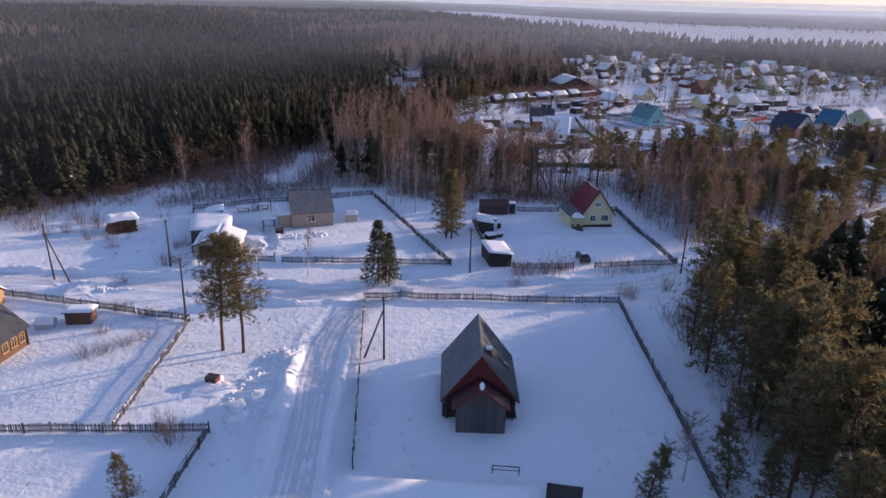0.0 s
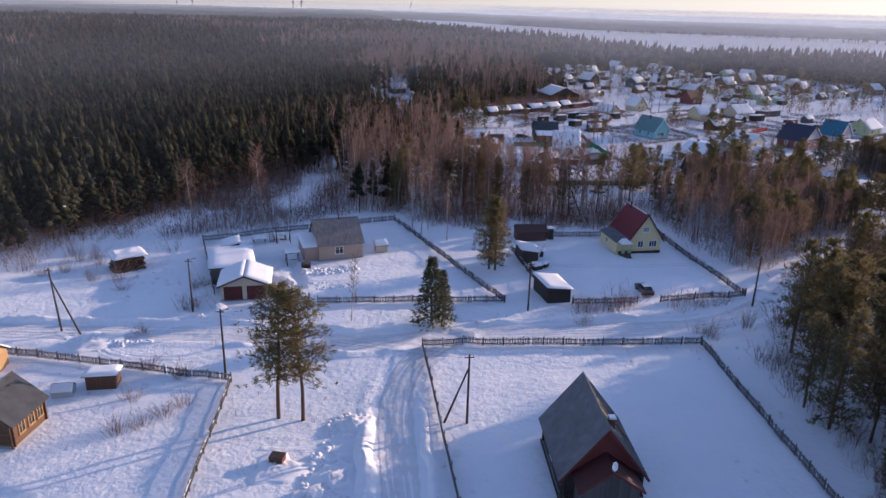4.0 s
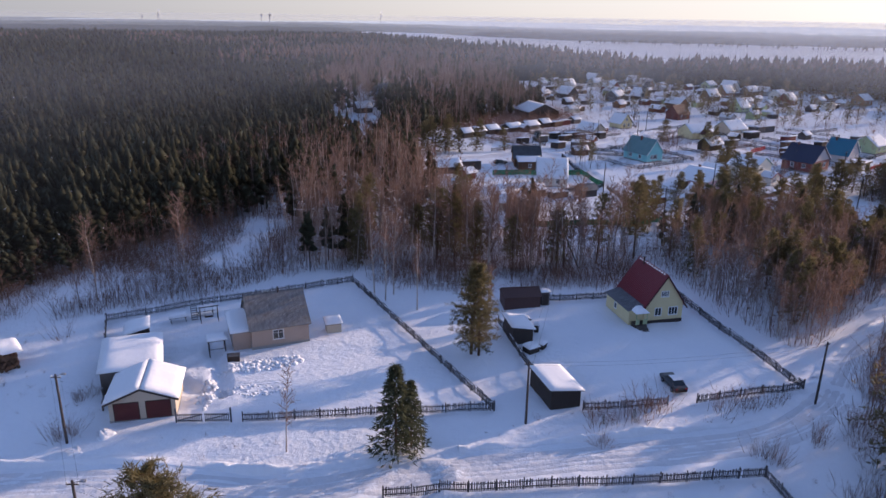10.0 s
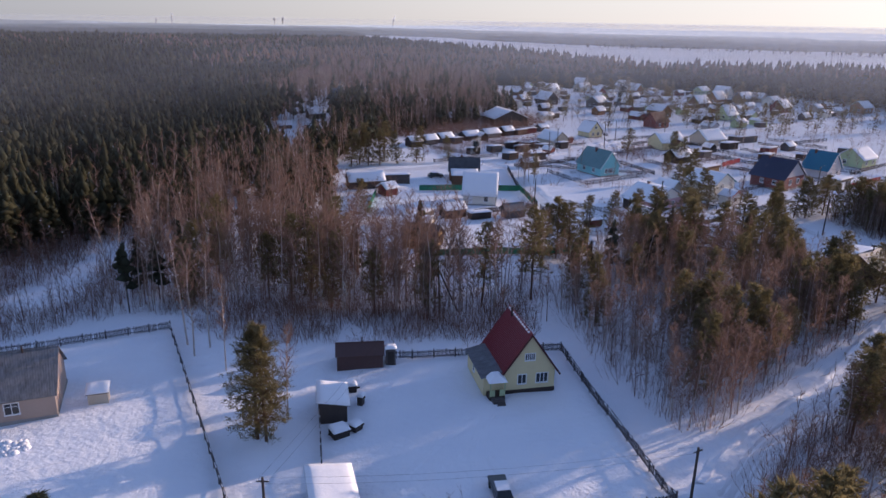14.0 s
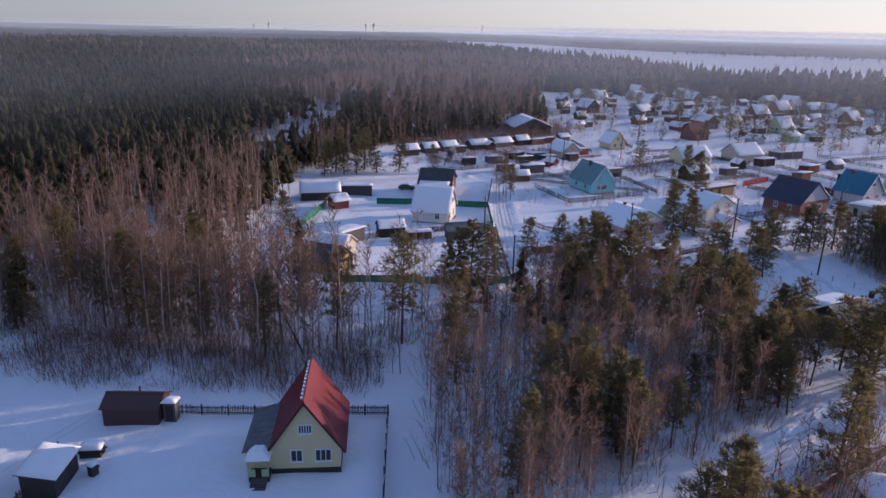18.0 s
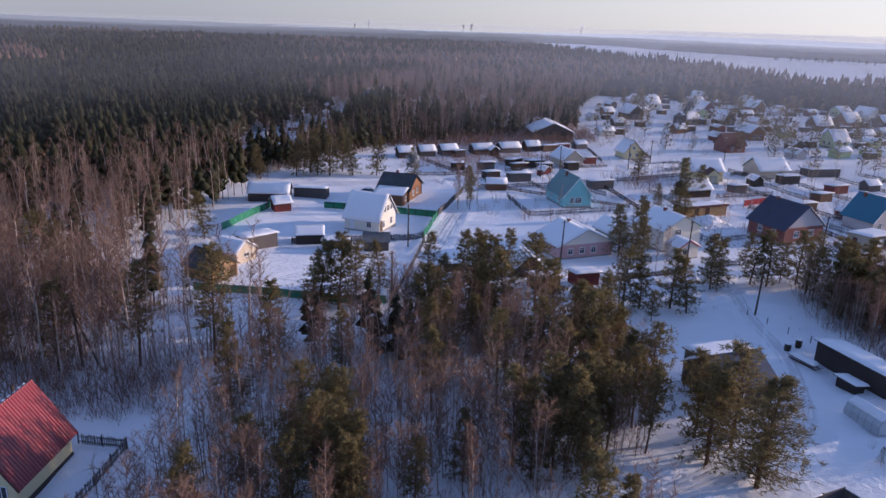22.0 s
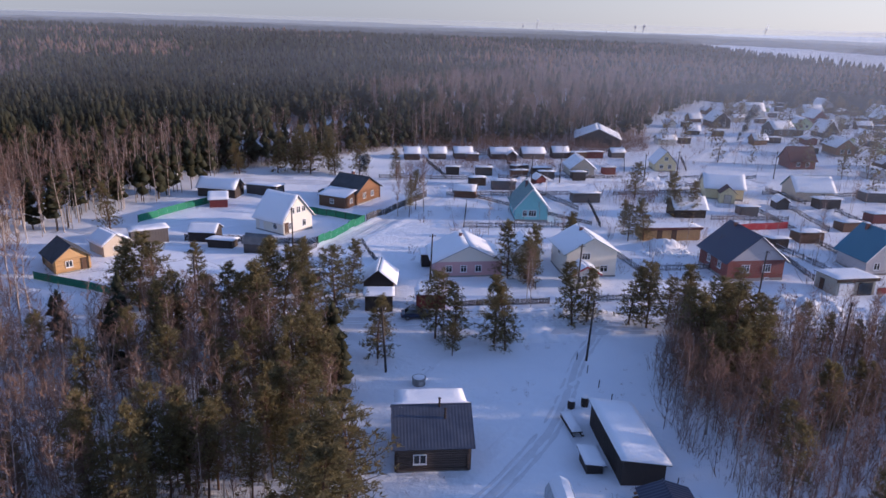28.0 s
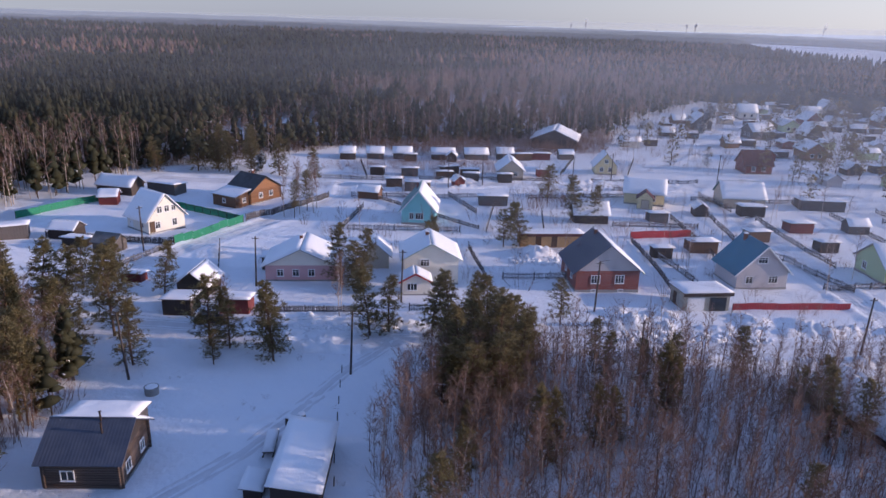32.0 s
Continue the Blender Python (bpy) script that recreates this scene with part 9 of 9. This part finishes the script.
part("snow_cover", snow_sheet([(-1.9, -1.6, 1.75), (2.4, -1.6, 1.75), (2.4, 1.6, 1.75), (-1.9, 1.6, 1.75)], 0.5, 4, 12, 10), SNOW_ROOF, pile, smooth=True)

# heaps of shovelled snow
for k, (x, y, w, h) in enumerate(((-27.9, 83.2, 1.0, 0.9), (-3.5, 55.0, 2.2, 0.8), (-4.0, 46, 2.4, 0.7), (-5.5, 42.0, 2.4, 0.8), (-9.7, 46.8, 2.8, 0.45), (-40, 71, 3.0, 0.8), (102.5, 236.5, 4.0, 1.9), (96.5, 190.0, 3.0, 0.8), (92.0, 187.5, 3.0, 0.7), (124, 220, 2.5, 0.8), (129, 224, 2.5, 0.8), (140, 229, 3, 0.8), (146, 232, 3, 0.8), (-30.0, 79.5, 1.6, 0.6))):
    n, m = 18, 8
    q = np.random.default_rng(k)
    V, F = [(0, 0, h)], []
    for i in range(1, m + 1):
        for j in range(n):
            t = 2 * math.pi * j / n
            rad = w * i / m * (1 + 0.18 * math.sin(3 * t + k) + 0.12 * math.sin(5 * t + 2 * k))
            z = 0.75 * h * math.cos(math.pi / 2 * i / m) ** 1.2 + (0.16 * h * q.normal() if i < m else -0.15)
            V.append((rad * math.cos(t), rad * math.sin(t), z))
    for j in range(n):
        F.append((0, 1 + j, 1 + (j + 1) % n))
        for i in range(m - 1):
            a, b = 1 + i * n + j, 1 + i * n + (j + 1) % n
            F += [(a, a + n, b + n), (a, b + n, b)]
    ob = part("snow_mound", np_mesh("snow_mound", V, F, SNOW_ROOF, smooth=True), None)
    ob.matrix_basis = at(x, y, 40 * k)
    tagged(ob, "lumpy heap of shovelled snow", "snow heap", "snow heaps")


def snow_clods(cx, cy, rx, ry, n, seed, turn=0.0, size=0.3):
    """Blocks of dug-out snow lying about."""
    q = np.random.default_rng(seed)
    V, F = [], []
    for k in range(n):
        a, d = q.uniform(0, 2 * math.pi), math.sqrt(q.random())
        lx, ly = d * rx * math.cos(a), d * ry * math.sin(a)
        x = cx + lx * math.cos(turn) - ly * math.sin(turn)
        y = cy + lx * math.sin(turn) + ly * math.cos(turn)
        s = size * q.uniform(0.4, 1.3)
        c = np.array([(i, j, h) for h in (-0.3, 0.7) for i, j in ((-1, -1), (1, -1), (1, 1), (-1, 1))], float) * s * q.uniform(0.6, 1.1, (8, 3))
        c[4:, :2] *= 0.7
        t = q.uniform(0, 6.28)
        R = np.array([[math.cos(t), -math.sin(t), 0], [math.sin(t), math.cos(t), 0], [0.2 * q.normal(), 0.2 * q.normal(), 1]])
        V.append(c @ R.T + (x, y, gz(x, y)))
        F.append(np.array([(4, 5, 6, 7), (0, 1, 5, 4), (1, 2, 6, 5), (2, 3, 7, 6), (3, 0, 4, 7)]) + 8 * k)
    ob = new("snow_blocks", np_mesh("snow_blocks", np.concatenate(V), np.concatenate(F), SNOW_ROOF, smooth=True))
    return tagged(ob, "broken blocks of dug-out snow scattered over a yard", "snow blocks", kind="stuff")


snow_clods(-15.5, 99.2, 5.5, 1.6, 170, 1, 0.35)
snow_clods(-16.0, 92.5, 5.0, 1.3, 110, 2, 0.2, 0.2)
snow_clods(-20.0, 92.0, 1.0, 3.5, 70, 3, 0.2, 0.3)
snow_clods(-4.5, 45.0, 2.2, 7.0, 150, 4, 0.15, 0.3)
snow_clods(-4.0, 55.0, 2.5, 2.5, 90, 5, 0, 0.25)
snow_clods(102.5, 236.5, 4.5, 3.0, 110, 6, 0.6, 0.45)
snow_clods(134.0, 219.5, 12, 2.0, 160, 7, 0.6, 0.4)
snow_clods(96.5, 194.5, 9, 1.5, 140, 8, 0.62, 0.35)
snow_clods(-38.0, 71.5, 6, 1.5, 110, 9, 0.05, 0.25)

# row of short stakes beside the long shed
for x, y in ((104.7, 184.0), (107.0, 181.2), (109.3, 178.5), (111.6, 175.8), (113.8, 173.2), (116.2, 170.4), (118.6, 167.8), (121.2, 164.8)):
    st_ = thing("stake", at(x, y), "short dark stake sticking out of the snow", "stake", "row of stakes")
    part("shaft", Geo().tube((0, 0, -0.3), (0.05, 0.03, 1.0), 0.06, 0.05, 7), POLE_WOOD, st_)

# frosty smoke from chimneys and distant stacks
def smoke_mat():
    m = bpy.data.materials.new("smoke")
    m.use_nodes = True
    nt = m.node_tree
    nt.nodes.remove(nt.nodes["Principled BSDF"])
    df, tr, clear_ = nt.nodes.new("ShaderNodeBsdfDiffuse"), nt.nodes.new("ShaderNodeBsdfTranslucent"), nt.nodes.new("ShaderNodeBsdfTransparent")
    body, veil_ = nt.nodes.new("ShaderNodeMixShader"), nt.nodes.new("ShaderNodeMixShader")
    for n_ in (df, tr):
        n_.inputs["Color"].default_value = (0.9, 0.91, 0.93, 1)
    body.inputs[0].default_value = 0.6
    nt.links.new(df.outputs[0], body.inputs[1])
    nt.links.new(tr.outputs[0], body.inputs[2])
    co = nt.nodes.new("ShaderNodeTexCoord")
    n = nt.nodes.new("ShaderNodeTexNoise")
    n.inputs["Scale"].default_value = 0.9
    nt.links.new(co.outputs["Object"], n.inputs["Vector"])
    v = nt.nodes.new("ShaderNodeMapRange")
    v.inputs["From Min"].default_value, v.inputs["From Max"].default_value = 0.35, 0.7
    v.inputs["To Min"].default_value, v.inputs["To Max"].default_value = 0.01, 0.2
    nt.links.new(n.outputs["Fac"], v.inputs["Value"])
    nt.links.new(v.outputs[0], veil_.inputs[0])
    nt.links.new(clear_.outputs[0], veil_.inputs[1])
    nt.links.new(body.outputs[0], veil_.inputs[2])
    nt.links.new(veil_.outputs[0], nt.nodes["Material Output"].inputs["Surface"])
    return m


SMOKE = smoke_mat()


def smoke_plume(x, y, z, length, width, drift, seed, label):
    """A rising plume of many small ragged puffs."""
    q = np.random.default_rng(seed)
    ball = []
    for k in range(5):
        t = math.pi * k / 4
        for j in range(7):
            ball.append((math.sin(t) * math.cos(j * 0.898), math.sin(t) * math.sin(j * 0.898), math.cos(t)))
    ball = np.array(ball)
    fs = np.array([f for k in range(4) for j in range(7) for f in ((k * 7 + j, (k + 1) * 7 + j, (k + 1) * 7 + (j + 1) % 7), (k * 7 + j, (k + 1) * 7 + (j + 1) % 7, k * 7 + (j + 1) % 7))])
    V, F = [], []
    n = 34
    for k in range(n):
        u = (k + q.random()) / n
        c = np.array(drift) * length * u ** 0.9 + q.normal(0, 0.35 * width * u + 0.05, 3)
        s = width * (0.12 + 0.5 * u) * q.uniform(0.6, 1.2)
        F.append(fs + len(V) * len(ball))
        V.append(c + ball * s * q.uniform(0.7, 1.3, (len(ball), 1)))
    ob = new("smoke_plume", np_mesh("smoke_plume", np.concatenate(V), np.concatenate(F), SMOKE, smooth=True))
    ob.location = (*lay_points([(x, y)])[0], z - float(fall_north(x, y)))
    return tagged(ob, label, "smoke", "smoke plumes", kind="stuff")


near_smoke = "white chimney smoke drifting in frosty air"
smoke_plume(-31.0, 341.0, 4.8, 15, 2.6, (0.72, 0.25, 0.5), 1, near_smoke)
smoke_plume(35.5, 232.5, 6.2, 5, 1.6, (0.45, 0.1, 0.75), 2, near_smoke)
smoke_plume(98.0, 340.0, 5.5, 13, 2.6, (0.3, 0.1, 0.9), 3, near_smoke)
for x, y, h in ((-391, 4214, 62), (-1171, 4061, 18), (-1028, 4101, 50), (-985, 4108, 55), (-1527, 3938, 60), (-1599, 3908, 38), (-1440, 3965, 22)):
    smoke_plume(x, y, -28, h, h * 0.18, (0.12, 0.0, 1.0), int(abs(x)), "tall white steam plume from a distant works")
house("long_snowy_barn", (157.0, 209.0, -38, 14, 7), 1.3, 3.6, WOOD_DARK, SLATE_DARK, "long barn under a smooth thick layer of snow", "barn", base=0, over=0.4, eave=0.5, snow=(0.45, 0.45))
